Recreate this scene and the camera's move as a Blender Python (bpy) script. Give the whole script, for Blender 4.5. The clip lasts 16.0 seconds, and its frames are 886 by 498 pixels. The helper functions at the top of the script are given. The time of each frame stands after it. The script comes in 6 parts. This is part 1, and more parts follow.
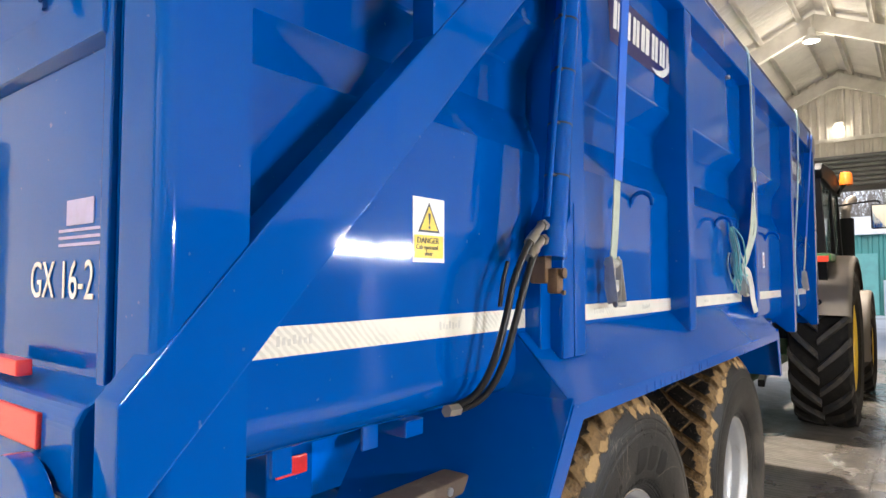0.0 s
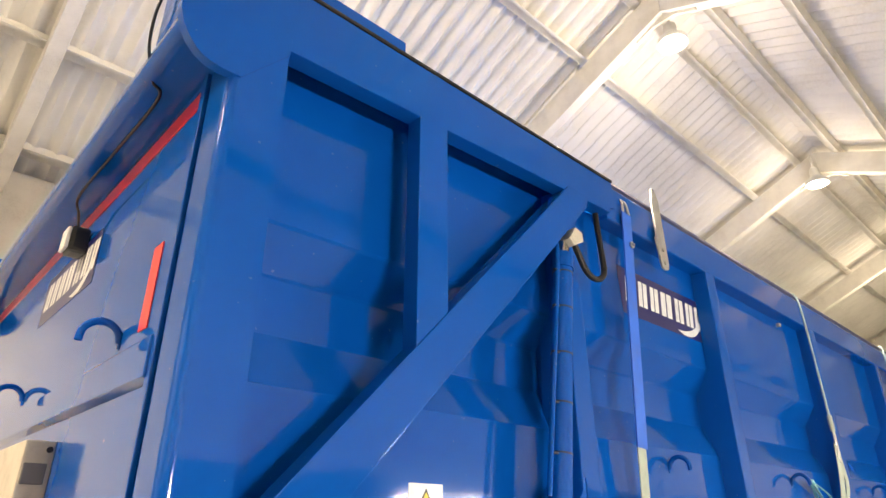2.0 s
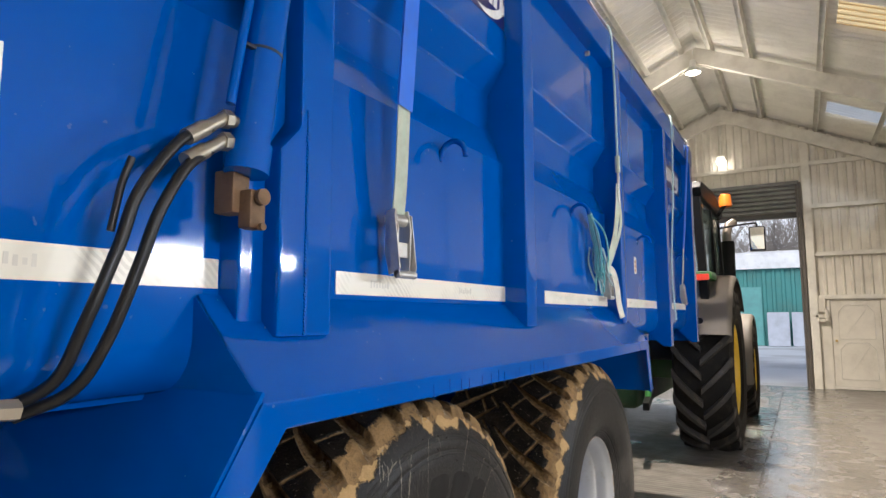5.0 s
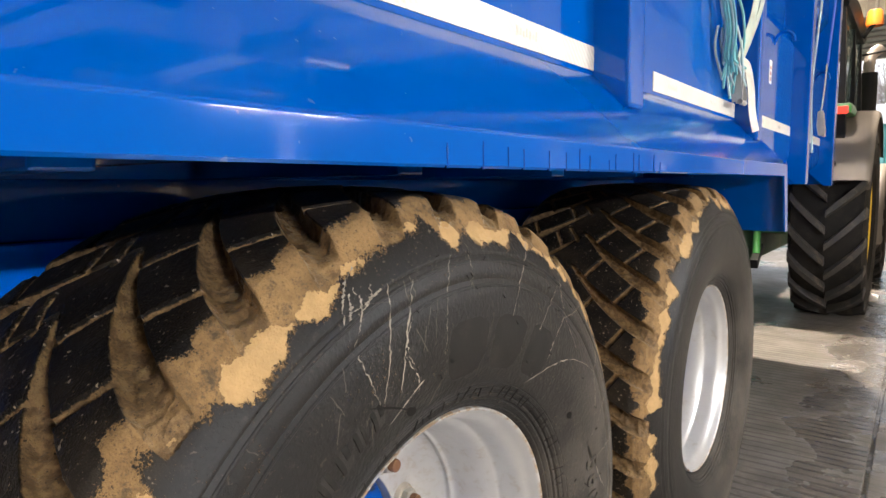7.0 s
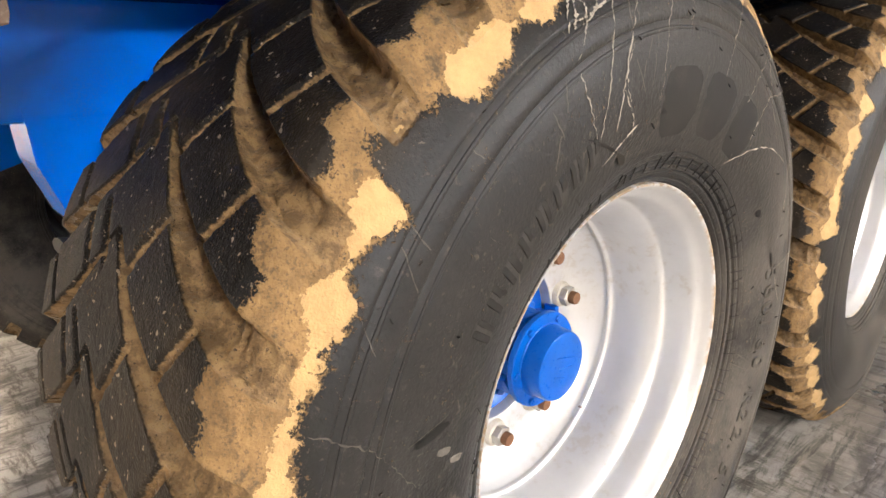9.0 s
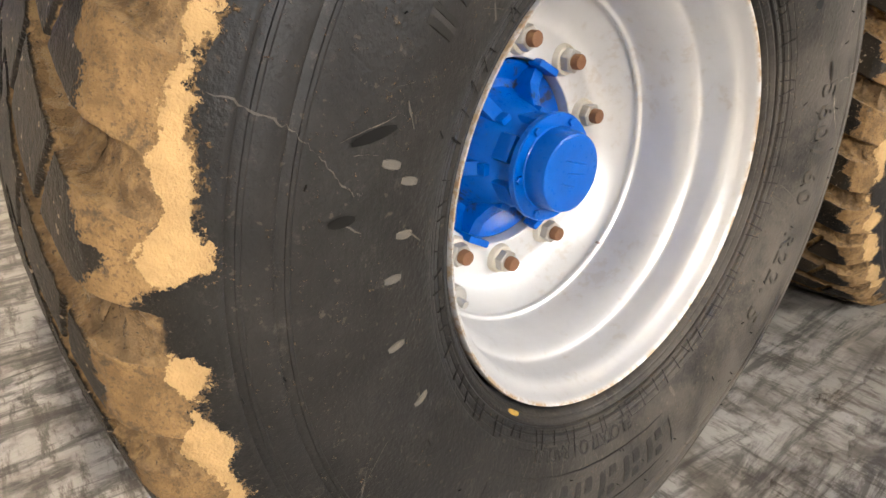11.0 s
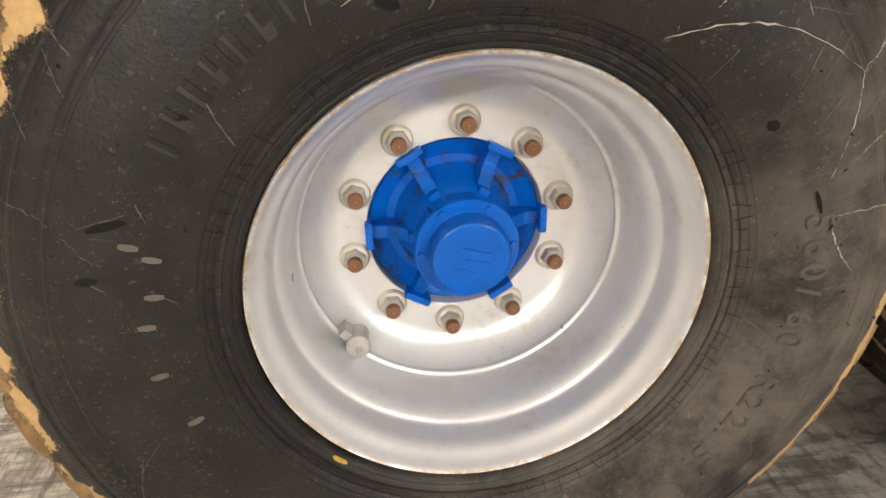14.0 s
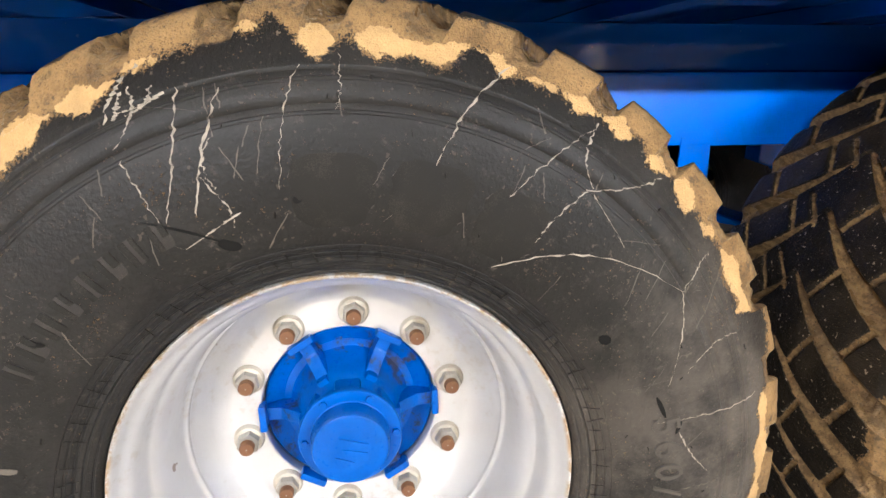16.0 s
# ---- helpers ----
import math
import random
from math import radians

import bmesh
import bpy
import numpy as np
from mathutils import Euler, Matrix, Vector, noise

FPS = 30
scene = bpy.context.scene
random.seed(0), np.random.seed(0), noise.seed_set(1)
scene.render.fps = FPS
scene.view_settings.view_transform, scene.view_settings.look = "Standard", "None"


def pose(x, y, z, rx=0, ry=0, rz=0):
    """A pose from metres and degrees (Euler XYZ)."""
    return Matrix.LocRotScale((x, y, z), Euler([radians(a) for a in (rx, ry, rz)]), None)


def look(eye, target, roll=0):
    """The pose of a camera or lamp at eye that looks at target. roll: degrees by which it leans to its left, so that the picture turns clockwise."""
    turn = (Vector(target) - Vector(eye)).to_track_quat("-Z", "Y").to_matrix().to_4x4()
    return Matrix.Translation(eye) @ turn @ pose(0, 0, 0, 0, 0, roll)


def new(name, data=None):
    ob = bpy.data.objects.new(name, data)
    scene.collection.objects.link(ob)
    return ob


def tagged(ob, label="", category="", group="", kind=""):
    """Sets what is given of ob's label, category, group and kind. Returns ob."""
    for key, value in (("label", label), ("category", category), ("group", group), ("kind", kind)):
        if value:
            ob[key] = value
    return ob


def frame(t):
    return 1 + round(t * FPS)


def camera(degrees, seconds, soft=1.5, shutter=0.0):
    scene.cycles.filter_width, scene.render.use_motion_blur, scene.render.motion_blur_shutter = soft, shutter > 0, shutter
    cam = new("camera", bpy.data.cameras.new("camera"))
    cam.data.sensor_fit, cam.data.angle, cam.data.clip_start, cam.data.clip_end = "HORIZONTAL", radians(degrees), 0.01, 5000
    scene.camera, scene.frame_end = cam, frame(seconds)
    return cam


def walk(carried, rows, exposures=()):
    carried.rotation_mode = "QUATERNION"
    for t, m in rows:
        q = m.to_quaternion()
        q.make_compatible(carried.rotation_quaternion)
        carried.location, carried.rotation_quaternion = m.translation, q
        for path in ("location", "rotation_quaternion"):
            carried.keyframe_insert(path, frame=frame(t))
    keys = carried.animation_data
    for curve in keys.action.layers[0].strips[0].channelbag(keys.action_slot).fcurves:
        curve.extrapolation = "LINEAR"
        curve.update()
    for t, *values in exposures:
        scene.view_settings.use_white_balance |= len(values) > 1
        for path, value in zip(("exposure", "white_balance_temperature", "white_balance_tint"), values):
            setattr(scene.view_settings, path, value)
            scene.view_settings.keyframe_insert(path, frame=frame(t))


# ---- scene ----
cam = camera(71.0, 16.0)
PATH = [
    (0, (0.173, 0.098, 1.58), (-1.05, 1.677, 1.678), 0.0),
    (0.5, (0.311, 0.097, 1.628), (-1.03, 1.547, 1.946), -0.1),
    (1, (0.384, 0.078, 1.672), (-0.975, 1.452, 2.188), -0.0),
    (1.5, (0.452, 0.064, 1.687), (-0.897, 1.348, 2.415), 0.2),
    (2, (0.494, 0.097, 1.654), (-0.839, 1.34, 2.478), 0.0),
    (2.5, (0.514, 0.15, 1.595), (-0.784, 1.418, 2.436), -0.4),
    (3, (0.521, 0.219, 1.561), (-0.685, 1.606, 2.348), -0.3),
    (3.5, (0.474, 0.335, 1.52), (-0.608, 1.868, 2.21), -0.0),
    (4, (0.399, 0.463, 1.468), (-0.633, 2.099, 1.978), 0.1),
    (4.2, (0.347, 0.507, 1.46), (-0.647, 2.187, 1.893), 0.5),
    (6.3, (0.025, 1.286, 1.277), (-1.03, 2.984, 1.218), -0.2),
    (6.5, (-0.014, 1.329, 1.258), (-1.092, 3.011, 1.155), -0.4),
    (7, (-0.083, 1.402, 1.222), (-1.295, 2.979, 1.015), -0.5),
    (7.5, (-0.123, 1.395, 1.187), (-1.515, 2.801, 0.893), -0.8),
    (8, (-0.171, 1.377, 1.13), (-1.606, 2.71, 0.73), -0.5),
    (8.5, (-0.2, 1.362, 1.091), (-1.617, 2.68, 0.587), -0.4),
    (9, (-0.211, 1.356, 1.056), (-1.591, 2.676, 0.46), -0.4),
    (9.5, (-0.211, 1.351, 1.015), (-1.559, 2.665, 0.339), -0.3),
    (10, (-0.207, 1.358, 0.952), (-1.55, 2.646, 0.219), -0.2),
    (10.2, (-0.206, 1.369, 0.919), (-1.557, 2.637, 0.166), -0.2),
    (12.3, (-0.042, 1.657, 0.831), (-1.674, 2.389, -0.064), -0.8),
    (12.5, (-0.019, 1.711, 0.83), (-1.678, 2.364, -0.076), -1.0),
    (13, (0.015, 1.799, 0.852), (-1.673, 2.333, -0.079), -0.8),
    (13.5, (0.039, 1.877, 0.929), (-1.691, 2.288, 0.012), -0.8),
    (14, (0.063, 1.913, 0.987), (-1.724, 2.189, 0.132), -0.5),
    (14.5, (0.08, 1.962, 1.042), (-1.749, 2.172, 0.261), -0.5),
    (15, (0.093, 1.989, 1.076), (-1.775, 2.184, 0.389), -0.3),
    (15.5, (0.102, 2.033, 1.108), (-1.799, 2.246, 0.522), -0.3),
    (16, (0.103, 2.09, 1.111), (-1.81, 2.371, 0.598), -0.3),
]
walk(cam, [(t, look(eye, target, roll)) for t, eye, target, roll in PATH],
     [(0, -0.35, 5800, 10), (1.2, -0.22, 6500, 10), (2.5, -0.36, 6600, 10), (4.2, -0.63, 5900, 10), (6.3, -0.33, 5650, 10), (7.5, 0.40, 6250, 13), (9.0, 0.71, 6150, 13), (10.2, 0.66, 6150, 12), (12.3, 0.07, 6350, 11), (14.5, 0.11, 6500, 11), (15.5, 0.46, 6050, 12), (16, 0.62, 5950, 12)])

# ---- light ----
world = bpy.data.worlds.new("sky")
scene.world = world
world.use_nodes = True
wn = world.node_tree.nodes
sky = wn.new("ShaderNodeTexSky")
sky.sky_type, sky.sun_disc = "NISHITA", False
sky.sun_elevation, sky.sun_rotation = radians(38), radians(197)
sky.air_density, sky.dust_density = 1.0, 5.0
world.node_tree.links.new(sky.outputs[0], wn["Background"].inputs[0])
wn["Background"].inputs[1].default_value = 0.15

sun_data = bpy.data.lights.new("sun", "SUN")
sun_data.energy, sun_data.angle, sun_data.color = 2.5, radians(4), (1.0, 0.96, 0.9)
sun = new("sun", sun_data)
sun.matrix_world = look((6, -20, 16.3), (0, 0, 0))

scene.view_settings.exposure = 0.0

# ---- materials ----
class Nodes:
    """A small wrapper round a material's node tree."""

    def __init__(self, name):
        self.mat = bpy.data.materials.new(name)
        self.mat.use_nodes = True
        self.tree = self.mat.node_tree
        self.bsdf = self.tree.nodes["Principled BSDF"]
        self.out = self.tree.nodes["Material Output"]

    def node(self, kind):
        return self.tree.nodes.new(kind)

    def put(self, socket, value):
        if isinstance(value, bpy.types.NodeSocket):
            self.tree.links.new(value, socket)
        elif value is not None:
            socket.default_value = value

    def coords(self, kind="Object", scale=(1, 1, 1)):
        m = self.node("ShaderNodeMapping")
        self.put(m.inputs["Vector"], self.node("ShaderNodeTexCoord").outputs[kind])
        m.inputs["Scale"].default_value = scale
        return m.outputs[0]

    def noise(self, scale, detail=4, rough=0.6, coords=None, distort=0.0):
        n = self.node("ShaderNodeTexNoise")
        self.put(n.inputs["Vector"], coords or self.coords())
        n.inputs["Scale"].default_value, n.inputs["Detail"].default_value = scale, detail
        n.inputs["Roughness"].default_value, n.inputs["Distortion"].default_value = rough, distort
        return n.outputs["Fac"]

    def math(self, op, a, b=0.0, c=None):
        n = self.node("ShaderNodeMath")
        n.operation = op
        for socket, value in zip(n.inputs, (a, b, c)):
            self.put(socket, value)
        return n.outputs[0]

    def step(self, value, lo, hi, a=0.0, b=1.0):
        n = self.node("ShaderNodeMapRange")
        n.interpolation_type = "SMOOTHSTEP"
        for socket, v in zip(n.inputs, (value, lo, hi, a, b)):
            self.put(socket, v)
        return n.outputs[0]

    def mix(self, fac, a, b):
        n = self.node("ShaderNodeMix")
        n.data_type = "RGBA"
        self.put(n.inputs[0], fac)
        self.put(n.inputs[6], a)
        self.put(n.inputs[7], b)
        return n.outputs[2]

    def attr(self, name):
        n = self.node("ShaderNodeAttribute")
        n.attribute_name = name
        return n.outputs["Fac"]

    def bump(self, height, strength=0.3, dist=0.002):
        n = self.node("ShaderNodeBump")
        n.inputs["Strength"].default_value, n.inputs["Distance"].default_value = strength, dist
        self.put(n.inputs["Height"], height)
        self.put(self.bsdf.inputs["Normal"], n.outputs[0])

    def set(self, **values):
        names = dict(color="Base Color", rough="Roughness", metal="Metallic", coat="Coat Weight", coat_rough="Coat Roughness", spec="Specular IOR Level",
                     emit="Emission Color", power="Emission Strength", alpha="Alpha", sheen="Sheen Weight")
        for key, value in values.items():
            self.put(self.bsdf.inputs[names[key]], value)
        return self.mat


def paint(name, color, rough=0.3, coat=0.0, dirt=0.12, dirt_color=(0.2, 0.16, 0.11, 1), scale=3.0, bump=0.02, metal=0.0, spec=0.5):
    """Painted or plain surface with soft tone changes, light dirt and fine relief."""
    n = Nodes(name)
    big, fine = n.noise(scale, 5), n.noise(scale * 30, 3)
    tone = n.mix(n.step(big, 0.3, 0.7), color, tuple(c * 0.86 for c in color[:3]) + (1,))
    spots = n.math("MULTIPLY", n.step(n.math("MULTIPLY", big, fine), 0.24, 0.42), dirt)
    n.bump(n.math("ADD", big, n.math("MULTIPLY", fine, 0.3)), bump, 0.01)
    return n.set(color=n.mix(spots, tone, dirt_color), rough=n.math("ADD", rough, n.math("MULTIPLY", n.math("SUBTRACT", fine, 0.5), 0.12)), coat=coat, coat_rough=0.04, metal=metal, spec=spec)


def glow(name, color, power):
    n = Nodes(name)
    return n.set(color=(0.8, 0.8, 0.8, 1), emit=color, power=power)


def blue_paint():
    n = Nodes("blue_gloss_paint")
    big, fine = n.noise(1.6, 5), n.noise(220, 2)
    orange = n.noise(26, 2)
    spots = n.step(n.noise(60, 2, 0.5), 0.735, 0.76)
    c = n.mix(n.step(big, 0.25, 0.75), (0.0005, 0.063, 0.315, 1), (0.001, 0.074, 0.36, 1))
    c = n.mix(n.math("MULTIPLY", spots, 0.18), c, (0.35, 0.35, 0.36, 1))
    n.bump(n.math("ADD", n.math("MULTIPLY", n.noise(2.2, 2), 0.22), n.math("MULTIPLY", orange, 0.02)), 0.10, 0.02)
    return n.set(color=c, rough=n.step(big, 0.2, 0.8, 0.045, 0.10), coat=0.0, spec=0.30)


BLUE = blue_paint()
STEEL = paint("galvanised_steel", (0.5, 0.49, 0.46, 1), 0.42, 0, 0.3, (0.25, 0.17, 0.1, 1), 14, 0.1, 0.7)
RUST = paint("rusty_steel", (0.16, 0.07, 0.03, 1), 0.8, 0, 0.5, (0.35, 0.2, 0.08, 1), 60, 0.4)
BLACK = paint("black_rubber_hose", (0.010, 0.010, 0.010, 1), 0.4, 0, 0.08, scale=20, spec=0.3)
CREAM = paint("cream_wall_paint", (0.73, 0.69, 0.6, 1), 0.75, 0, 0.25, (0.42, 0.36, 0.27, 1), 2.2, 0.06)
BEAM = paint("white_beam_paint", (0.76, 0.73, 0.65, 1), 0.6, 0, 0.25, (0.4, 0.33, 0.24, 1), 4, 0.05)

# ---- building tools ----
def part(name, bm, material, parent=None, label="", smooth=None, flat=True):
    """Links a bmesh as one mesh object, under a parent where one is given. smooth: degrees up to which edges shade smooth."""
    me = bpy.data.meshes.new(name)
    bm.normal_update()
    bm.to_mesh(me)
    bm.free()
    for m in material if isinstance(material, (list, tuple)) else (material,):
        me.materials.append(m)
    if smooth:
        me.shade_smooth()
        me.set_sharp_from_angle(angle=radians(smooth))
    ob = new(name, me)
    ob.parent = parent
    if label:
        tagged(ob, label)
    if smooth and flat:
        ob.modifiers.new("even_shading", "WEIGHTED_NORMAL").keep_sharp = True
    return ob


def base(name, label, category, at=(0, 0, 0), group="", kind=""):
    """An empty at a thing's base that parents its parts."""
    ob = new(name)
    ob.empty_display_size = 0.05
    ob.location = at
    return tagged(ob, label, category, group, kind)


def box(bm, x0, y0, z0, x1, y1, z1, bevel=0.0, m=None, mat=0):
    """A box between two corners, with bevelled edges, turned by m."""
    verts = [bm.verts.new((x, y, z)) for x in (x0, x1) for y in (y0, y1) for z in (z0, z1)]
    faces = [bm.faces.new([verts[i] for i in f]) for f in ((0, 1, 3, 2), (4, 6, 7, 5), (0, 4, 5, 1), (2, 3, 7, 6), (0, 2, 6, 4), (1, 5, 7, 3))]
    for f in faces:
        f.material_index = mat
    geom = verts
    if bevel:
        edges = list({e for f in faces for e in f.edges})
        got = bmesh.ops.bevel(bm, geom=edges, offset=bevel, segments=2, affect="EDGES", profile=0.6)
        geom = list({v for f in got["faces"] for v in f.verts} | {v for v in verts if v.is_valid})
    if m is not None:
        bmesh.ops.transform(bm, matrix=m, verts=geom)
    return geom


def beam(bm, a, b, wide, deep, side=(1, 0, 0), bevel=0.004, mat=0):
    """A box beam from a to b; deep along side, wide across."""
    a, b, side = Vector(a), Vector(b), Vector(side)
    along = (b - a).normalized()
    side = (side - along * side.dot(along)).normalized()
    across = along.cross(side)
    m = Matrix((side, across, along)).transposed().to_4x4()
    m.translation = a
    return box(bm, -deep / 2, -wide / 2, 0, deep / 2, wide / 2, (b - a).length, bevel, m, mat)


def slab(bm, outline, x0, x1, mat=0, axis="x", bevel=0.0):
    """A plate: an outline of two coordinates, between two levels of the third."""
    def at(p, q, w):
        return {"x": (w, p, q), "y": (p, w, q), "z": (p, q, w)}[axis]
    lo = [bm.verts.new(at(p, q, x0)) for p, q in outline]
    hi = [bm.verts.new(at(p, q, x1)) for p, q in outline]
    n = len(outline)
    faces = [bm.faces.new(lo[::-1]), bm.faces.new(hi)]
    faces += [bm.faces.new((lo[i], lo[(i + 1) % n], hi[(i + 1) % n], hi[i])) for i in range(n)]
    for f in faces:
        f.material_index = mat
    bmesh.ops.recalc_face_normals(bm, faces=faces)
    if bevel:
        bmesh.ops.bevel(bm, geom=list({e for f in faces for e in f.edges}), offset=bevel, segments=2, affect="EDGES", profile=0.6)


def sheet(bm, rows, mat=0, close=False):
    """A surface from rows of points."""
    grid = [[bm.verts.new(p) for p in row] for row in rows]
    for a, b in zip(grid, grid[1:]):
        pairs = list(zip(a, a[1:], b, b[1:])) + ([(a[-1], a[0], b[-1], b[0])] if close else [])
        for p, q, r, s in pairs:
            bm.faces.new((p, q, s, r)).material_index = mat
    return grid


def lathe(bm, profile, segs=64, mat=0, centre=(0, 0, 0), cap=False):
    """Turns rows of (radius, x) round the x axis."""
    cx, cy, cz = centre
    rows = [[(cx + x, cy + r * math.cos(a), cz + r * math.sin(a)) for a in (math.tau * i / segs for i in range(segs))] for r, x in profile]
    grid = sheet(bm, rows, mat, True)
    if cap:
        bm.faces.new(grid[-1]).material_index = mat
        bm.faces.new(grid[0][::-1]).material_index = mat
    return grid


def smooth_line(points, steps=8):
    """A smooth line through points."""
    p = [Vector(q) for q in points]
    p = [p[0] * 2 - p[1], *p, p[-1] * 2 - p[-2]]
    out = []
    for a, b, c, d in zip(p, p[1:], p[2:], p[3:]):
        for i in range(steps):
            t = i / steps
            out.append(0.5 * (2 * b + (c - a) * t + (2 * a - 5 * b + 4 * c - d) * t * t + (3 * b - a - 3 * c + d) * t ** 3))
    return out + [p[-2]]


def tube(bm, points, radius, segs=10, mat=0, steps=8, straight=False, flat=1.0, facing=None):
    """A round (or flattened) tube along a line; radius may be a function of 0..1."""
    line = [Vector(q) for q in points] if straight else smooth_line(points, steps)
    up = Vector(facing) if facing else Vector((0.3, 0.2, 1)).normalized()
    rows = []
    for i, p in enumerate(line):
        along = (line[min(i + 1, len(line) - 1)] - line[max(i - 1, 0)]).normalized()
        u = up - along * up.dot(along)
        if u.length < 1e-3:
            u = Vector((1, 0, 0)) - along * along.x
        u.normalize()
        w = along.cross(u)
        r = radius(i / (len(line) - 1)) if callable(radius) else radius
        rows.append([p + u * (r * flat * math.cos(a)) + w * (r * math.sin(a)) for a in (math.tau * k / segs for k in range(segs))])
        if not facing:
            up = u
    grid = sheet(bm, rows, mat, True)
    for ring, turn in ((grid[0], -1), (grid[-1], 1)):
        bm.faces.new(ring[::turn]).material_index = mat


def disc(bm, centre, axis, radius, depth, segs=20, mat=0, bevel=0.0):
    """A short cylinder from centre along axis."""
    a = Vector(axis).normalized()
    c = Vector(centre)
    k = min(bevel, radius * 0.4, depth * 0.4)
    u = a.orthogonal().normalized()
    w = a.cross(u)
    rows = [[c + a * h + (u * math.cos(t) + w * math.sin(t)) * r for t in (math.tau * i / segs for i in range(segs))]
            for h, r in ((0, radius), (depth - k, radius), (depth, radius - k))]
    grid = sheet(bm, rows, mat, True)
    bm.faces.new(grid[0][::-1]).material_index = mat
    bm.faces.new(grid[-1]).material_index = mat

# ---- the barn ----
RIDGE_X, RIDGE_Z, FALL, DEEP = -1.09, 5.51, 0.45, 0.27
WALL_R, WALL_L, BACK, GABLE = 2.5, -4.8, -6.6, 15.0
TRUSSES = [0.4 + 3.65 * k for k in range(-1, 4)]


def under(x):
    """Height of the rafters' underside over x."""
    return RIDGE_Z - FALL * abs(x - RIDGE_X)


def concrete_floor():
    n = Nodes("worn_concrete")
    co = n.coords("Object")
    xyz = n.node("ShaderNodeSeparateXYZ")
    n.put(xyz.inputs[0], co)
    big, mid, fine = n.noise(0.7, 6, 0.6, co), n.noise(7, 5, 0.65, co), n.noise(90, 3, 0.6, co)
    strip = n.noise(1.0, 5, 0.6, n.coords("Object", (2.6, 9, 1)))
    lines = n.noise(1.0, 5, 0.75, n.coords("Object", (7.0, 30, 1)))
    # tamped ridges across the slab under the trailer, smoother floor on the walkway
    ridge = n.node("ShaderNodeTexWave")
    ridge.wave_type, ridge.bands_direction = "BANDS", "Y"
    ridge.inputs["Scale"].default_value, ridge.inputs["Distortion"].default_value = 5.2, 2.6
    ridge.inputs["Detail"].default_value, ridge.inputs["Detail Scale"].default_value = 3.0, 0.5
    n.put(ridge.inputs["Vector"], n.coords("Object", (0.6, 1, 1)))
    tamped = n.math("MULTIPLY", n.step(xyz.outputs[0], -0.12, -0.35), n.step(xyz.outputs[1], 3.1, 3.9))
    tamped = n.math("MULTIPLY", tamped, n.step(n.noise(2.2, 4, 0.6, co), 0.30, 0.50))
    cut = n.math("MULTIPLY", n.step(ridge.outputs["Fac"], 0.35, 0.12), tamped)
    c = n.mix(n.step(mid, 0.3, 0.7), (0.14, 0.125, 0.105, 1), (0.215, 0.195, 0.165, 1))
    c = n.mix(n.math("MULTIPLY", n.step(strip, 0.46, 0.66), 0.6), c, (0.075, 0.064, 0.052, 1))
    c = n.mix(n.math("MULTIPLY", n.step(lines, 0.54, 0.66), 0.5), c, (0.058, 0.05, 0.041, 1))
    c = n.mix(n.math("MULTIPLY", n.step(n.noise(30, 4, 0.7, co), 0.58, 0.70), 0.5), c, (0.27, 0.245, 0.20, 1))
    # pale floor up to y 3.6: sky reflection and bounce put into colour
    pale_tone = n.math("MULTIPLY", n.step(xyz.outputs[1], 3.6, 2.2), n.step(mid, 0.35, 0.55))
    c = n.mix(n.math("MULTIPLY", n.math("MULTIPLY", pale_tone, n.step(lines, 0.60, 0.48)), 0.8), c, (0.42, 0.40, 0.365, 1))
    # tyre smears along the bay beside the wheels: dark wet runs and pale scraped ones
    bay = n.math("MULTIPLY", n.step(xyz.outputs[1], 4.4, 3.6), n.step(xyz.outputs[0], 0.0, -0.35))
    run = n.noise(1.0, 7, 0.72, n.coords("Object", (17, 3.2, 1)), 0.6)
    scrape = n.noise(1.0, 7, 0.75, n.coords("Object", (30, 2.4, 1)), 0.4)
    c = n.mix(n.math("MULTIPLY", n.math("MULTIPLY", bay, n.step(run, 0.46, 0.60)), 0.75), c, (0.030, 0.026, 0.021, 1))
    c = n.mix(n.math("MULTIPLY", n.math("MULTIPLY", bay, n.step(scrape, 0.56, 0.68)), 0.5), c, (0.28, 0.25, 0.20, 1))
    c = n.mix(n.math("MULTIPLY", cut, 0.6), c, (0.042, 0.034, 0.026, 1))
    path = n.step(n.math("ABSOLUTE", n.math("SUBTRACT", xyz.outputs[0], 0.1)), 0.75, 0.25)
    wet = n.step(n.math("ADD", n.math("MULTIPLY", big, 0.8), n.math("MULTIPLY", path, 0.34)), 0.36, 0.54)
    wet = n.math("MULTIPLY", wet, n.step(n.noise(4, 4, 0.6, co), 0.3, 0.55))
    n.bump(n.math("ADD", n.math("MULTIPLY", cut, -3.0), n.math("ADD", n.math("MULTIPLY", strip, 0.8), n.math("ADD", mid, n.math("MULTIPLY", fine, 0.5)))), 0.42, 0.006)
    return n.set(color=n.mix(n.math("MULTIPLY", wet, 0.35), c, (0.05, 0.045, 0.04, 1)), rough=n.math("SUBTRACT", 0.5, n.math("MULTIPLY", wet, 0.38)), spec=0.5)


FLOOR = concrete_floor()
bm = bmesh.new()
for x0, x1 in ((WALL_L, -0.205), (-0.19, WALL_R)):
    box(bm, x0, BACK, -0.15, x1, GABLE + 0.2, 0.0, 0.006)
box(bm, WALL_L, BACK, -0.16, WALL_R, GABLE + 0.2, -0.02)
part("floor", bm, FLOOR)
tagged(bpy.data.objects["floor"], "worn grey concrete shed floor, damp and tyre-marked", "floor", kind="structure")


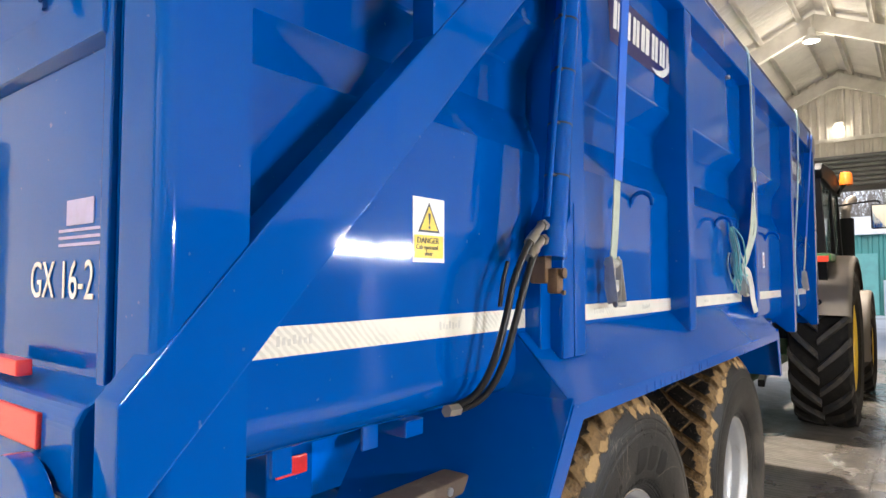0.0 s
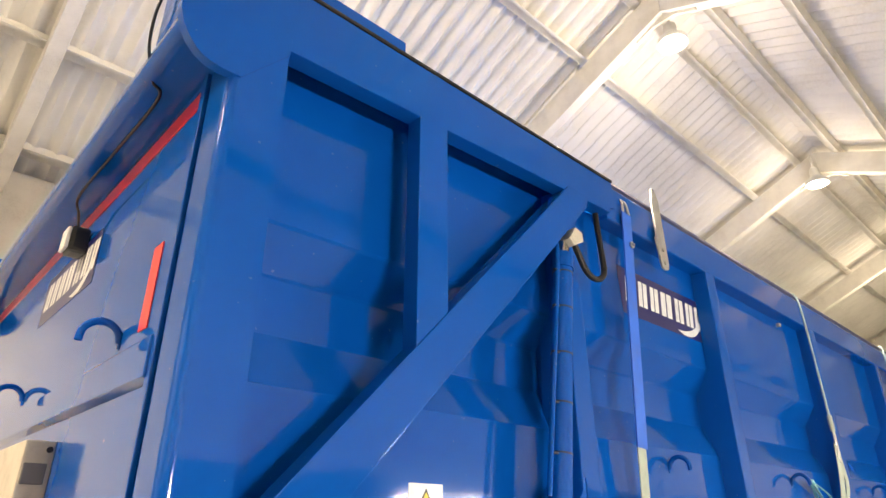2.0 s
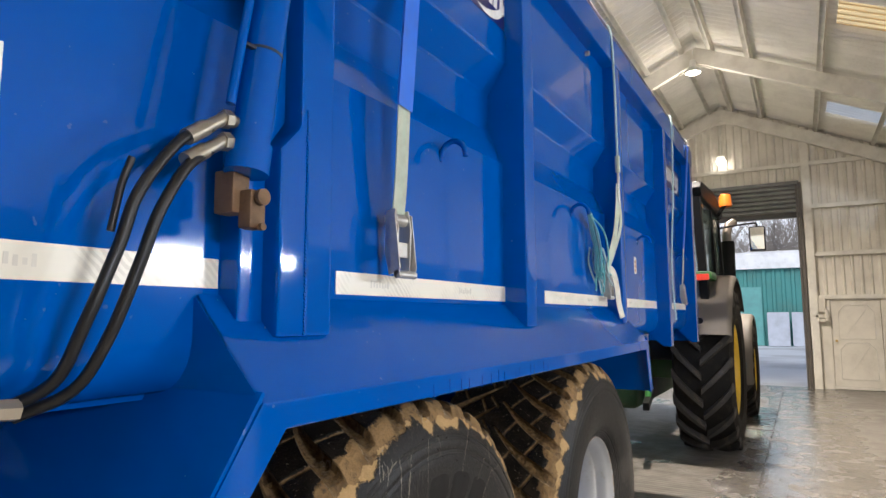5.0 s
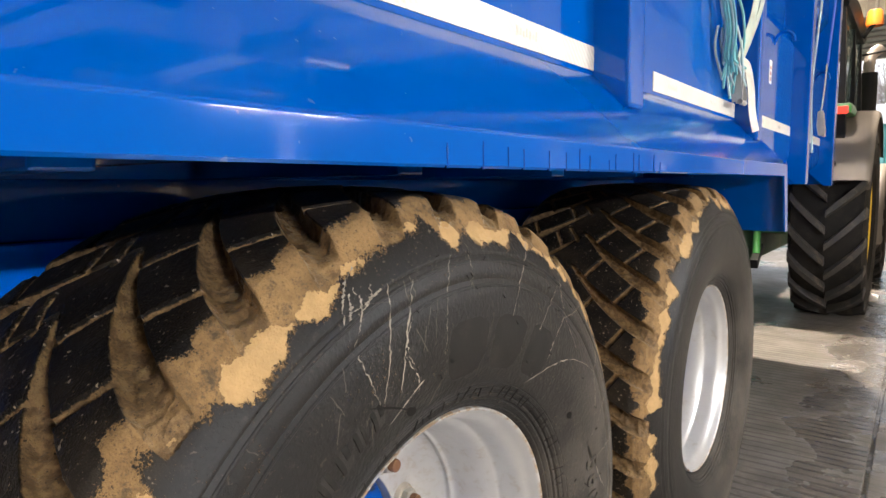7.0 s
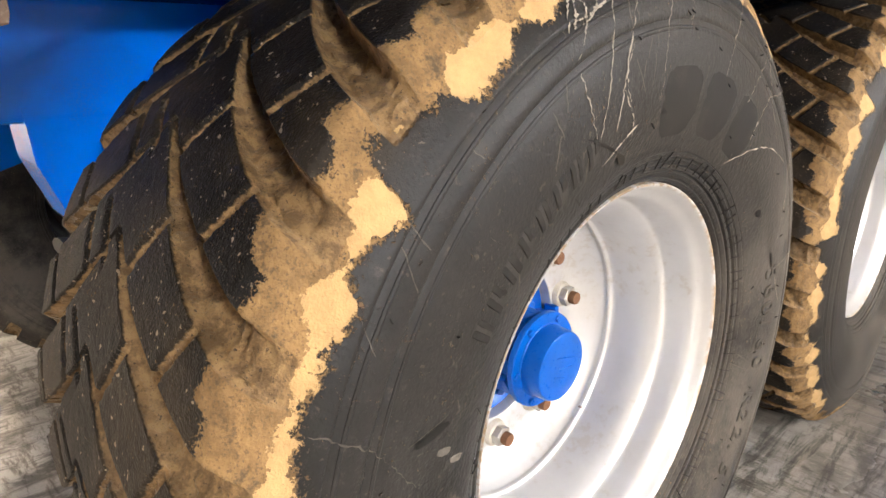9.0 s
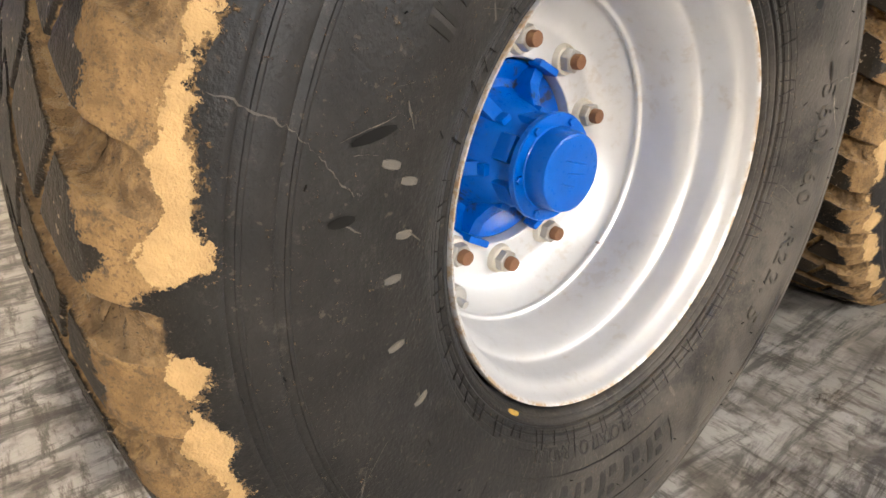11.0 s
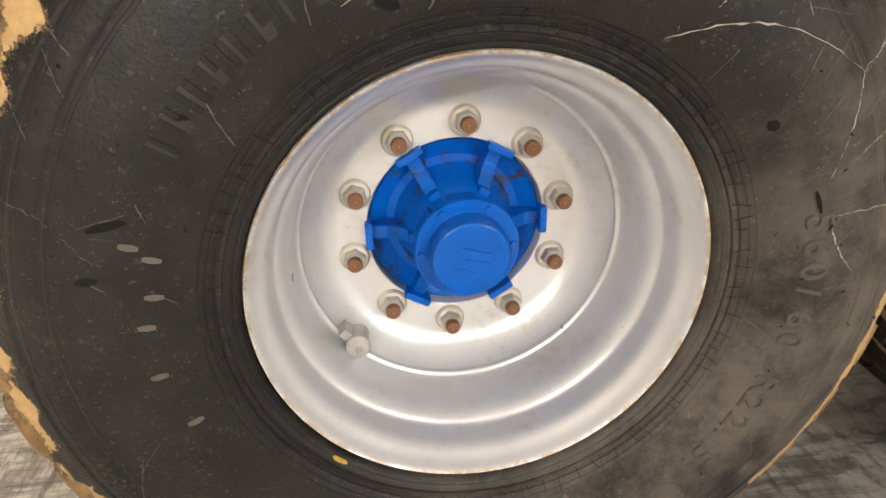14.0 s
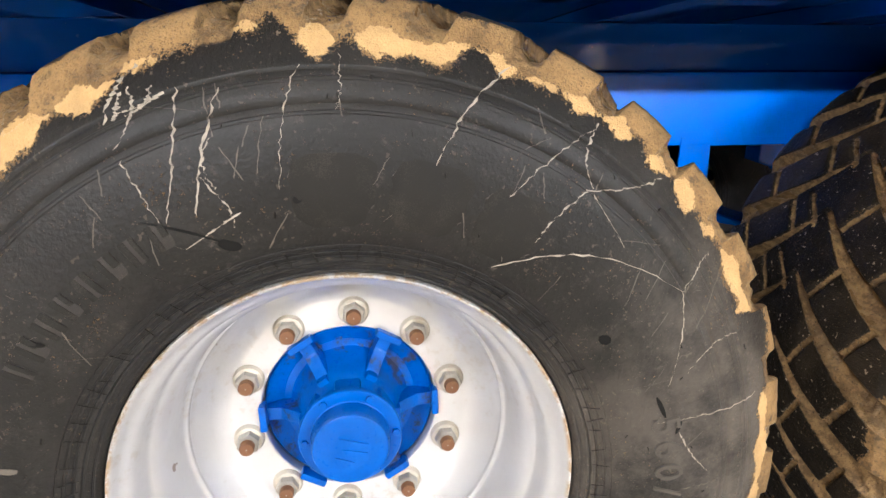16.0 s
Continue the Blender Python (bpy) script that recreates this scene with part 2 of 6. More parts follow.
def yard_material():
    n = Nodes("pale_frosty_yard")
    big, fine = n.noise(0.3, 5), n.noise(12, 4)
    n.bump(fine, 0.3, 0.02)
    return n.set(color=n.mix(n.step(big, 0.4, 0.65), (0.62, 0.64, 0.68, 1), (0.42, 0.43, 0.45, 1)), rough=0.7)


bm = bmesh.new()
sheet(bm, [[(-900, GABLE + 0.2, -0.02), (-900, 900, -0.02)], [(900, GABLE + 0.2, -0.02), (900, 900, -0.02)]])
sheet(bm, [[(-900, BACK - 0.2, -0.17), (-900, GABLE + 0.2, -0.17)], [(900, BACK - 0.2, -0.17), (900, GABLE + 0.2, -0.17)]])
sheet(bm, [[(-900, -900, -0.02), (-900, BACK - 0.2, -0.02)], [(900, -900, -0.02), (900, BACK - 0.2, -0.02)]])
tagged(part("ground", bm, yard_material()), "pale frosted concrete yard outside the door", "ground", kind="structure")


def ribbed(bm, x0, x1, low, high, y, pitch=0.15, deep=0.022, flip=1):
    """Box-profile cladding in a wall that faces along y; low and high are functions of x."""
    xs, offs = [], []
    x, k = x0, 0
    while x < x1:
        for d, o in ((0, 0), (pitch * 0.55, 0), (pitch * 0.68, deep), (pitch * 0.87, deep)):
            if x + d < x1:
                xs.append(x + d)
                offs.append(o)
        x += pitch
    xs.append(x1)
    offs.append(0)
    sheet(bm, [[(a, y - flip * o, low(a)) for a, o in zip(xs, offs)], [(a, y - flip * o, high(a)) for a, o in zip(xs, offs)]])


OPEN_L, OPEN_R, OPEN_H = -3.4, 0.2, 3.36
bm = bmesh.new()
roofline = lambda x: under(x) + DEEP + 0.1
ribbed(bm, WALL_L, OPEN_L, lambda x: 0, roofline, GABLE)
ribbed(bm, OPEN_L, OPEN_R, lambda x: OPEN_H, roofline, GABLE)
ribbed(bm, OPEN_R, WALL_R, lambda x: 1.78 if x > 0.45 else 0.0, roofline, GABLE)
gable = tagged(part("wall_north", bm, CREAM), "cream-painted ribbed steel gable wall round a roller door", "wall", kind="structure")
bm = bmesh.new()
box(bm, WALL_L, GABLE + 0.03, 0, OPEN_L, GABLE + 0.12, 3.9)
box(bm, OPEN_R, GABLE + 0.03, 0, WALL_R, GABLE + 0.12, 3.9)
box(bm, WALL_L, GABLE + 0.031, 3.9, WALL_R, GABLE + 0.121, 5.9)
box(bm, OPEN_L, GABLE + 0.03, OPEN_H, OPEN_R, GABLE + 0.12, 3.9)
part("backing", bm, CREAM, gable)
for z, x0, x1 in ((4.42, WALL_L, 0.32), (3.55, 0.46, WALL_R), (2.6, 0.46, WALL_R), (4.42, 0.46, WALL_R), (1.76, 0.46, WALL_R)):
    bm = bmesh.new()
    box(bm, x0, GABLE - 0.07, z - 0.04, x1, GABLE - 0.024, z + 0.04, 0.006)
    part("cladding_rail", bm, BEAM, gable)
bm = bmesh.new()
box(bm, 0.32, GABLE - 0.14, 0, 0.46, GABLE - 0.02, under(0.4) + 0.1, 0.006)
part("wall_post", bm, BEAM, gable)
bm = bmesh.new()
box(bm, OPEN_L - 0.14, GABLE - 0.14, 0, OPEN_L - 0.01, GABLE - 0.02, under(OPEN_L) + 0.1, 0.006)
part("wall_post", bm, BEAM, gable)

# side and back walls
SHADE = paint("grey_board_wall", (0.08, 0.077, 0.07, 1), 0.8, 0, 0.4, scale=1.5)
for name, x, s, label in (("wall_east", WALL_R, 1, "unseen grey side wall with a cream strip added to bounce light"), ("wall_west", WALL_L, -1, "cream-painted shed side wall")):
    bm = bmesh.new()
    box(bm, min(x, x + s * 0.12), BACK, -0.1, max(x, x + s * 0.12), GABLE + 0.12, under(x) + DEEP + 0.08)
    wall = tagged(part(name, bm, SHADE if s > 0 else CREAM), label, "wall", kind="structure")
    # unseen cream strip, added to bounce light onto the trailer from above
    if s > 0:
        bm = bmesh.new()
        box(bm, x - 0.03, BACK, 2.05, x - 0.002, GABLE - 0.02, under(x) + 0.2, 0.002)
        part("bounce_strip", bm, CREAM, wall, "unseen cream strip added to bounce light from above")
bm = bmesh.new()
slab(bm, [(WALL_L, 4.2), (WALL_R, 4.2), (WALL_R, under(WALL_R) + DEEP + 0.08), (RIDGE_X, RIDGE_Z + DEEP + 0.1), (WALL_L, under(WALL_L) + DEEP + 0.08)], BACK - 0.12, BACK, axis="y")
box(bm, WALL_L, BACK - 0.12, -0.1, -3.9, BACK, 4.2)
box(bm, 1.6, BACK - 0.12, -0.1, WALL_R, BACK, 4.2)
tagged(part("wall_south", bm, CREAM), "cream-painted shed end wall with an open doorway", "wall", kind="structure")

# corrugated roof
ROOF = paint("white_roof_sheet", (0.84, 0.81, 0.735, 1), 0.7, 0, 0.15, (0.45, 0.38, 0.28, 1), 1.4, 0.02)
ROWS = ((0.0, 1.35), (1.30, 1.86), (1.82, 3.10), (3.05, 3.80))
SKY_ROW = 2
SKYLIGHTS = ((9.05, 9.81), (13.02, 13.78), (5.89, 6.63), (1.9, 2.64))
for name, s in (("ceiling_east", 1), ("ceiling_west", -1)):
    bm = bmesh.new()
    for r, (d0, d1) in enumerate(ROWS):
        gaps = SKYLIGHTS if (s > 0 and r == SKY_ROW) else ()
        cuts = [BACK - 0.1, *[v for g in sorted(gaps) for v in g], GABLE + 0.1]
        for y0, y1 in zip(cuts[::2], cuts[1::2]):
            n = int((y1 - y0) / 0.0183)
            ys = [y0 + (y1 - y0) * i / n for i in range(n + 1)]
            lift = DEEP + 0.115 + 0.012 * (3 - r)
            wave = lambda y: 0.034 * math.sin(math.tau * y / 0.146)
            sheet(bm, [[(RIDGE_X + s * d, y, RIDGE_Z - FALL * d + lift + h + wave(y)) for y in ys] for d, h in ((d0, 0), (d1, 0.0))][::s])
    tagged(part(name, bm, ROOF, smooth=40), "white-painted corrugated fibre-cement roof sheets, stained", "ceiling", kind="structure")

def skylight_material(name, tint, blue):
    n = Nodes(name)
    t = n.node("ShaderNodeBsdfTranslucent")
    t.inputs[0].default_value = tint
    clear = n.node("ShaderNodeBsdfTransparent")
    clear.inputs[0].default_value = tint
    both = n.node("ShaderNodeMixShader")
    both.inputs[0].default_value = 0.4
    n.tree.links.new(t.outputs[0], both.inputs[1])
    n.tree.links.new(clear.outputs[0], both.inputs[2])
    n.tree.links.new(both.outputs[0], n.out.inputs[0])
    return n.mat


AGED = skylight_material("aged_yellow_rooflight", (0.95, 0.72, 0.36, 1), 0)
CLEAR = skylight_material("clear_rooflight", (0.92, 0.95, 0.97, 1), 0)
for i, (y0, y1) in enumerate(SKYLIGHTS):
    bm = bmesh.new()
    n = int((y1 - y0 + 0.1) / 0.0183)
    ys = [y0 - 0.05 + (y1 - y0 + 0.1) * k / n for k in range(n + 1)]
    d0, d1 = ROWS[SKY_ROW]
    sheet(bm, [[(RIDGE_X + d, y, RIDGE_Z - FALL * d + DEEP + 0.145 + 0.026 * math.sin(math.tau * y / 0.146)) for y in ys] for d in (d0 - 0.02, d1 + 0.03)])
    ob = part("rooflight", bm, AGED if i in (0, 2) else CLEAR, None, smooth=40)
    tagged(ob, "corrugated translucent rooflight sheet, yellowed" if i in (0, 2) else "corrugated translucent rooflight sheet, clear", "rooflight", "rooflights", "structure")

# portal frames
for y in TRUSSES + [GABLE - 0.12]:
    truss = base("portal_frame", "white-painted steel portal frame under the roof", "roof frame", (RIDGE_X, y, 0), "roof frames", "structure")
    for s, wall in ((1, WALL_R), (-1, WALL_L)):
        bm = bmesh.new()
        d = abs(wall - RIDGE_X)
        slab(bm, [(0, RIDGE_Z), (s * d, RIDGE_Z - FALL * d), (s * d, RIDGE_Z - FALL * d + DEEP), (0, RIDGE_Z + DEEP)], -0.05, 0.05, axis="y", bevel=0.006)
        part("rafter", bm, BEAM, truss)
        bm = bmesh.new()
        lo = RIDGE_Z - FALL * d
        slab(bm, [(s * (d - 0.02), 0), (s * (d - 0.18), 0), (s * (d - 0.18), lo + 0.05), (s * (d - 0.02), lo + 0.05)], -0.055, 0.055, axis="y", bevel=0.006)
        if y < GABLE - 1:
            part("column", bm, BEAM, truss)
        else:
            bm.free()
    bm = bmesh.new()
    slab(bm, [(-0.26, RIDGE_Z - 0.15), (-0.1, RIDGE_Z - 0.07), (0.1, RIDGE_Z - 0.07), (0.26, RIDGE_Z - 0.15), (0.26, RIDGE_Z + 0.1), (0, RIDGE_Z + 0.22), (-0.26, RIDGE_Z + 0.1)], -0.012, 0.012, axis="y")
    part("ridge_plate", bm, BEAM, truss)

# purlins
for s in (1, -1):
    for d in (0.20, 0.75, 1.69, 2.6, 3.45):
        bm = bmesh.new()
        z = RIDGE_Z - FALL * d + DEEP
        tilt = Matrix.Translation((RIDGE_X + s * d, 0, z)) @ pose(0, 0, 0, 0, s * math.degrees(math.atan(FALL)), 0)
        box(bm, -0.03, BACK, 0.0, 0.03, GABLE - 0.02, 0.1, 0.004, tilt)
        box(bm, -0.03, BACK, 0.0, 0.045, GABLE - 0.02, 0.012, 0.0, tilt)
        tagged(part("purlin", bm, BEAM), "white-painted roof purlin running the length of the shed", "purlin", "roof purlins", "structure")

# ridge lamps
LAMP = glow("lamp_glass", (1.0, 0.86, 0.66, 1), 26.0)
BATTEN = glow("batten_diffuser", (1.0, 0.97, 0.92, 1), 18.0)
HOUSING = paint("white_lamp_housing", (0.75, 0.74, 0.7, 1), 0.4)


def high_bay(x, y, z):
    lamp = base("high_bay_lamp", "round white LED high-bay lamp, switched on", "ceiling lamp", (x, y, z), "ridge lamps")
    bm = bmesh.new()
    lathe(bm, [(0.03, 0.22), (0.05, 0.2), (0.055, 0.1), (0.12, 0.04), (0.125, 0.0), (0.11, 0.0)], 32)
    bmesh.ops.transform(bm, matrix=pose(0, 0, 0, 0, -90, 0), verts=bm.verts)
    part("housing", bm, HOUSING, lamp, smooth=30)
    bm = bmesh.new()
    lathe(bm, [(0.11, 0.004), (0.1, -0.006), (0.002, -0.012)], 32)
    bmesh.ops.transform(bm, matrix=pose(0, 0, 0, 0, -90, 0), verts=bm.verts)
    part("diffuser", bm, LAMP, lamp)
    bm = bmesh.new()
    tube(bm, [(0, 0, 0.2), (0, 0, 0.40)], 0.012, straight=True)
    part("hanger", bm, BEAM, lamp)
    light = bpy.data.lights.new("high_bay_light", "AREA")
    light.shape, light.size, light.energy, light.color = "DISK", 0.2, 470, (1.0, 0.83, 0.64)
    light.spread = radians(130)
    new("high_bay_light", light).matrix_world = Matrix.Translation((x, y, z - 0.03))
    # point light added below the lamp to brighten the roof, stronger at the back
    roof_fill = bpy.data.lights.new("high_bay_roof_fill", "POINT")
    roof_fill.shadow_soft_size, roof_fill.energy, roof_fill.color = 0.15, 135 if y < 2 else 62, (1.0, 0.83, 0.64)
    new("high_bay_roof_fill", roof_fill).matrix_world = Matrix.Translation((x, y, z - 0.55))
    return lamp


# the lamp at y -3.1 is unseen, added to brighten the roof behind
for y in (-3.1, 0.55, 4.2, 7.55, 11.2):
    high_bay(RIDGE_X - 0.03, y, 5.31)

# batten lamps on the side wall
# the second is unseen, added to light the rail and tyre
for y, watts, half in ((4.05, 115, 0.57), (0.85, 85, 0.29)):
    batten = base("batten_lamp", "long white LED batten lamp on the wall, switched on", "wall lamp", (2.4, y, 1.84), "batten lamps")
    bm = bmesh.new()
    box(bm, 0.03, -half - 0.03, -0.035, 0.1, half + 0.03, 0.035, 0.006)
    part("housing", bm, HOUSING, batten)
    bm = bmesh.new()
    box(bm, -0.025, -half, -0.03, 0.03, half, 0.03, 0.012)
    part("diffuser", bm, BATTEN, batten)
    light = bpy.data.lights.new("batten_light", "AREA")
    light.shape, light.size, light.size_y, light.energy, light.color = "RECTANGLE", 2 * half, 0.06, watts, (1.0, 0.98, 0.94)
    new("batten_light", light).matrix_world = look((2.36, y, 1.84), (1.0, y, 1.25))

# ---- the trailer ----
MID = -1.77                    # centre line
SKIN_LOW, SKIN_MID, SKIN_UP = -0.645, -0.697, -0.632
POST, FRAME = -0.565, -0.515   # outer faces of the side posts and of the tailgate arms
REAR, FRONT = 0.46, 6.42

trailer = base("grain_trailer", "glossy blue steel grain trailer on two axles with muddy tyres", "trailer", (MID, 3.4, 0))


def tpart(name, bm, material=BLUE, parent=None, label="", smooth=None):
    """A trailer part, given in world coordinates."""
    if parent is None or parent is trailer:
        ob = part(name, bm, material, trailer, label, smooth)
        ob.matrix_parent_inverse = Matrix.Translation((MID, 3.4, 0)).inverted()
    else:
        ob = part(name, bm, material, parent, label, smooth)
    return ob


def side_profile(s):
    """The pressed side skin, from the floor's bend to the top; s mirrors it."""
    pts = [(SKIN_LOW - 0.55, 1.27), *[(SKIN_LOW - 0.09 + 0.09 * math.sin(math.pi / 2 * i / 12), 1.375 - 0.09 * math.cos(math.pi / 2 * i / 12)) for i in range(13)],
           (SKIN_LOW, 1.916), (SKIN_LOW - 0.003, 1.922), (SKIN_MID + 0.003, 2.024), (SKIN_MID, 2.032), (SKIN_MID, 2.158), (SKIN_MID + 0.003, 2.166), (SKIN_UP - 0.003, 2.256),
           (SKIN_UP, 2.264), (SKIN_UP, 2.72)]
    return [(x if s > 0 else 2 * MID - x, z) for x, z in pts]


for s in (1, -1):
    bm = bmesh.new()
    prof = side_profile(s)
    ys = [0.5, 1.6, 2.7, 3.94, 5.18, 6.38]
    rows = [[(x, y, z) for x, z in prof] for y in ys]
    inner = [[(x - s * 0.005, y, z) for x, z in prof] for y in ys]
    sheet(bm, rows[::s])
    sheet(bm, inner[::-s])
    tpart("side_panel", bm, smooth=12)

# front headboard, floor, top rails
bm = bmesh.new()
box(bm, 2 * MID - SKIN_UP, FRONT - 0.06, 1.2, SKIN_UP, FRONT - 0.01, 2.76, 0.004)
for z in (1.5, 1.95, 2.4):
    box(bm, 2 * MID - SKIN_UP + 0.1, FRONT - 0.01, z - 0.05, SKIN_UP - 0.1, FRONT + 0.05, z + 0.05, 0.006)
tpart("headboard", bm)
bm = bmesh.new()
box(bm, 2 * MID - SKIN_LOW + 0.1, 0.52, 1.275, SKIN_LOW - 0.1, FRONT - 0.06, 1.30)
tpart("load_floor", bm)
for s in (1, -1):
    bm = bmesh.new()
    x0, x1 = sorted((SKIN_UP - 0.05, POST)) if s > 0 else sorted((2 * MID - SKIN_UP + 0.05, 2 * MID - POST))
    box(bm, x0, 1.9 if s > 0 else 0.6, 2.685, x1, FRONT + 0.03, 2.83, 0.008)
    tpart("top_rail", bm)
    bm = bmesh.new()
    x = POST - 0.03 if s > 0 else 2 * MID - POST + 0.03
    tube(bm, [(x, 1.93, 2.85), (x, FRONT, 2.85)], 0.024, straight=True)
    tpart("rolled_cover", bm, paint("dark_blue_cover_sheet", (0.01, 0.018, 0.08, 1), 0.5), label="rolled dark blue cover sheet along the rail")

# side posts: y of the rear edge, front edge, foot and top
for y0, y1, foot in ((2.655, 2.745, 1.375), (3.89, 3.98, 1.372), (5.13, 5.22, 1.205), (6.30, 6.42, 1.19)):
    for s in (1, -1):
        bm = bmesh.new()
        a, b = SKIN_MID - 0.02, POST
        x0, x1 = (a, b) if s > 0 else (2 * MID - b, 2 * MID - a)
        if foot > 1.3:
            box(bm, x0, y0, foot, x1, y1, 2.69, 0.012)
        else:
            out = [(a, 1.29), (POST - 0.05, foot), (b, foot), (b, 2.69), (a, 2.69)]
            slab(bm, [(x if s > 0 else 2 * MID - x, z) for x, z in out], y0, y1, axis="y", bevel=0.008)
        tpart("side_post", bm, smooth=40)

# the wide post that carries the ram
bm = bmesh.new()
slab(bm, [(1.555, 1.374), (1.695, 1.374), (1.695, 2.0), (1.675, 2.685), (1.60, 2.685), (1.605, 1.75), (1.555, 1.70)], SKIN_MID - 0.02, POST, bevel=0.01)
tpart("ram_post", bm, smooth=40)
bm = bmesh.new()
slab(bm, [(1.50, 1.38), (1.556, 1.376), (1.556, 1.70), (1.60, 1.76), (1.60, 2.3), (1.575, 1.80), (1.50, 1.7)], SKIN_LOW - 0.03, POST - 0.035, bevel=0.006)
tpart("ram_bracket", bm, smooth=40)

# weld beads beside the posts
bm = bmesh.new()
for y in (2.655, 3.89, 5.13):
    line = [(x, y - 0.002, z) for x, z in side_profile(1)[14:]]
    for (xa, _, za), (xb, _, zb) in zip(line, line[1:]):
        steps = max(1, int(math.hypot(xb - xa, zb - za) / 0.012))
        for i in range(steps):
            t = i / steps
            c = Vector((xa + (xb - xa) * t + 0.002, y - 0.002, za + (zb - za) * t))
            disc(bm, c, (random.uniform(-0.3, 0.3), -1, random.uniform(-0.3, 0.3)), 0.0045, 0.003, 6)
for i in range(60):
    disc(bm, (POST - 0.001, 1.622 + random.uniform(-0.001, 0.001), 1.38 + i * 0.0068), (1, 0, 0.2), 0.0042, 0.003, 8)
tagged(tpart("weld_bead", bm, label="raised weld beads painted blue", smooth=60), kind="stuff")

# mudguard
def guard(s):
    y0, y1, yf = 1.455, 4.05, 4.12
    bm = bmesh.new()
    crease = [(-0.489 + 0.0075 * (math.cos(a) - math.cos(radians(43.0))), 1.285 + 0.0075 * (math.sin(a) - math.sin(radians(43.0)))) for a in (radians(d) for d in (43, 34, 25, 16, 8, 0))]
    run_in = (-0.489 - 0.012, 1.285 + 0.012 * 1.053)
    rows = [[(SKIN_LOW + 0.004, y, 1.445), (run_in[0], y, run_in[1])] + [(a, y, b) for a, b in crease] + [(crease[-1][0], y, crease[-1][1] - 0.006), (-0.4868, y, 1.243), (-0.4905, y, 1.24), (-0.50, y, 1.278), (-0.645, y, 1.425)] for y in (y0, 2.2, 3.1, y1)]
    rows = [[(x if s > 0 else 2 * MID - x, y, z) for x, y, z in r] for r in rows]
    sheet(bm, rows[::s])
    tpart("mudguard", bm, smooth=30)
    for ya, yb, zb in ((y0, 1.20, 0.93), (y1, yf, 1.03)):
        bm = bmesh.new()
        a, b = (-1.08, -0.49) if s > 0 else (2 * MID + 0.49, 2 * MID + 1.08)
        d = 0.006 if yb < ya else -0.006
        slab(bm, [(ya, 1.30), (yb, zb), (yb + d, zb - 0.002), (ya + d, 1.297)], a, b, axis="x")
        slab(bm, [(SKIN_LOW + 0.004 if s > 0 else 2 * MID - SKIN_LOW - 0.004, 1.44), (b if s > 0 else a, 1.285), (b if s > 0 else a, 1.25), (a if s > 0 else b, 1.25), (a if s > 0 else b, 1.30)], ya - 0.003, ya + 0.003, axis="y")
        e = b if s > 0 else a
        k = 0.05 if yb < ya else -0.05
        slab(bm, [(ya, 1.285), (ya + k, 1.245), (yb + k, zb), (yb, zb)], e - 0.004, e + 0.003, axis="x")
        tpart("guard_end_plate", bm)


guard(1)
guard(-1)

# brighter copy of the body blue: lamp light on the rails painted in
LIT_BLUE = paint("lit_chassis_blue", (0.0, 0.15, 0.74, 1), 0.2, 0.0, 0.12, (0.12, 0.1, 0.07, 1), 9, 0.03)
# chassis: box rails, lit lower and shaded upper half, with cross bearers
for s in (1, -1):
    x = -1.27 if s > 0 else 2 * MID + 1.27
    bm = bmesh.new()
    box(bm, x - 0.07, 0.75, 0.972, x + 0.07, 7.0, 1.135, 0.012)
    tpart("chassis_rail", bm, LIT_BLUE, smooth=40)
    bm = bmesh.new()
    box(bm, x - 0.05, 0.7, 1.136, x + 0.045, 6.4, 1.236, 0.006)
    tpart("rail_upper", bm, smooth=40)
for k in range(12):
    bm = bmesh.new()
    box(bm, 2 * MID + 0.72, 0.62 + 0.5 * k, 1.237, -0.72, 0.68 + 0.5 * k, 1.274, 0.004)
    tpart("cross_bearer", bm)
for y in (0.8, 1.5, 2.74, 4.2, 5.4, 6.9):
    bm = bmesh.new()
    box(bm, 2 * MID + 1.3, y - 0.05, 1.0, -1.3, y + 0.05, 1.13, 0.006)
    tpart("cross_member", bm)
bm = bmesh.new()
slab(bm, [(6.8, 0.95), (6.8, 1.2), (7.1, 1.15), (8.3, 0.62), (8.3, 0.5), (7.1, 0.85)], MID - 0.16, MID + 0.16, bevel=0.01)
tpart("drawbar", bm)
for y in (2.07, 3.44):
    bm = bmesh.new()
    box(bm, 2 * MID + 0.95, y - 0.06, 0.535, -0.95, y + 0.06, 0.655, 0.012)
    tpart("axle", bm)
for y, k in ((1.66, 1), (2.70, -1), (2.80, 1), (3.84, -1)):
    for side in (1, -1):
        at = lambda x: x if side > 0 else 2 * MID - x
        bm = bmesh.new()
        for x in (-1.206, -1.30):
            slab(bm, [(y - 0.117 * k, 0.993), (y + 0.09 * k, 0.993), (y + 0.09 * k, 0.80), (y - 0.03 * k, 0.76), (y - 0.082 * k, 0.835), (y - 0.114 * k, 0.92)], *sorted((at(x - 0.004), at(x + 0.004))))
        slab(bm, [(y - 0.126 * k, 0.993), (y - 0.117 * k, 0.993), (y - 0.114 * k, 0.92), (y - 0.082 * k, 0.835), (y - 0.03 * k, 0.76), (y - 0.036 * k, 0.752), (y - 0.091 * k, 0.832), (y - 0.122 * k, 0.918)], *sorted((at(-1.31), at(-1.198))))
        tpart("spring_hanger", bm, LIT_BLUE)
for y0, y1 in ((1.56, 2.58), (2.9, 3.92)):
    bm = bmesh.new()
    for i in range(5):
        h = 0.035 * i
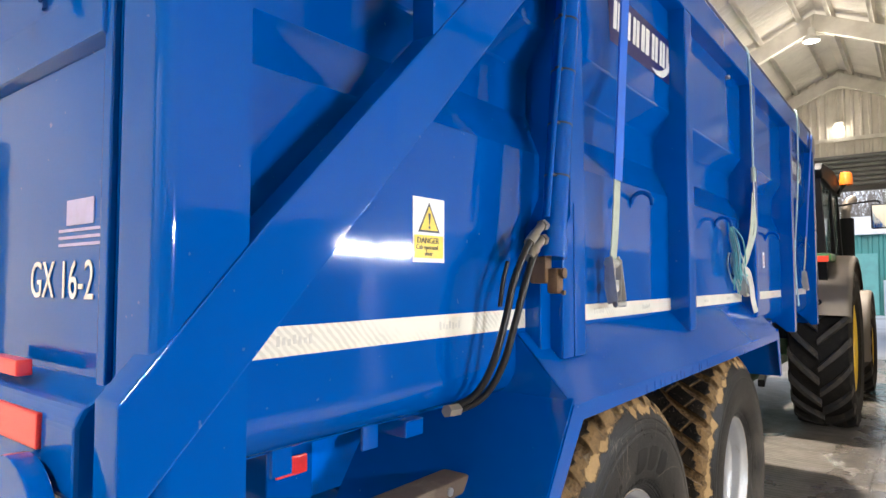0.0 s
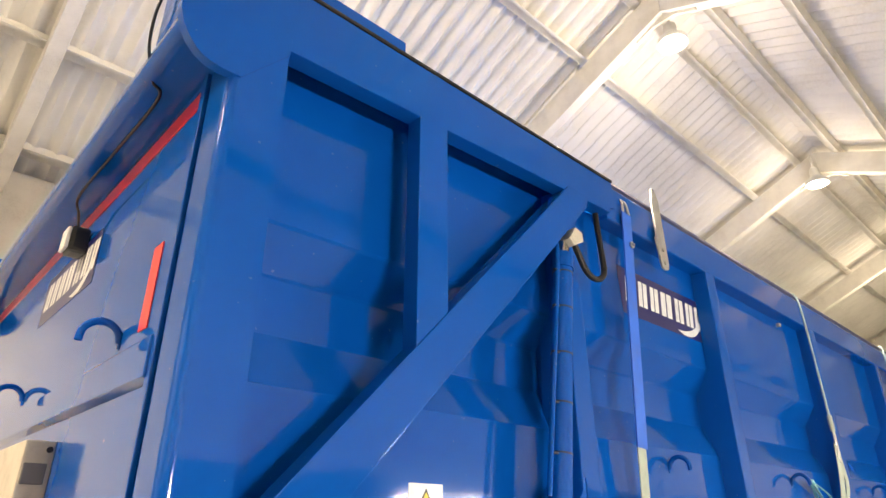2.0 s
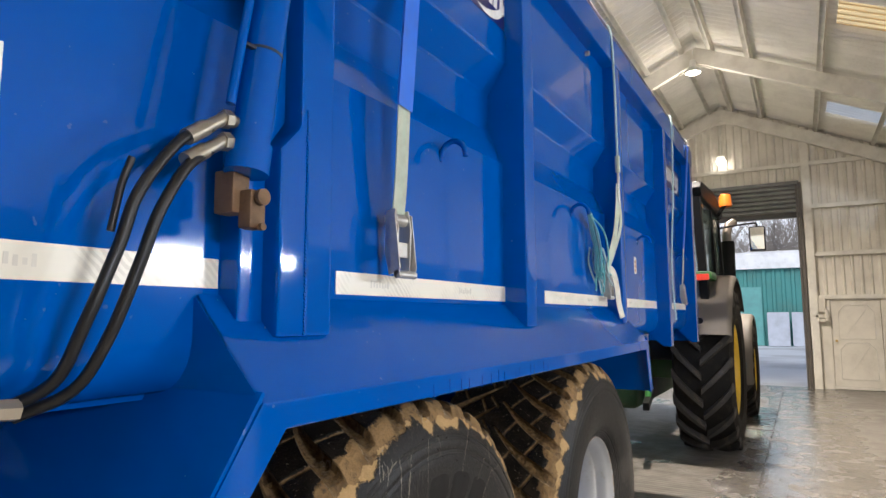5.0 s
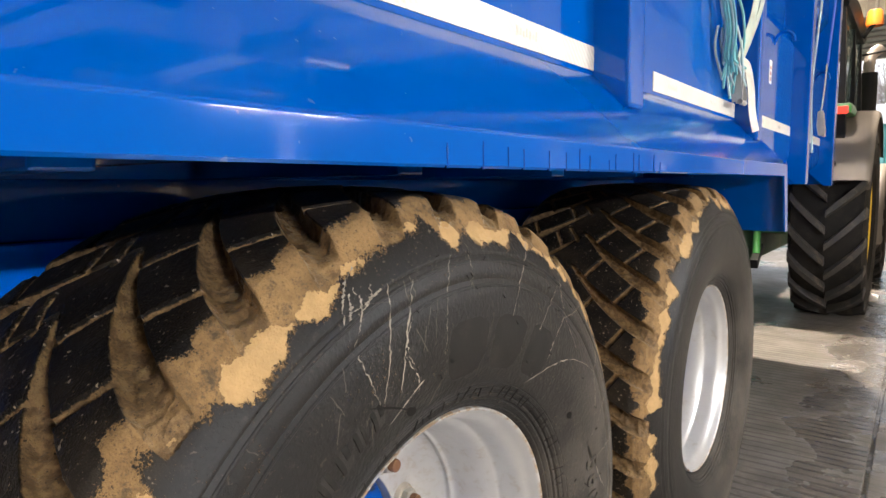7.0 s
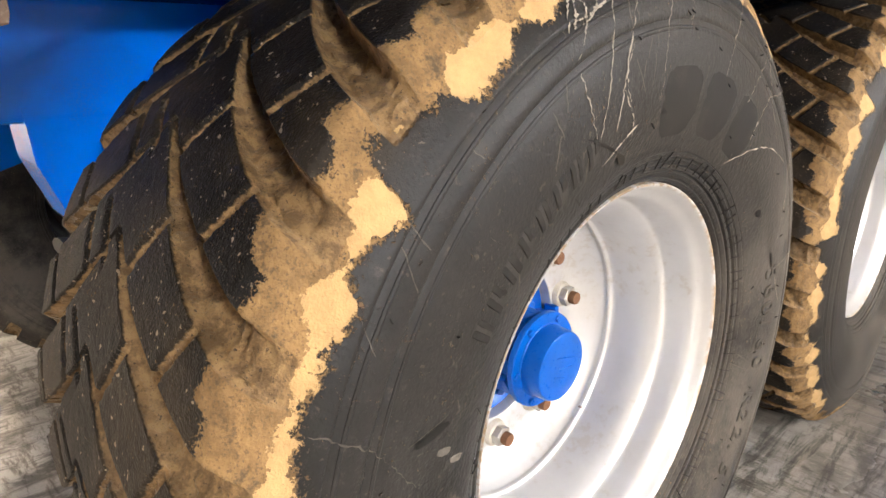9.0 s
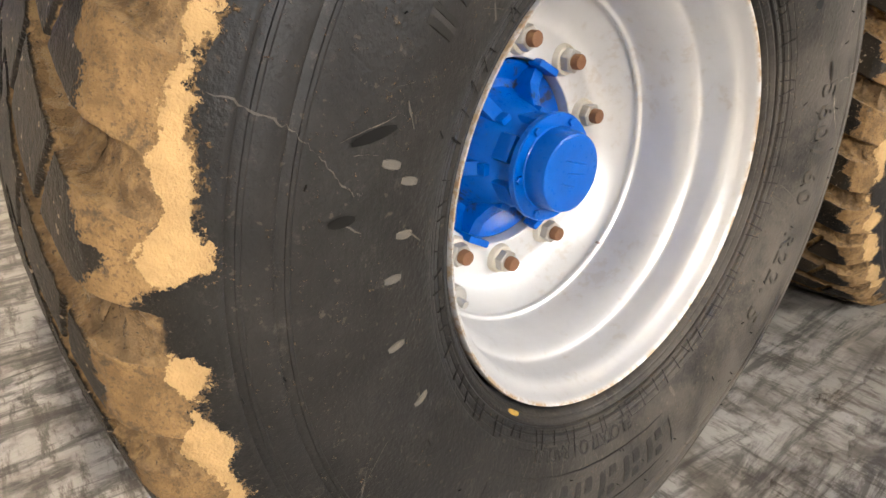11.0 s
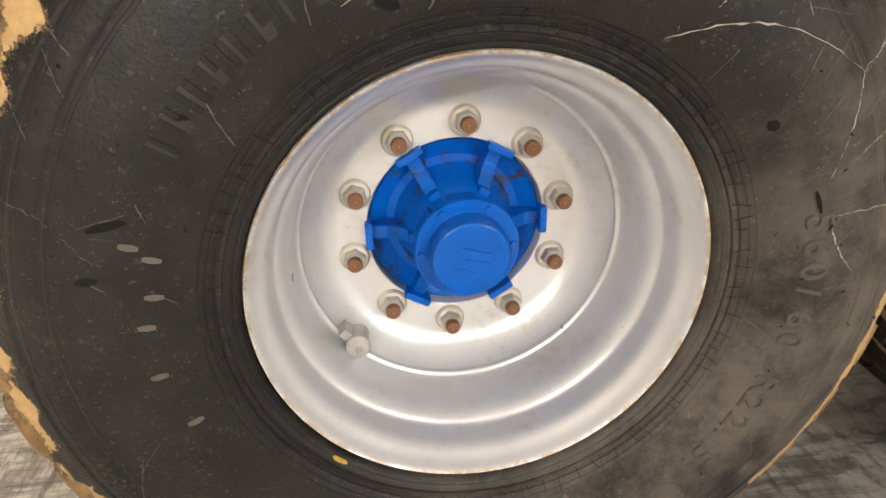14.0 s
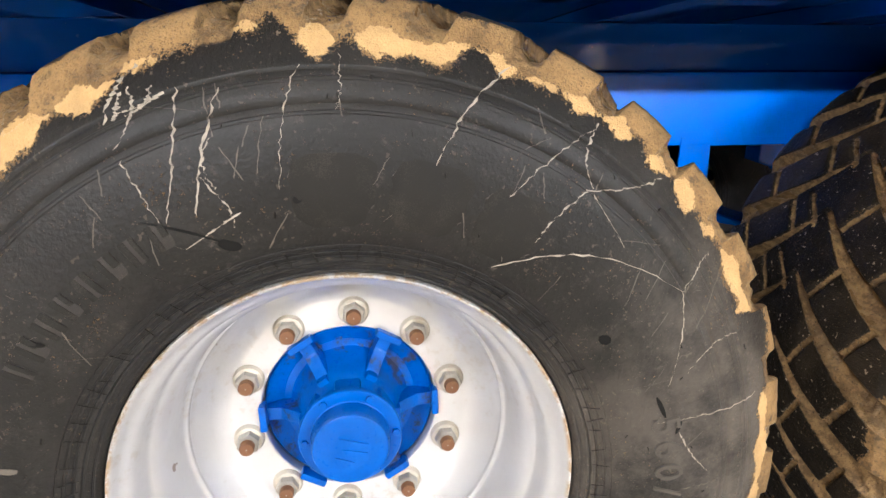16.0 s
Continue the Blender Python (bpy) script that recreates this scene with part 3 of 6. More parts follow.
        line = [(-1.27, y0 + h * 2, 0.78 - 0.03 * i), (-1.27, (y0 + y1) / 2, 0.70 - 0.028 * i), (-1.27, y1 - h * 2, 0.78 - 0.03 * i)]
        tube(bm, line, 0.045, 8, flat=0.28, facing=(0, 0, 1))
    tpart("leaf_spring", bm, paint("muddy_spring_steel", (0.05, 0.045, 0.04, 1), 0.7, 0, 0.7, scale=12))

# ---- tailgate with its side arms ----
gate = base("tailgate", "blue hydraulic tailgate with welded side arms", "", (MID, REAR, 0))
gate.parent = trailer
gate.matrix_parent_inverse = Matrix.Translation((MID, 3.4, 0)).inverted()


def gpart(name, bm, material=BLUE, label="", smooth=None):
    ob = part(name, bm, material, gate, label, smooth)
    ob.matrix_parent_inverse = Matrix.Translation((MID, REAR, 0)).inverted()
    return ob


def mirrored(outline_x, s):
    return outline_x if s > 0 else [(2 * MID - x, y) for x, y in outline_x]


for s in (1, -1):
    side = lambda x: x if s > 0 else 2 * MID - x
    lo, hi = sorted((side(FRAME - 0.05), side(FRAME)))
    # corner post with a rounded rear edge
    bm = bmesh.new()
    arc = [(FRAME - 0.022 + 0.022 * math.cos(a), 0.48 - 0.022 * math.sin(a)) for a in (math.pi / 2 * i / 6 for i in range(7))]
    outline = [(FRAME, 0.578), *arc, (-0.612, 0.458), (-0.612, 0.474), (-0.66, 0.474), (-0.66, 0.578)]
    slab(bm, mirrored(outline, s), 1.30, 2.80, axis="z")
    gpart("corner_post", bm, smooth=35)
    bm = bmesh.new()
    slab(bm, [(0.578, 2.615), (1.84, 2.665), (1.84, 2.68), (1.87, 2.69), (1.87, 2.795), (0.578, 2.795)], lo, hi, bevel=0.004)
    slab(bm, [(0.579, 2.765), (1.86, 2.765), (1.86, 2.795), (0.579, 2.795)], *sorted((side(-0.70), side(FRAME - 0.05))))
    gpart("top_arm", bm, smooth=35)
    bm = bmesh.new()
    box(bm, lo, 0.958, 2.0, hi, 1.056, 2.64, 0.004)
    gpart("upright", bm, smooth=35)
    bm = bmesh.new()
    slab(bm, [(0.415, 1.445), (0.60, 1.652), (1.59, 2.672), (1.70, 2.672), (1.69, 2.63), (0.415, 1.30)], lo - 0.004, hi + 0.004, bevel=0.005)
    gpart("diagonal_arm", bm, smooth=35)

# gate panel, rib, lip
bm = bmesh.new()
box(bm, 2 * MID + 0.625, 0.462, 1.40, -0.625, 0.49, 2.628, 0.003)
for x in (-0.64, 2 * MID + 0.64):
    box(bm, x - 0.012, 0.452, 1.40, x + 0.012, 0.463, 2.60, 0.003)
gpart("gate_panel", bm)
bm = bmesh.new()
prof = [(0.463, 1.885), (0.447, 1.898), (0.447, 1.97), (0.463, 1.985)]
slab(bm, prof, 2 * MID + 0.645, -0.645, bevel=0.004)
gpart("gate_rib", bm)
bm = bmesh.new()
prof = [(0.463, 1.455), (0.418, 1.43), (0.408, 1.41), (0.408, 1.33), (0.43, 1.28), (0.463, 1.28)]
slab(bm, prof, 2 * MID + 0.60, -0.60, bevel=0.006)
gpart("bottom_lip", bm)
# rounded lock lug at the gate's lower corner
bm = bmesh.new()
lug = [(-0.70 + 0.095 * math.cos(a), 1.275 + 0.095 * math.sin(a)) for a in (math.pi * i / 16 for i in range(17))]
slab(bm, [(-0.605, 1.20)] + lug + [(-0.795, 1.20)], 0.372, 0.400, axis="y", bevel=0.004)
gpart("lock_lug", bm, smooth=35)
# top hood with its curved end plates
bm = bmesh.new()
hood = [(0.48, 2.485), *[(0.435 - 0.095 * math.sin(math.pi / 2 * i / 6), 2.485 + 0.125 * (1 - math.cos(math.pi / 2 * i / 6))) for i in range(7)], (0.34, 2.80), (0.5785, 2.80), (0.5785, 2.60)]
for a, b in ((-0.535, FRAME + 0.003), (2 * MID - FRAME - 0.003, 2 * MID + 0.535)):
    bm = bmesh.new()
    slab(bm, hood, a, b)
    gpart("hood_end", bm, smooth=25)
bm = bmesh.new()
slab(bm, [(0.463, 2.55), (0.395, 2.55), *[(0.381 - 0.030 * math.sin(math.pi / 2 * i / 6), 2.58 - 0.030 * math.cos(math.pi / 2 * i / 6)) for i in range(7)], (0.353, 2.60), (0.362, 2.618), (0.38, 2.625), (0.463, 2.63)], 2 * MID + 0.54, -0.54)
gpart("top_hood", bm, smooth=35)
# black seal along the gate's top
for s in (1, -1):
    bm = bmesh.new()
    lo, hi = sorted((FRAME - 0.045, FRAME + 0.003)) if s > 0 else sorted((2 * MID - FRAME + 0.045, 2 * MID - FRAME - 0.003))
    box(bm, lo, 0.42, 2.7955, hi, 1.87, 2.806, 0.002)
    gpart("top_seal", bm, BLACK, "black rubber seal")
# raised corner boxes of the gate's top
for s in (1, -1):
    side = lambda x: x if s > 0 else 2 * MID - x
    bm = bmesh.new()
    slab(bm, [(0.463, 2.555), (0.40, 2.555), (0.372, 2.575), (0.356, 2.61), (0.356, 2.78), (0.40, 2.80), (0.5785, 2.80), (0.5785, 2.61)], *sorted((side(-0.70), side(-0.536))))
    gpart("corner_box", bm, smooth=40)
    bm = bmesh.new()
    box(bm, *sorted((side(-0.64), side(-0.585)))[:1], 0.45, 2.80, sorted((side(-0.64), side(-0.585)))[1], 0.96, 2.925, 0.006)
    gpart("pivot_plate", bm, smooth=40)

# ---- wheels ----
PITCHES = 33
AXLE_Z, TYRE_X = 0.600, -0.84


def tyre_material():
    n = Nodes("muddy_tyre_rubber")
    co = n.coords("Object")
    mud, groove, tread, smear = n.attr("mud"), n.attr("groove"), n.attr("tread"), n.attr("smear")
    rag, fine, clump = n.noise(34, 7, 0.72, co), n.noise(160, 3, 0.6, co), n.noise(9, 4, 0.6, co)
    grit, patch = n.noise(420, 2, 0.6, co), n.noise(14, 6, 0.75, co)
    half = n.math("SUBTRACT", rag, 0.5)
    shred = n.math("SUBTRACT", n.noise(110, 5, 0.7, co), 0.5)
    edge = n.step(n.math("ADD", n.math("ADD", mud, n.math("MULTIPLY", half, 1.4)), n.math("MULTIPLY", shred, 1.5)), 0.47, 0.53)
    tyre_xyz = n.node("ShaderNodeSeparateXYZ")
    n.put(tyre_xyz.inputs[0], co)
    dust = n.step(n.noise(5, 6, 0.7, co), 0.42, 0.72)
    rubber = n.mix(dust, (0.0085, 0.008, 0.0074, 1), (0.019, 0.0175, 0.0158, 1))
    # paler brown patches thicken towards the lower front of the wheel
    lean = n.math("SUBTRACT", n.math("MULTIPLY", tyre_xyz.outputs[1], 0.75), n.math("MULTIPLY", tyre_xyz.outputs[2], 0.65))
    low = n.math("ADD", lean, n.math("MULTIPLY", n.math("SUBTRACT", n.noise(3.2, 5, 0.65, co), 0.5), 0.55))
    low = n.math("MULTIPLY", n.step(low, -0.05, 0.42), n.step(n.noise(9, 7, 0.72, co), 0.30, 0.62))
    rubber = n.mix(n.math("MULTIPLY", low, 0.8), rubber, (0.105, 0.090, 0.072, 1))
    worn = n.mix(n.step(clump, 0.40, 0.72), (0.0075, 0.006, 0.0045, 1), (0.030, 0.022, 0.014, 1))
    worn = n.mix(n.math("MULTIPLY", n.step(grit, 0.64, 0.70), 0.7), worn, (0.14, 0.105, 0.066, 1))
    scuffs = n.math("MULTIPLY", n.step(n.noise(48, 7, 0.8, co), 0.56, 0.70), 0.35)
    rubber = n.mix(scuffs, rubber, (0.095, 0.083, 0.068, 1))
    rubber = n.mix(tread, rubber, worn)
    # pale mud specks; on the tread, glints are painted in with them
    specks = n.math("MULTIPLY", n.step(n.noise(130, 2, 0.5, co), 0.68, 0.71), n.math("ADD", 0.12, n.math("MULTIPLY", tread, 0.7)))
    rubber = n.mix(specks, rubber, (0.3, 0.24, 0.17, 1))
    # mud worn into the block tops, thinning into the rubber
    film = n.math("ADD", smear, n.math("MULTIPLY", n.math("SUBTRACT", patch, 0.5), 1.6))
    film = n.step(n.math("ADD", n.math("ADD", film, n.math("MULTIPLY", n.math("SUBTRACT", fine, 0.5), 1.3)), n.math("MULTIPLY", n.math("SUBTRACT", grit, 0.5), 1.5)), 0.36, 0.66)
    tops = n.mix(n.step(patch, 0.38, 0.66), (0.275, 0.168, 0.070, 1), (0.145, 0.089, 0.038, 1))
    tops = n.mix(n.math("MULTIPLY", n.step(n.noise(38, 5, 0.7, co), 0.55, 0.68), 0.8), tops, (0.055, 0.042, 0.028, 1))
    tops = n.mix(n.math("MULTIPLY", n.step(n.noise(300, 3, 0.7, co), 0.52, 0.66), 0.55), tops, (0.07, 0.05, 0.03, 1))
    c = n.mix(film, rubber, tops)
    # wet soil packed into the grooves
    fill = n.step(n.math("ADD", groove, n.math("MULTIPLY", n.math("SUBTRACT", fine, 0.5), 0.5)), 0.35, 0.62)
    soil = n.mix(n.step(n.noise(55, 4, 0.7, co), 0.38, 0.62), (0.11, 0.068, 0.031, 1), (0.24, 0.152, 0.068, 1))
    soil = n.mix(n.math("MULTIPLY", n.step(clump, 0.5, 0.72), 0.7), soil, (0.10, 0.068, 0.038, 1))
    soil = n.mix(n.step(n.noise(240, 3, 0.7, co), 0.60, 0.68), soil, (0.045, 0.032, 0.020, 1))
    c = n.mix(n.math("MULTIPLY", fill, 0.94), c, soil)
    # dry crust with a torn edge on the shoulder
    pale_tone = n.mix(n.step(rag, 0.35, 0.65), (0.48, 0.312, 0.138, 1), (0.385, 0.248, 0.108, 1))
    c = n.mix(edge, c, pale_tone)
    caked = n.math("MAXIMUM", n.math("MAXIMUM", film, fill), edge)
    relief = n.math("ADD", n.math("MULTIPLY", edge, 1.0), n.math("ADD", n.math("MULTIPLY", fine, 0.40), n.math("MULTIPLY", rag, n.math("MULTIPLY", caked, 1.1))))
    relief = n.math("ADD", relief, n.math("MULTIPLY", grit, n.math("MULTIPLY", n.math("MAXIMUM", tread, caked), 0.55)))
    # fine moulded rings by the bead and a few wide ones over the sidewall
    far = n.math("SQRT", n.math("ADD", n.math("POWER", tyre_xyz.outputs[1], 2.0), n.math("POWER", tyre_xyz.outputs[2], 2.0)))
    wave = n.step(n.math("SINE", n.math("MULTIPLY", far, math.tau / 0.0088)), -0.75, -0.25)
    bead = n.math("MULTIPLY", n.math("SUBTRACT", 1.0, wave), n.step(far, 0.341, 0.338))
    wide = n.step(n.math("SINE", n.math("MULTIPLY", far, math.tau / 0.034)), 0.90, 0.97)
    wide = n.math("MULTIPLY", wide, n.math("MULTIPLY", n.step(far, 0.468, 0.472), n.step(far, 0.545, 0.540)))
    relief = n.math("ADD", relief, n.math("MULTIPLY", wide, 0.5))
    relief = n.math("SUBTRACT", relief, n.math("MULTIPLY", bead, 1.1))
    n.bump(relief, 0.7, 0.0045)
    wet = n.math("MULTIPLY", fill, n.step(clump, 0.42, 0.62))
    rough = n.math("SUBTRACT", n.math("ADD", n.math("ADD", 0.47, n.math("MULTIPLY", low, 0.2)), n.math("MULTIPLY", caked, 0.22)), n.math("MULTIPLY", wet, 0.5))
    return n.set(color=c, rough=n.math("ADD", rough, n.math("MULTIPLY", tread, 0.06)), spec=n.math("SUBTRACT", 0.22, n.math("MULTIPLY", tread, 0.08)), sheen=n.math("MULTIPLY", n.math("SUBTRACT", 1.0, tread), 0.03))


def smoothstep(a, b, v):
    t = np.clip((v - a) / (b - a), 0, 1)
    return t * t * (3 - 2 * t)


def soft_noise(rng, rows, cols, reach):
    """Random relief of unit size, smoothed over some cells, seamless round the tyre."""
    f = rng.normal(size=(rows, cols))
    for axis in (0, 1):
        f = sum(np.roll(f, k, axis) for k in range(-reach, reach + 1))
    return f / f.std()


# the tread's main groove: its angle round the tyre and half width (in pitches) over the distance from the middle
GROOVE_X = (0.0, 0.02, 0.073, 0.10, 0.14, 0.18, 0.21, 0.24, 0.26)
GROOVE_DEG = (139.8, 141.4, 146.0, 148.0, 150.5, 152.7, 154.1, 155.3, 156.5)
HALF_X = (0.0, 0.02, 0.05, 0.10, 0.15, 0.20, 0.25, 0.27)
HALF = (0.035, 0.06, 0.09, 0.135, 0.180, 0.195, 0.200, 0.185)
FAR_SHIFT = 0.17


def groove_at(x):
    """Pitch of the main groove's centre line, and its half width, at a signed distance from the tyre's middle."""
    far = 1 - float(smoothstep(-0.03, 0.015, np.array(x)))
    centre = float(np.interp(abs(x), GROOVE_X, GROOVE_DEG)) * PITCHES / 360 + FAR_SHIFT * far
    return centre, float(np.interp(abs(x), HALF_X, HALF))


def tread_depth(f, u, x, half):
    """Groove depth 0..1 at phase f from the groove's centre line; steep on one flank, scooped on the other; with two cross ties."""
    side = x if x >= 0 else -x
    in_x = float(smoothstep(-0.006, 0.014, np.array(side)))
    main = smoothstep(-half - 0.012, -half * 0.72, f) * (1 - 0.40 * smoothstep(-0.2 * half, half * 0.92, f)) * (1 - smoothstep(half * 0.8, half + 0.012, f))
    main = main * in_x * float(0.55 + 0.45 * smoothstep(0.04, 0.16, np.array(side))) * (1 - float(smoothstep(0.232, 0.262, np.array(side))))
    soil = smoothstep(-half - 0.01, -half + 0.01, f) * (1 - smoothstep(half - 0.02, half + 0.03, f)) * in_x
    shift = 0.0 if x >= 0 else FAR_SHIFT
    w1 = np.mod(u - shift - 0.209 + 0.3, 1.0) - 0.3
    tie1 = (1 - smoothstep(0.0052, 0.0090, np.abs(side - (0.183 - 0.0793 * w1)))) * smoothstep(-0.2, -0.15, w1) * (1 - smoothstep(0.50, 0.55, w1))
    w2 = np.mod(u - shift - 0.65 + 0.3, 1.0) - 0.3
    tie2 = (1 - smoothstep(0.0046, 0.0084, np.abs(side - (0.085 - 0.0758 * w2)))) * smoothstep(-0.2, -0.15, w2) * (1 - smoothstep(0.46, 0.52, w2))
    if x < 0:
        w3 = np.mod(u - 0.73 + 0.3, 1.0) - 0.3
        tie2 = np.maximum(tie2, (1 - smoothstep(0.0046, 0.0084, np.abs(side - (0.044 - 0.097 * w3)))) * smoothstep(-0.1, -0.05, w3) * (1 - smoothstep(0.40, 0.46, w3)))
    ties = np.maximum(tie1, tie2)
    return np.maximum(main, ties * 0.30), np.maximum(soil, ties)


SIDEWALL = ((0.2965, 0.20), (0.2972, 0.229), (0.2995, 0.240), (0.3035, 0.2465), (0.3085, 0.2485), (0.3110, 0.2520), (0.3155, 0.2524), (0.3175, 0.2558), (0.3235, 0.2563), (0.3255, 0.2600), (0.3320, 0.2625), (0.338, 0.2675), (0.352, 0.2725), (0.38, 0.2825), (0.41, 0.2875), (0.44, 0.2885), (0.47, 0.2870),
            (0.490, 0.2845), (0.4935, 0.2828), (0.4970, 0.2845), (0.506, 0.2828), (0.5235, 0.2783), (0.5270, 0.2758), (0.5305, 0.2770), (0.538, 0.2732), (0.552, 0.2655), (0.564, 0.2592), (0.576, 0.2525))


def tyre_mesh(steps, fine):
    """A wide flotation tyre round the x axis, outer side to +x, flattened where it stands; its grid follows the grooves."""
    outer = SIDEWALL
    shoulder = [(0.576, 0.2525), (0.592, 0.242), (0.602, 0.231), (0.608, 0.215)]
    rows = []
    for (ra, xa), (rb, xb) in zip(outer, outer[1:]):
        cuts = 4 if ra > 0.53 else 1
        rows += [(ra + (rb - ra) * k / cuts, xa + (xb - xa) * k / cuts, 0) for k in range(cuts)]
    for (ra, xa), (rb, xb) in zip(shoulder, shoulder[1:]):
        rows += [(ra + (rb - ra) * k / 5, xa + (xb - xa) * k / 5, 1) for k in range(5)]
    n_edge = len(rows)
    for i in range(steps + 1):
        v = 1 - 2 * i / steps
        rows.append((0.622 - 0.014 * v * v, 0.215 * v, 2))
    rows += [(r, -x, k) for r, x, k in rows[:n_edge]][::-1]
    cols = 36 if fine else 18
    around = PITCHES * cols
    pitch, spot = np.arange(around) // cols, np.mod(np.arange(around), cols) / cols
    co = np.zeros((len(rows), around, 3))
    mud, groove, tread, smear = (np.full((len(rows), around), v) for v in (-0.6, 0.0, 0.0, 0.0))
    rng = np.random.default_rng(7)
    waves = [(k, rng.uniform(0, 6), rng.uniform(0.2, 1)) for k in range(3, 70)]
    lumps = 0.9 * soft_noise(rng, len(rows), around, 1) + 0.5 * soft_noise(rng, len(rows), around, 4)
    for i, (r, x, kind) in enumerate(rows):
        centre, half = groove_at(x)
        # columns crowd on the groove's two flanks
        f = np.interp(spot, (0, 0.20, 0.26, 0.34, 0.50, 0.60, 0.68, 1.0), (-0.5, -half - 0.018, -half - 0.004, -half * 0.7, half * 0.4, half * 0.8, half + 0.02, 0.5))
        u = pitch + f + centre
        ang = u * math.tau / PITCHES
        wob = sum(np.sin(ang * k + p) * w for k, p, w in waves[:37]) / 8
        rough = sum(np.sin(ang * k + 2 * p) * w for k, p, w in waves[12:]) / 7
        g0, soil = tread_depth(f, u, x, half)
        fade = float(smoothstep(0.540, 0.574, np.array(r)))
        g = g0 * fade * float(1 - 0.35 * smoothstep(0.215, 0.25, np.array(abs(x))))
        s = 1 - abs(x) / 0.215
        r_now = r - 0.0270 * g * float(0.78 + 0.22 * smoothstep(-0.15, 0.3, np.array(s))) + 0.0015 * wob * fade
        x_now = x - np.sign(x) * 0.009 * g * (kind < 2)
        bare = sum(np.sin(ang * k + 3 * p) * w for k, p, w in waves[2:18]) / 3
        low = (r - (0.5465 - 0.009 * wob - 0.010 * rough + 0.034 * smoothstep(0.35, 0.8, bare) + 0.012 * np.exp(-((np.mod(np.degrees(ang), 360) - 56) / 20) ** 2))) / 0.022
        if x > 0:
            high = (0.5655 + 0.011 * rough - 0.010 * g - r) / 0.016 if kind < 2 else np.full(around, -2.0)
            mud[i] = np.clip(0.5 + np.minimum(low, high), -0.6, 1.3)
            smear[i] = np.clip(0.5 + np.minimum(low, (-0.035 - s - 0.05 * wob - 0.04 * rough + 0.05 * f) / 0.06), 0, 1.1)
        groove[i] = soil * float(smoothstep(0.556, 0.575, np.array(r)))
        tread[i] = fade * (0.6 if kind < 2 else 1.0)
        r_now = r_now + 0.0015 * lumps[i] * fade * np.clip(np.maximum(groove[i], 0.25 * smear[i]), 0.10, 1)
        co[i, :, 0], co[i, :, 1], co[i, :, 2] = x_now, r_now * np.cos(ang), r_now * np.sin(ang)
    low = co[:, :, 2] < -AXLE_Z
    co[:, :, 2] = np.where(low, -AXLE_Z + 0.001, co[:, :, 2])
    co[:, :, 0] *= 1 + 0.06 * smoothstep(-0.45, -0.58, co[:, :, 2]) * (np.abs(co[:, :, 0]) > 0.2)
    nr = len(rows)
    idx = np.arange(nr * around).reshape(nr, around)
    a, b = idx[:-1], idx[1:]
    quads = np.stack([a, np.roll(a, -1, 1), np.roll(b, -1, 1), b], -1).reshape(-1, 4)
    me = bpy.data.meshes.new("tyre")
    me.from_pydata(co.reshape(-1, 3).tolist(), [], quads.tolist())
    for name, values in (("mud", mud), ("groove", groove), ("tread", tread), ("smear", smear)):
        me.attributes.new(name, "FLOAT", "POINT").data.foreach_set("value", values.ravel().astype(np.float32))
    me.shade_smooth()
    me.set_sharp_from_angle(angle=radians(50))
    me.materials.append(TYRE)
    return me


TYRE = tyre_material()
TYRE_MESH, PLAIN_TYRE_MESH = tyre_mesh(140, True), tyre_mesh(60, False)


def hexagon(bm, centre, radius, depth, mat=0, turn=0.0):
    rows = [[(centre[0] + h, centre[1] + r * math.cos(a), centre[2] + r * math.sin(a)) for a in (turn + math.tau * k / 6 for k in range(6))]
            for h, r in ((0, radius), (depth * 0.85, radius), (depth, radius * 0.88))]
    grid = sheet(bm, rows, mat, True)
    bm.faces.new(grid[-1]).material_index = mat


NUT_STEEL = paint("wheel_nut_steel", (0.42, 0.40, 0.36, 1), 0.4, 0, 0.5, (0.33, 0.22, 0.1, 1), 40, 0.1, 0.6)
WASHER = paint("painted_washer", (0.5, 0.46, 0.38, 1), 0.55, 0, 0.5, (0.35, 0.25, 0.13, 1), 40, 0.1, 0.2)
DISC = 0.016


def nut_mesh():
    bm = bmesh.new()
    lathe(bm, [(0.0245, 0.0), (0.0240, 0.004), (0.0215, 0.009), (0.0195, 0.010), (0.012, 0.010)], 28, 1)
    hexagon(bm, (0.009, 0, 0), 0.0185, 0.016)
    lathe(bm, [(0.0115, 0.022), (0.0115, 0.035), (0.0105, 0.037), (0.001, 0.037)], 20, 2)
    return bm


def rim_bm():
    bm = bmesh.new()
    prof = [(0.2885, 0.19), (0.2935, 0.222), (0.2958, 0.232), (0.2960, 0.239), (0.2942, 0.2425), (0.2912, 0.2415), (0.2885, 0.236), (0.2855, 0.2285), (0.2820, 0.2225), (0.2780, 0.2175), (0.2742, 0.2125), (0.2718, 0.2060), (0.2706, 0.198), (0.2695, 0.186), (0.2682, 0.1745), (0.2674, 0.1700), (0.2660, 0.1672), (0.2640, 0.1655),
            (0.2605, 0.1625), (0.2560, 0.1555), (0.2520, 0.1440), (0.2495, 0.1310), (0.2478, 0.115), (0.2465, 0.098), (0.2455, 0.0850), (0.2442, 0.0790), (0.2424, 0.0762), (0.2400, 0.0754), (0.2382, 0.0737), (0.2376, 0.0705), (0.2385, 0.0675), (0.2398, 0.0655), (0.2385, 0.0600), (0.2325, 0.0510), (0.2250, 0.0410),
            (0.2150, 0.0305), (0.2050, 0.0222), (0.1930, 0.0175), (0.1850, DISC), (0.143, DISC), (0.140, DISC - 0.003), (0.140, DISC - 0.04)]
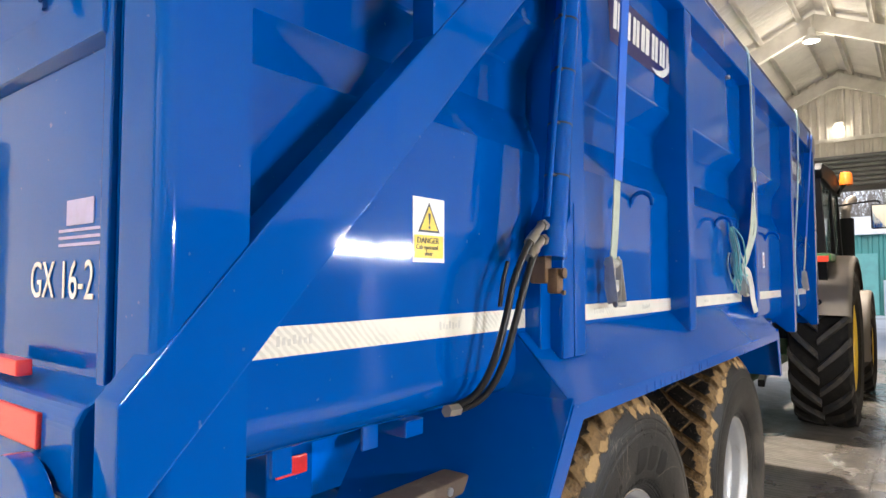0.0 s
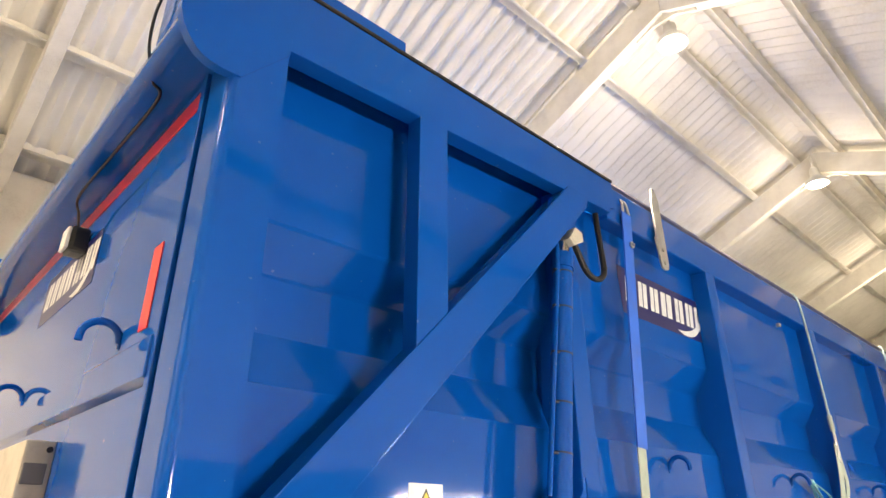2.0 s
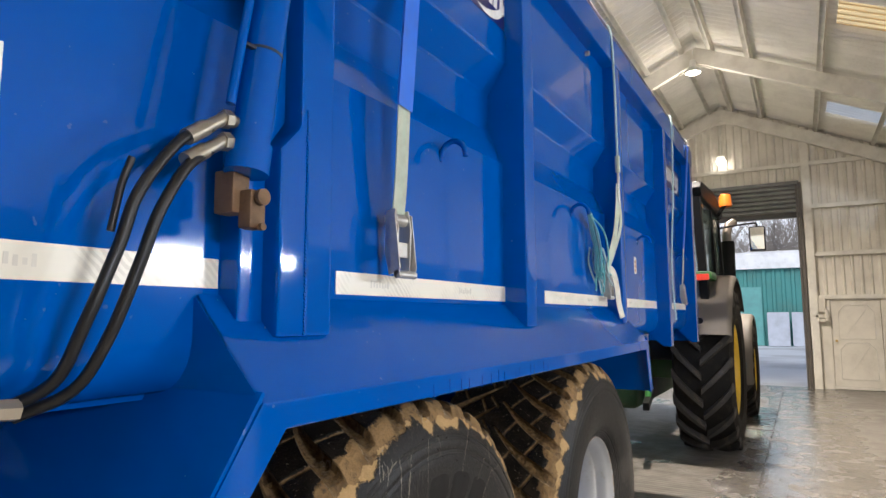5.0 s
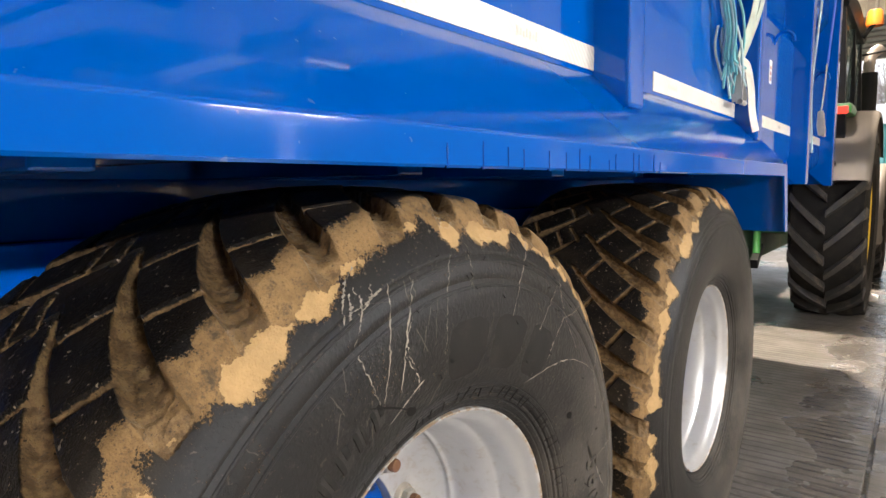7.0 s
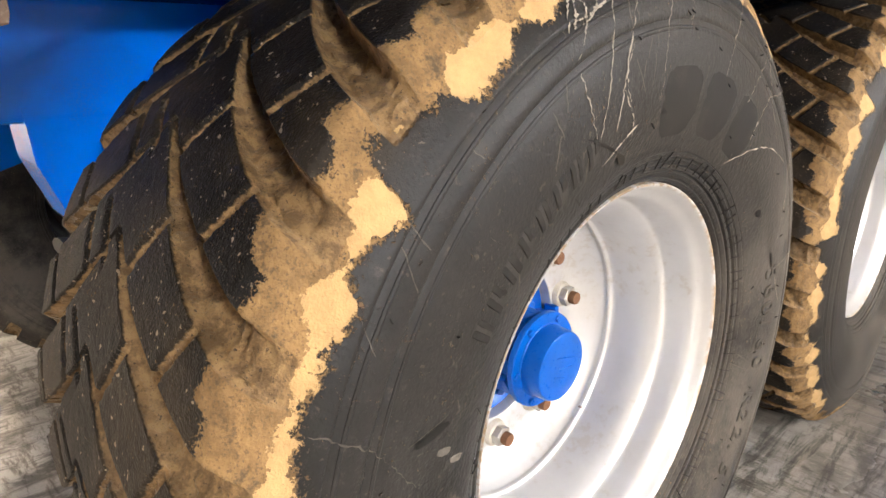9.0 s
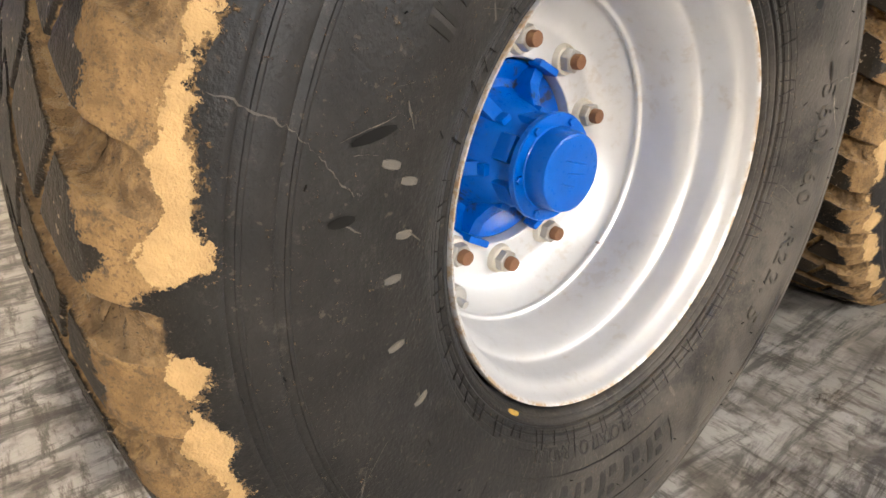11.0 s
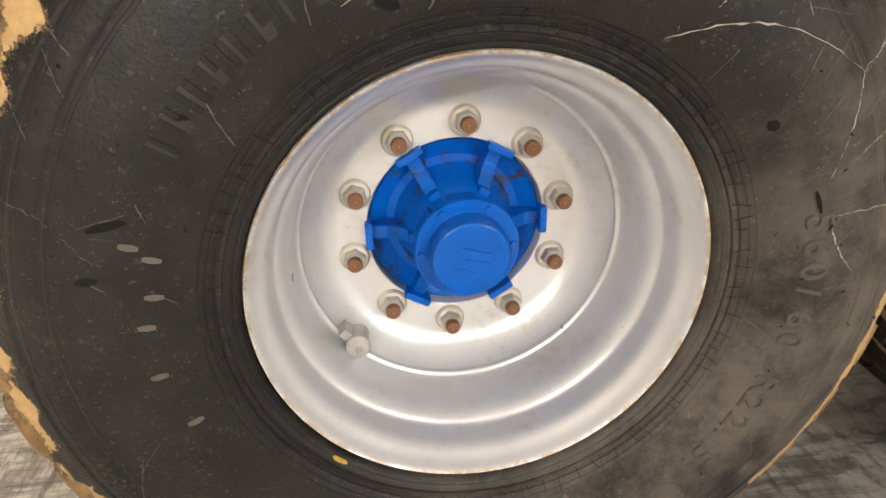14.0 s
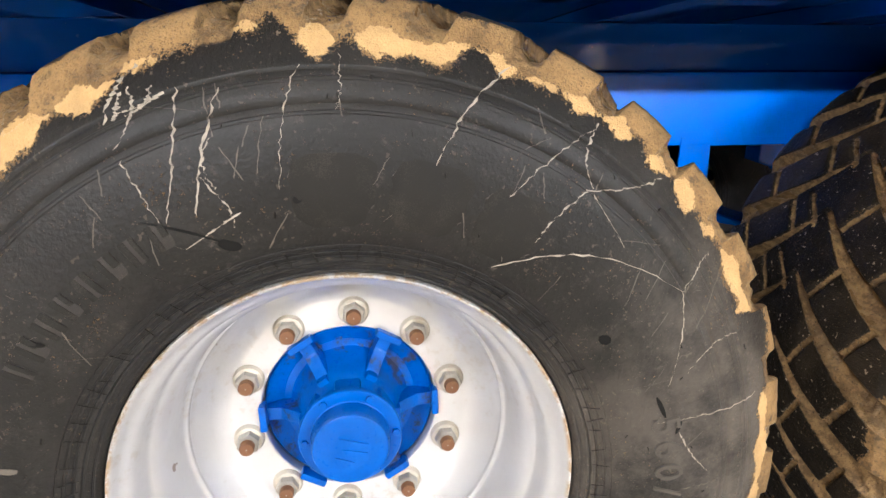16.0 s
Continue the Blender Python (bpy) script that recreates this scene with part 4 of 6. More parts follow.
    lathe(bm, prof, 128)
    return bm


def hub_bm():
    bm = bmesh.new()
    prof = [(0.1385, -0.026), (0.1375, -0.004), (0.134, -0.001), (0.126, -0.008), (0.108, -0.016), (0.096, -0.014), (0.086, 0.004), (0.079, 0.030), (0.072, 0.050), (0.064, 0.062), (0.0610, 0.092), (0.074, 0.094), (0.0770, 0.097),
            (0.0770, 0.105), (0.0755, 0.107), (0.0600, 0.1065), (0.0580, 0.108), (0.0565, 0.134), (0.0545, 0.1395), (0.050, 0.142), (0.030, 0.143), (0.0285, 0.1425), (0.001, 0.1425)]
    lathe(bm, prof, 72)
    return bm


def rib_bm(i):
    """One radial web on the hub's flange, with the tab that centres the rim."""
    bm = bmesh.new()
    turn = Matrix.Rotation(math.tau * i / 6 + 0.03, 4, "X")
    box(bm, -0.014, 0.062, -0.009, 0.052, 0.080, 0.009, 0.003, turn)
    slabs = [(0.076, -0.018), (0.136, -0.018), (0.136, 0.012), (0.110, 0.014), (0.090, 0.028), (0.076, 0.040)]
    lo = [bm.verts.new(turn @ Vector((x, r, -0.011))) for r, x in slabs]
    hi = [bm.verts.new(turn @ Vector((x, r, 0.011))) for r, x in slabs]
    faces = [bm.faces.new(lo), bm.faces.new(hi[::-1])] + [bm.faces.new((lo[k], hi[k], hi[(k + 1) % 6], lo[(k + 1) % 6])) for k in range(6)]
    bmesh.ops.recalc_face_normals(bm, faces=faces)
    bmesh.ops.bevel(bm, geom=list({e for f in faces for e in f.edges}), offset=0.003, segments=2, affect="EDGES", profile=0.6)
    box(bm, 0.004, 0.132, -0.022, 0.030, 0.1435, 0.022, 0.003, turn)
    return bm


def boss_bm(i):
    """A square boss on the hub's barrel."""
    bm = bmesh.new()
    turn = Matrix.Rotation(math.tau * i / 6 + 0.55, 4, "X")
    box(bm, 0.052, 0.05, -0.020, 0.085, 0.070, 0.020, 0.005, turn)
    return bm


def wheel(at, flip, with_detail):
    """One wheel of the trailer: rim with tyre, hub, nuts and valve."""
    rim = part("wheel", rim_bm(), SILVER_RIM, trailer, "silver-painted steel wheel with a rusty flange edge", 48)
    rim.matrix_parent_inverse = Matrix.Translation((MID, 3.4, 0)).inverted()
    rim.matrix_basis = pose(at[0], at[1], at[2] + 0.002, 0, 0, 180 if flip else 0)
    tyre = new("tyre", TYRE_MESH if with_detail else PLAIN_TYRE_MESH)
    tyre.location = (0, 0, -0.002)
    tyre.parent = rim
    tagged(tyre, "wide black flotation tyre caked with tan mud")
    part("hub", hub_bm(), BLUE_HUB, rim, "blue-painted axle hub with a round cap", 30)
    for i in range(6):
        part("hub_web", rib_bm(i), BLUE_HUB, rim, smooth=30)
        part("hub_boss", boss_bm(i), BLUE_HUB, rim, smooth=30)
    first = None
    for i in range(10):
        a = math.tau * i / 10 + radians(14)
        if first is None:
            first = part("wheel_nut", nut_mesh(), (NUT_STEEL, WASHER, RUST), rim, "steel wheel nut on a rusty stud", 30)
            ob = first
        else:
            ob = new("wheel_nut", first.data)
            ob.parent = rim
            tagged(ob, "steel wheel nut on a rusty stud")
        ob.matrix_basis = pose(DISC, 0.1675 * math.cos(a), 0.1675 * math.sin(a), 40 * i, 0, 0)
    for i in range(6):
        bm = bmesh.new()
        a = math.tau * i / 6 + 0.06
        hexagon(bm, (0.107, 0.068 * math.cos(a), 0.068 * math.sin(a)), 0.006, 0.004)
        part("cap_screw", bm, BLUE_HUB, rim)
    for p, q in (((-0.016, 0.020), (0.026, 0.008)), ((-0.012, 0.002), (0.024, -0.006)), ((-0.022, -0.010), (0.004, -0.020))):
        bm = bmesh.new()
        tube(bm, [(0.1425, *p), (0.1425, *q)], 0.0014, 6, straight=True)
        part("cap_mark", bm, BLUE_HUB, rim)
    return rim


def rim_material():
    n = Nodes("silver_rim_paint")
    co = n.coords("Object")
    x = n.node("ShaderNodeSeparateXYZ")
    n.put(x.inputs[0], co)
    r = n.math("SQRT", n.math("ADD", n.math("POWER", x.outputs[1], 2.0), n.math("POWER", x.outputs[2], 2.0)))
    big, fine = n.noise(6, 5, 0.65, co), n.noise(60, 4, 0.6, co)
    c = n.mix(n.step(big, 0.35, 0.7), (0.58, 0.58, 0.575, 1), (0.52, 0.52, 0.515, 1))
    c = n.mix(n.math("MULTIPLY", n.step(n.math("MULTIPLY", big, fine), 0.29, 0.4), 0.3), c, (0.38, 0.31, 0.22, 1))
    edge = n.math("MULTIPLY", n.step(r, 0.2885, 0.2927), n.step(n.noise(34, 6, 0.75, co), 0.42, 0.58))
    c = n.mix(n.math("MULTIPLY", edge, 0.85), c, (0.38, 0.25, 0.12, 1))
    chips = n.step(n.noise(34, 2, 0.5, co), 0.755, 0.77)
    c = n.mix(n.math("MULTIPLY", chips, 0.8), c, (0.16, 0.09, 0.05, 1))
    n.bump(n.math("ADD", fine, n.math("MULTIPLY", edge, 1.0)), 0.05, 0.004)
    return n.set(color=c, rough=n.math("ADD", n.step(fine, 0.3, 0.7, 0.33, 0.43), n.math("MULTIPLY", edge, 0.3)), metal=0.5, coat=0.15, coat_rough=0.2)


def hub_material():
    n = Nodes("blue_hub_paint")
    co = n.coords("Object")
    big, fine = n.noise(22, 6, 0.7, co), n.noise(120, 4, 0.65, co)
    c = n.mix(n.step(big, 0.35, 0.7), (0.0, 0.082, 0.40, 1), (0.0, 0.064, 0.32, 1))
    x = n.node("ShaderNodeSeparateXYZ")
    n.put(x.inputs[0], co)
    r = n.math("SQRT", n.math("ADD", n.math("POWER", x.outputs[1], 2.0), n.math("POWER", x.outputs[2], 2.0)))
    ring = n.math("MULTIPLY", n.step(r, 0.075, 0.090), n.step(r, 0.140, 0.128))
    grime = n.math("MULTIPLY", ring, n.step(n.math("ADD", big, n.math("MULTIPLY", fine, 0.2)), 0.63, 0.72))
    c = n.mix(n.math("MULTIPLY", grime, 0.85), c, (0.035, 0.028, 0.02, 1))
    c = n.mix(n.math("MULTIPLY", n.step(fine, 0.66, 0.72), 0.4), c, (0.08, 0.07, 0.055, 1))
    n.bump(n.math("ADD", fine, grime), 0.08, 0.003)
    return n.set(color=c, rough=n.math("ADD", n.step(fine, 0.3, 0.7, 0.26, 0.38), n.math("MULTIPLY", grime, 0.4)), spec=0.2)


SILVER_RIM = rim_material()
BLUE_HUB = hub_material()
for y in (2.072, 3.44):
    wheel((TYRE_X, y, AXLE_Z), False, True)
    wheel((2 * MID - TYRE_X, y, AXLE_Z), True, False)

# ---- fittings on the trailer ----
def flat_text(words, height, at, right, up, material, name, parent, label, squeeze=1.0, lift=0.001, origin=None, grow=0.0):
    """Words as a thin mesh: at is the lower left corner, right and up span the surface."""
    cu = bpy.data.curves.new("words", "FONT")
    cu.body, cu.size, cu.extrude = words, height / 0.7, 0.0005
    cu.offset = grow
    tmp = new("words", cu)
    me = bpy.data.meshes.new_from_object(tmp.evaluated_get(bpy.context.evaluated_depsgraph_get()))
    bpy.data.objects.remove(tmp)
    right, up = Vector(right).normalized(), Vector(up).normalized()
    out = right.cross(up)
    m = Matrix((right * squeeze, up, out)).transposed().to_4x4()
    m.translation = Vector(at) + out * lift
    me.transform(m)
    me.materials.clear()
    me.materials.append(material)
    ob = new(name, me)
    ob.parent = parent
    if parent is not None and origin is not None:
        ob.matrix_parent_inverse = Matrix.Translation(origin).inverted()
    if label:
        tagged(ob, label)
    return ob


G0 = (MID, REAR, 0)
WHITE = paint("white_decal", (0.78, 0.77, 0.74, 1), 0.4, 0.1, 0.1, scale=30)
NAVY = paint("navy_decal", (0.012, 0.014, 0.11, 1), 0.3, 0.2, 0.05, scale=10)
YELLOW = paint("yellow_decal", (0.85, 0.60, 0.02, 1), 0.4, 0.1, 0.08, scale=30)
INK = paint("black_decal", (0.012, 0.012, 0.012, 1), 0.4, 0, 0.05, scale=30)
RED = paint("red_reflective", (0.75, 0.03, 0.03, 1), 0.3, 0.3, 0.08, scale=30)
LILAC = paint("faded_decal", (0.42, 0.40, 0.66, 1), 0.4, 0.1, 0.1, scale=40)


def tape_material():
    n = Nodes("honeycomb_tape")
    co = n.coords("Object")
    w = n.node("ShaderNodeTexWave")
    w.wave_type, w.bands_direction = "BANDS", "DIAGONAL"
    w.inputs["Scale"].default_value, w.inputs["Distortion"].default_value = 38, 3
    n.put(w.inputs["Vector"], co)
    soft = n.noise(9, 3, 0.5, co)
    c = n.mix(n.math("MULTIPLY", n.step(w.outputs["Fac"], 0.35, 0.6), n.step(soft, 0.42, 0.6)), (0.72, 0.68, 0.58, 1), (0.60, 0.56, 0.47, 1))
    return n.set(color=c, rough=0.32, coat=0.15, coat_rough=0.1)


TAPE = tape_material()
for y0, y1 in ((0.60, 1.497), (1.80, 2.693), (3.02, 3.918), (4.22, 5.10), (5.44, 6.28)):
    bm = bmesh.new()
    box(bm, SKIN_LOW - 0.001, y0, 1.456, SKIN_LOW + 0.0022, y1, 1.505, 0.0006)
    strip = tpart("reflective_tape", bm, TAPE, label="white reflective marking tape")
    y = y0 + 0.12
    while y < y1 - 0.15:
        for k in range(7):
            bm = bmesh.new()
            box(bm, SKIN_LOW + 0.0021, y + 0.011 * k, 1.473 + 0.002 * (k % 2), SKIN_LOW + 0.0027, y + 0.011 * k + 0.006, 1.49 - 0.003 * (k % 3))
            if k == 0:
                mark = bm
            else:
                tmp = bpy.data.meshes.new("tmp")
                bm.to_mesh(tmp)
                bm.free()
                mark.from_mesh(tmp)
                bpy.data.meshes.remove(tmp)
        tpart("tape_marking", mark, paint("grey_print", (0.63, 0.595, 0.52, 1), 0.4) if "grey_print" not in bpy.data.materials else bpy.data.materials["grey_print"])
        y += 0.42

# warning sign
sign = base("warning_sign", "white and yellow danger sticker with a warning triangle", "sign", (SKIN_LOW, 1.105, 1.616))


def spart(name, bm, mat):
    ob = part(name, bm, mat, sign)
    ob.matrix_parent_inverse = Matrix.Translation((SKIN_LOW, 1.105, 1.616)).inverted()
    return ob


bm = bmesh.new()
box(bm, SKIN_LOW - 0.001, 1.053, 1.6155, SKIN_LOW + 0.0012, 1.157, 1.7505)
spart("backing", bm, WHITE)
bm = bmesh.new()
box(bm, SKIN_LOW, 1.0575, 1.6245, SKIN_LOW + 0.0017, 1.1525, 1.672)
spart("yellow_field", bm, YELLOW)
bm = bmesh.new()
slab(bm, [(1.069, 1.678), (1.141, 1.678), (1.105, 1.741)], SKIN_LOW, SKIN_LOW + 0.0017)
spart("triangle_border", bm, INK)
bm = bmesh.new()
slab(bm, [(1.0765, 1.6825), (1.1335, 1.6825), (1.105, 1.7325)], SKIN_LOW, SKIN_LOW + 0.0022)
spart("triangle_field", bm, YELLOW)
bm = bmesh.new()
slab(bm, [(1.1035, 1.694), (1.1065, 1.694), (1.109, 1.718), (1.101, 1.718)], SKIN_LOW, SKIN_LOW + 0.0027)
disc(bm, (SKIN_LOW, 1.105, 1.6885), (1, 0, 0), 0.0032, 0.0027, 14)
spart("exclamation_mark", bm, INK)
S0 = (SKIN_LOW, 1.105, 1.616)
for words, h, y, z, k in (("DANGER", 0.0125, 1.0655, 1.655, 1.0), ("Cab operated", 0.0095, 1.0625, 1.6425, 0.95), ("door", 0.0095, 1.09, 1.6295, 0.95)):
    flat_text(words, h, (SKIN_LOW, y, z), (0, 1, 0), (0, 0, 1), INK, "words", sign, "", k, 0.0022, S0)


def maker_plate(x_face, y0, z0, wide, high, right, name="maker_panel"):
    """A navy name panel whose white mark is drawn as plain slanted bars and a sweep."""
    right = Vector(right)
    out = right.cross(Vector((0, 0, 1)))
    o = Vector((x_face, y0, z0))
    panel = base(name, "navy maker's panel with a white slanted mark", "decal", o)
    def quad(bm, pts, lift):
        bm.faces.new([bm.verts.new(right * (p * wide) + Vector((0, 0, 1)) * (q * high) + out * lift) for p, q in pts])
    bm = bmesh.new()
    quad(bm, [(0.02, 0.0), (1.0, 0.0), (1.0, 1.0), (0.0, 1.0)], 0.0012)
    part("panel_field", bm, NAVY, panel)
    letters = [(0.06, 0.12), (0.20, 0.11), (0.33, 0.11), (0.455, 0.15), (0.625, 0.12), (0.76, 0.11), (0.88, 0.11)]
    for p, w in letters:
        for q0, q1, lo, hi in ((0.0, 0.36, 0.28, 0.84), (0.46, 0.84, 0.28, 0.84)):
            bm = bmesh.new()
            quad(bm, [(p + w * q0, lo), (p + w * q1, lo), (p + w * q1 + 0.02, hi), (p + w * q0 + 0.02, hi)], 0.0018)
            part("white_bar", bm, WHITE, panel)
    bm = bmesh.new()
    arc = [(0.62 + 0.38 * t, 0.10 + 0.62 * t ** 2.6) for t in (i / 10 for i in range(11))]
    back = [(0.70 + 0.29 * t, 0.04 + 0.60 * t ** 3.2 - 0.02) for t in (i / 10 for i in range(11))]
    for a, b, c, d in zip(arc, arc[1:], back, back[1:]):
        quad(bm, [c, d, b, a], 0.0022)
    part("white_sweep", bm, WHITE, panel)
    return panel


maker_plate(SKIN_UP, 2.03, 2.375, 0.66, 0.185, (0, 1, 0))
maker_plate(SKIN_UP, 5.45, 2.375, 0.66, 0.185, (0, 1, 0))
maker_plate(-1.845, 0.462, 2.25, 0.585, 0.165, (1, 0, 0))

# small load sticker
bm = bmesh.new()
box(bm, SKIN_LOW - 0.001, 4.50, 1.655, SKIN_LOW + 0.0012, 4.555, 1.755)
tagged(part("small_sticker", bm, WHITE), "small white sticker with a rusty brown print", "sticker")
bm = bmesh.new()
for z in (1.675, 1.70, 1.725):
    box(bm, SKIN_LOW + 0.001, 4.512, z - 0.009, SKIN_LOW + 0.0018, 4.543, z + 0.009)
part("print_bars", bm, paint("brown_print", (0.35, 0.16, 0.08, 1), 0.5), bpy.data.objects["small_sticker"])


# rope hooks
def hook(at, out):
    bm = bmesh.new()
    o = Vector(out)
    pts = [Vector(at) - o * 0.005]
    for i in range(9):
        a = math.pi * (i / 8)
        pts.append(Vector(at) + o * (0.040 - 0.038 * math.cos(a)) + Vector((0, 0, 0.040 * math.sin(a) - 0.006 * (i == 8))))
    tube(bm, pts[1:], 0.008, 10, steps=4)
    disc(bm, Vector(at) - o * 0.003 + Vector((0, 0, -0.012)), (0, 0, 1), 0.008, 0.02, 10)
    ob = tpart("rope_hook", bm, BLUE, label="bent blue rod hook", smooth=40)


for y in (2.24, 3.36, 4.60, 5.92):
    hook((SKIN_LOW, y, 1.845), (1, 0, 0))
for x in (-0.88, -1.75, -2.62):
    hook((x, 0.462, 2.005), (0, -1, 0))

CLAMP = paint("dark_clamp_steel", (0.004, 0.006, 0.02, 1), 0.55, 0, 0.05, scale=30)
# tailgate ram with pipe, clamps, pins
bm = bmesh.new()
a, b = Vector((-0.545, 1.462, 1.64)), Vector((-0.545, 1.573, 2.42))
tube(bm, [a, b], 0.031, 24, straight=True)
tube(bm, [a - (b - a) * 0.01, a + (b - a) * 0.05], 0.035, 24, straight=True)
tube(bm, [b - (b - a) * 0.05, b + (b - a) * 0.012], 0.035, 24, straight=True)
tpart("ram_barrel", bm, BLUE, label="round blue ram barrel", smooth=50)
bm = bmesh.new()
tube(bm, [b, b + (b - a) * 0.07], 0.019, 20, straight=True)
tpart("ram_rod", bm, paint("chromed_rod", (0.6, 0.6, 0.6, 1), 0.15, 0, 0.1, metal=1.0), smooth=50)
bm = bmesh.new()
tube(bm, [a + Vector((0.01, -0.045, 0.09)), b + Vector((0.01, -0.043, -0.03)), b + Vector((0.0, -0.05, 0.03)), b + Vector((-0.02, -0.09, 0.05))], 0.0075, 10, steps=6)
tpart("oil_pipe", bm, BLUE, smooth=50)
for t in (0.25, 0.42, 0.6, 0.78, 0.93):
    bm = bmesh.new()
    p = a + (b - a) * t
    tube(bm, [p - (b - a) * 0.003, p + (b - a) * 0.003], 0.0318, 24, straight=True)
    box(bm, p.x + 0.005, p.y - 0.055, p.z - 0.003, p.x + 0.015, p.y - 0.028, p.z + 0.003, 0.001)
    tpart("pipe_clamp", bm, CLAMP)
bm = bmesh.new()
box(bm, -0.56, 1.458, 1.545, -0.53, 1.492, 1.608, 0.008)
box(bm, -0.60, 1.445, 1.57, -0.555, 1.48, 1.64, 0.006)
disc(bm, (-0.526, 1.475, 1.595), (1, 0, 0), 0.013, 0.008, 18)
disc(bm, (-0.526, 1.475, 1.548), (1, 0, 0), 0.006, 0.008, 12)
tpart("pivot_pin", bm, paint("rusty_tan_pin", (0.17, 0.10, 0.05, 1), 0.6, 0, 0.9, (0.03, 0.018, 0.01, 1), 30, 0.3, 0.3), label="rusty pivot block with a pin", smooth=40)
bm = bmesh.new()
slab(bm, [(1.565, 2.475), (1.60, 2.525), (1.635, 2.515), (1.64, 2.485), (1.585, 2.455)], -0.55, -0.505, bevel=0.006)
tpart("rod_eye", bm, paint("pale_grease_steel", (0.62, 0.57, 0.46, 1), 0.45, 0, 0.4, metal=0.3), smooth=40)
bm = bmesh.new()
slab(bm, [(1.50, 2.47), (1.64, 2.55), (1.64, 2.64), (1.54, 2.56)], -0.60, -0.55)
tpart("arm_lug", bm)

# hoses
def hose(points, radius, name="hydraulic_hose", mat=BLACK):
    bm = bmesh.new()
    tube(bm, points, radius, 12)
    tpart(name, bm, mat, label="black rubber hydraulic hose" if mat is BLACK else "", smooth=60)


hose([(-0.55, 1.395, 1.69), (-0.545, 1.34, 1.655), (-0.548, 1.285, 1.575), (-0.555, 1.265, 1.50), (-0.57, 1.235, 1.40), (-0.61, 1.225, 1.33), (-0.66, 1.19, 1.295)], 0.0082)
hose([(-0.55, 1.395, 1.655), (-0.54, 1.35, 1.62), (-0.54, 1.31, 1.55), (-0.55, 1.292, 1.48), (-0.57, 1.268, 1.385), (-0.61, 1.25, 1.318), (-0.66, 1.205, 1.285)], 0.0082)
hose([(-0.56, 1.28, 1.62), (-0.565, 1.27, 1.58), (-0.57, 1.262, 1.52)], 0.005)
FITTING = paint("zinc_hose_fitting", (0.36, 0.32, 0.25, 1), 0.35, 0, 0.3, metal=0.7)
for dz in (0.0, -0.035):
    bm = bmesh.new()
    tube(bm, [(-0.55, 1.45, 1.708 + dz), (-0.55, 1.425, 1.712 + dz), (-0.55, 1.405, 1.70 + dz), (-0.55, 1.375, 1.68 + dz)], 0.0100, 12)
    tube(bm, [(-0.55, 1.43, 1.711 + dz), (-0.55, 1.417, 1.709 + dz)], 0.0145, 6, straight=True)
    tube(bm, [(-0.549, 1.385, 1.687 + dz), (-0.547, 1.352, 1.664 + dz)], 0.0125, 12, straight=True)
    tpart("hose_fitting", bm, FITTING, label="zinc-plated hose fitting", smooth=40)
hose([(-0.53, 1.62, 2.48), (-0.525, 1.665, 2.40), (-0.525, 1.72, 2.385), (-0.53, 1.775, 2.42), (-0.545, 1.80, 2.50), (-0.555, 1.805, 2.62), (-0.56, 1.81, 2.74)], 0.010)
bm = bmesh.new()
tube(bm, [(-0.64, 1.16, 1.30), (-0.64, 1.20, 1.297)], 0.014, 6, straight=True)
tpart("hose_coupling", bm, FITTING)

# work lamp arm and the flat lever at the top rail
bm = bmesh.new()
slab(bm, [(2.245, 2.57), (2.270, 2.577), (2.279, 2.60), (2.272, 2.88), (2.250, 2.93), (2.228, 2.925), (2.215, 2.86), (2.218, 2.60), (2.226, 2.577)], -0.552, -0.544, bevel=0.001)
for z in (2.60, 2.655):
    disc(bm, (-0.545, 2.248, z), (1, 0, 0), 0.0075, 0.006, 10)
lever = tagged(part("cover_lever", bm, STEEL), "galvanised flat steel lever bolted to the top rail", "lever")
bm = bmesh.new()
tube(bm, [(-0.548, 2.21, 2.70), (-0.54, 2.20, 2.64), (-0.548, 2.225, 2.615)], 0.005, 8)
part("lever_clip", bm, STEEL, lever)

# stretched straps
SLEEVE = paint("bright_blue_sleeve", (0.02, 0.13, 0.62, 1), 0.6, 0, 0.15, scale=12, bump=0.05)
WEB = paint("weathered_green_webbing", (0.42, 0.47, 0.38, 1), 0.85, 0, 0.5, (0.3, 0.24, 0.16, 1), 25, 0.3)
TEAL = paint("teal_twine", (0.13, 0.38, 0.40, 1), 0.8, 0, 0.4, (0.25, 0.25, 0.2, 1), 30, 0.3)
CORD = paint("pale_teal_cord", (0.42, 0.55, 0.54, 1), 0.8, 0, 0.3, (0.3, 0.26, 0.2, 1), 20, 0.3)


def ribbon(bm, points, wide, thick=0.003, across=(0, 1, 0)):
    """Flat webbing along a line."""
    ac = Vector(across)
    line = smooth_line(points, 6)
    rows = []
    for i, p in enumerate(line):
        al = (line[min(i + 1, len(line) - 1)] - line[max(i - 1, 0)]).normalized()
        w = (ac - al * ac.dot(al)).normalized()
        n = al.cross(w)
        rows.append([p + w * (wide / 2) + n * (thick / 2), p - w * (wide / 2) + n * (thick / 2), p - w * (wide / 2) - n * (thick / 2), p + w * (wide / 2) - n * (thick / 2)])
    sheet(bm, rows, 0, True)


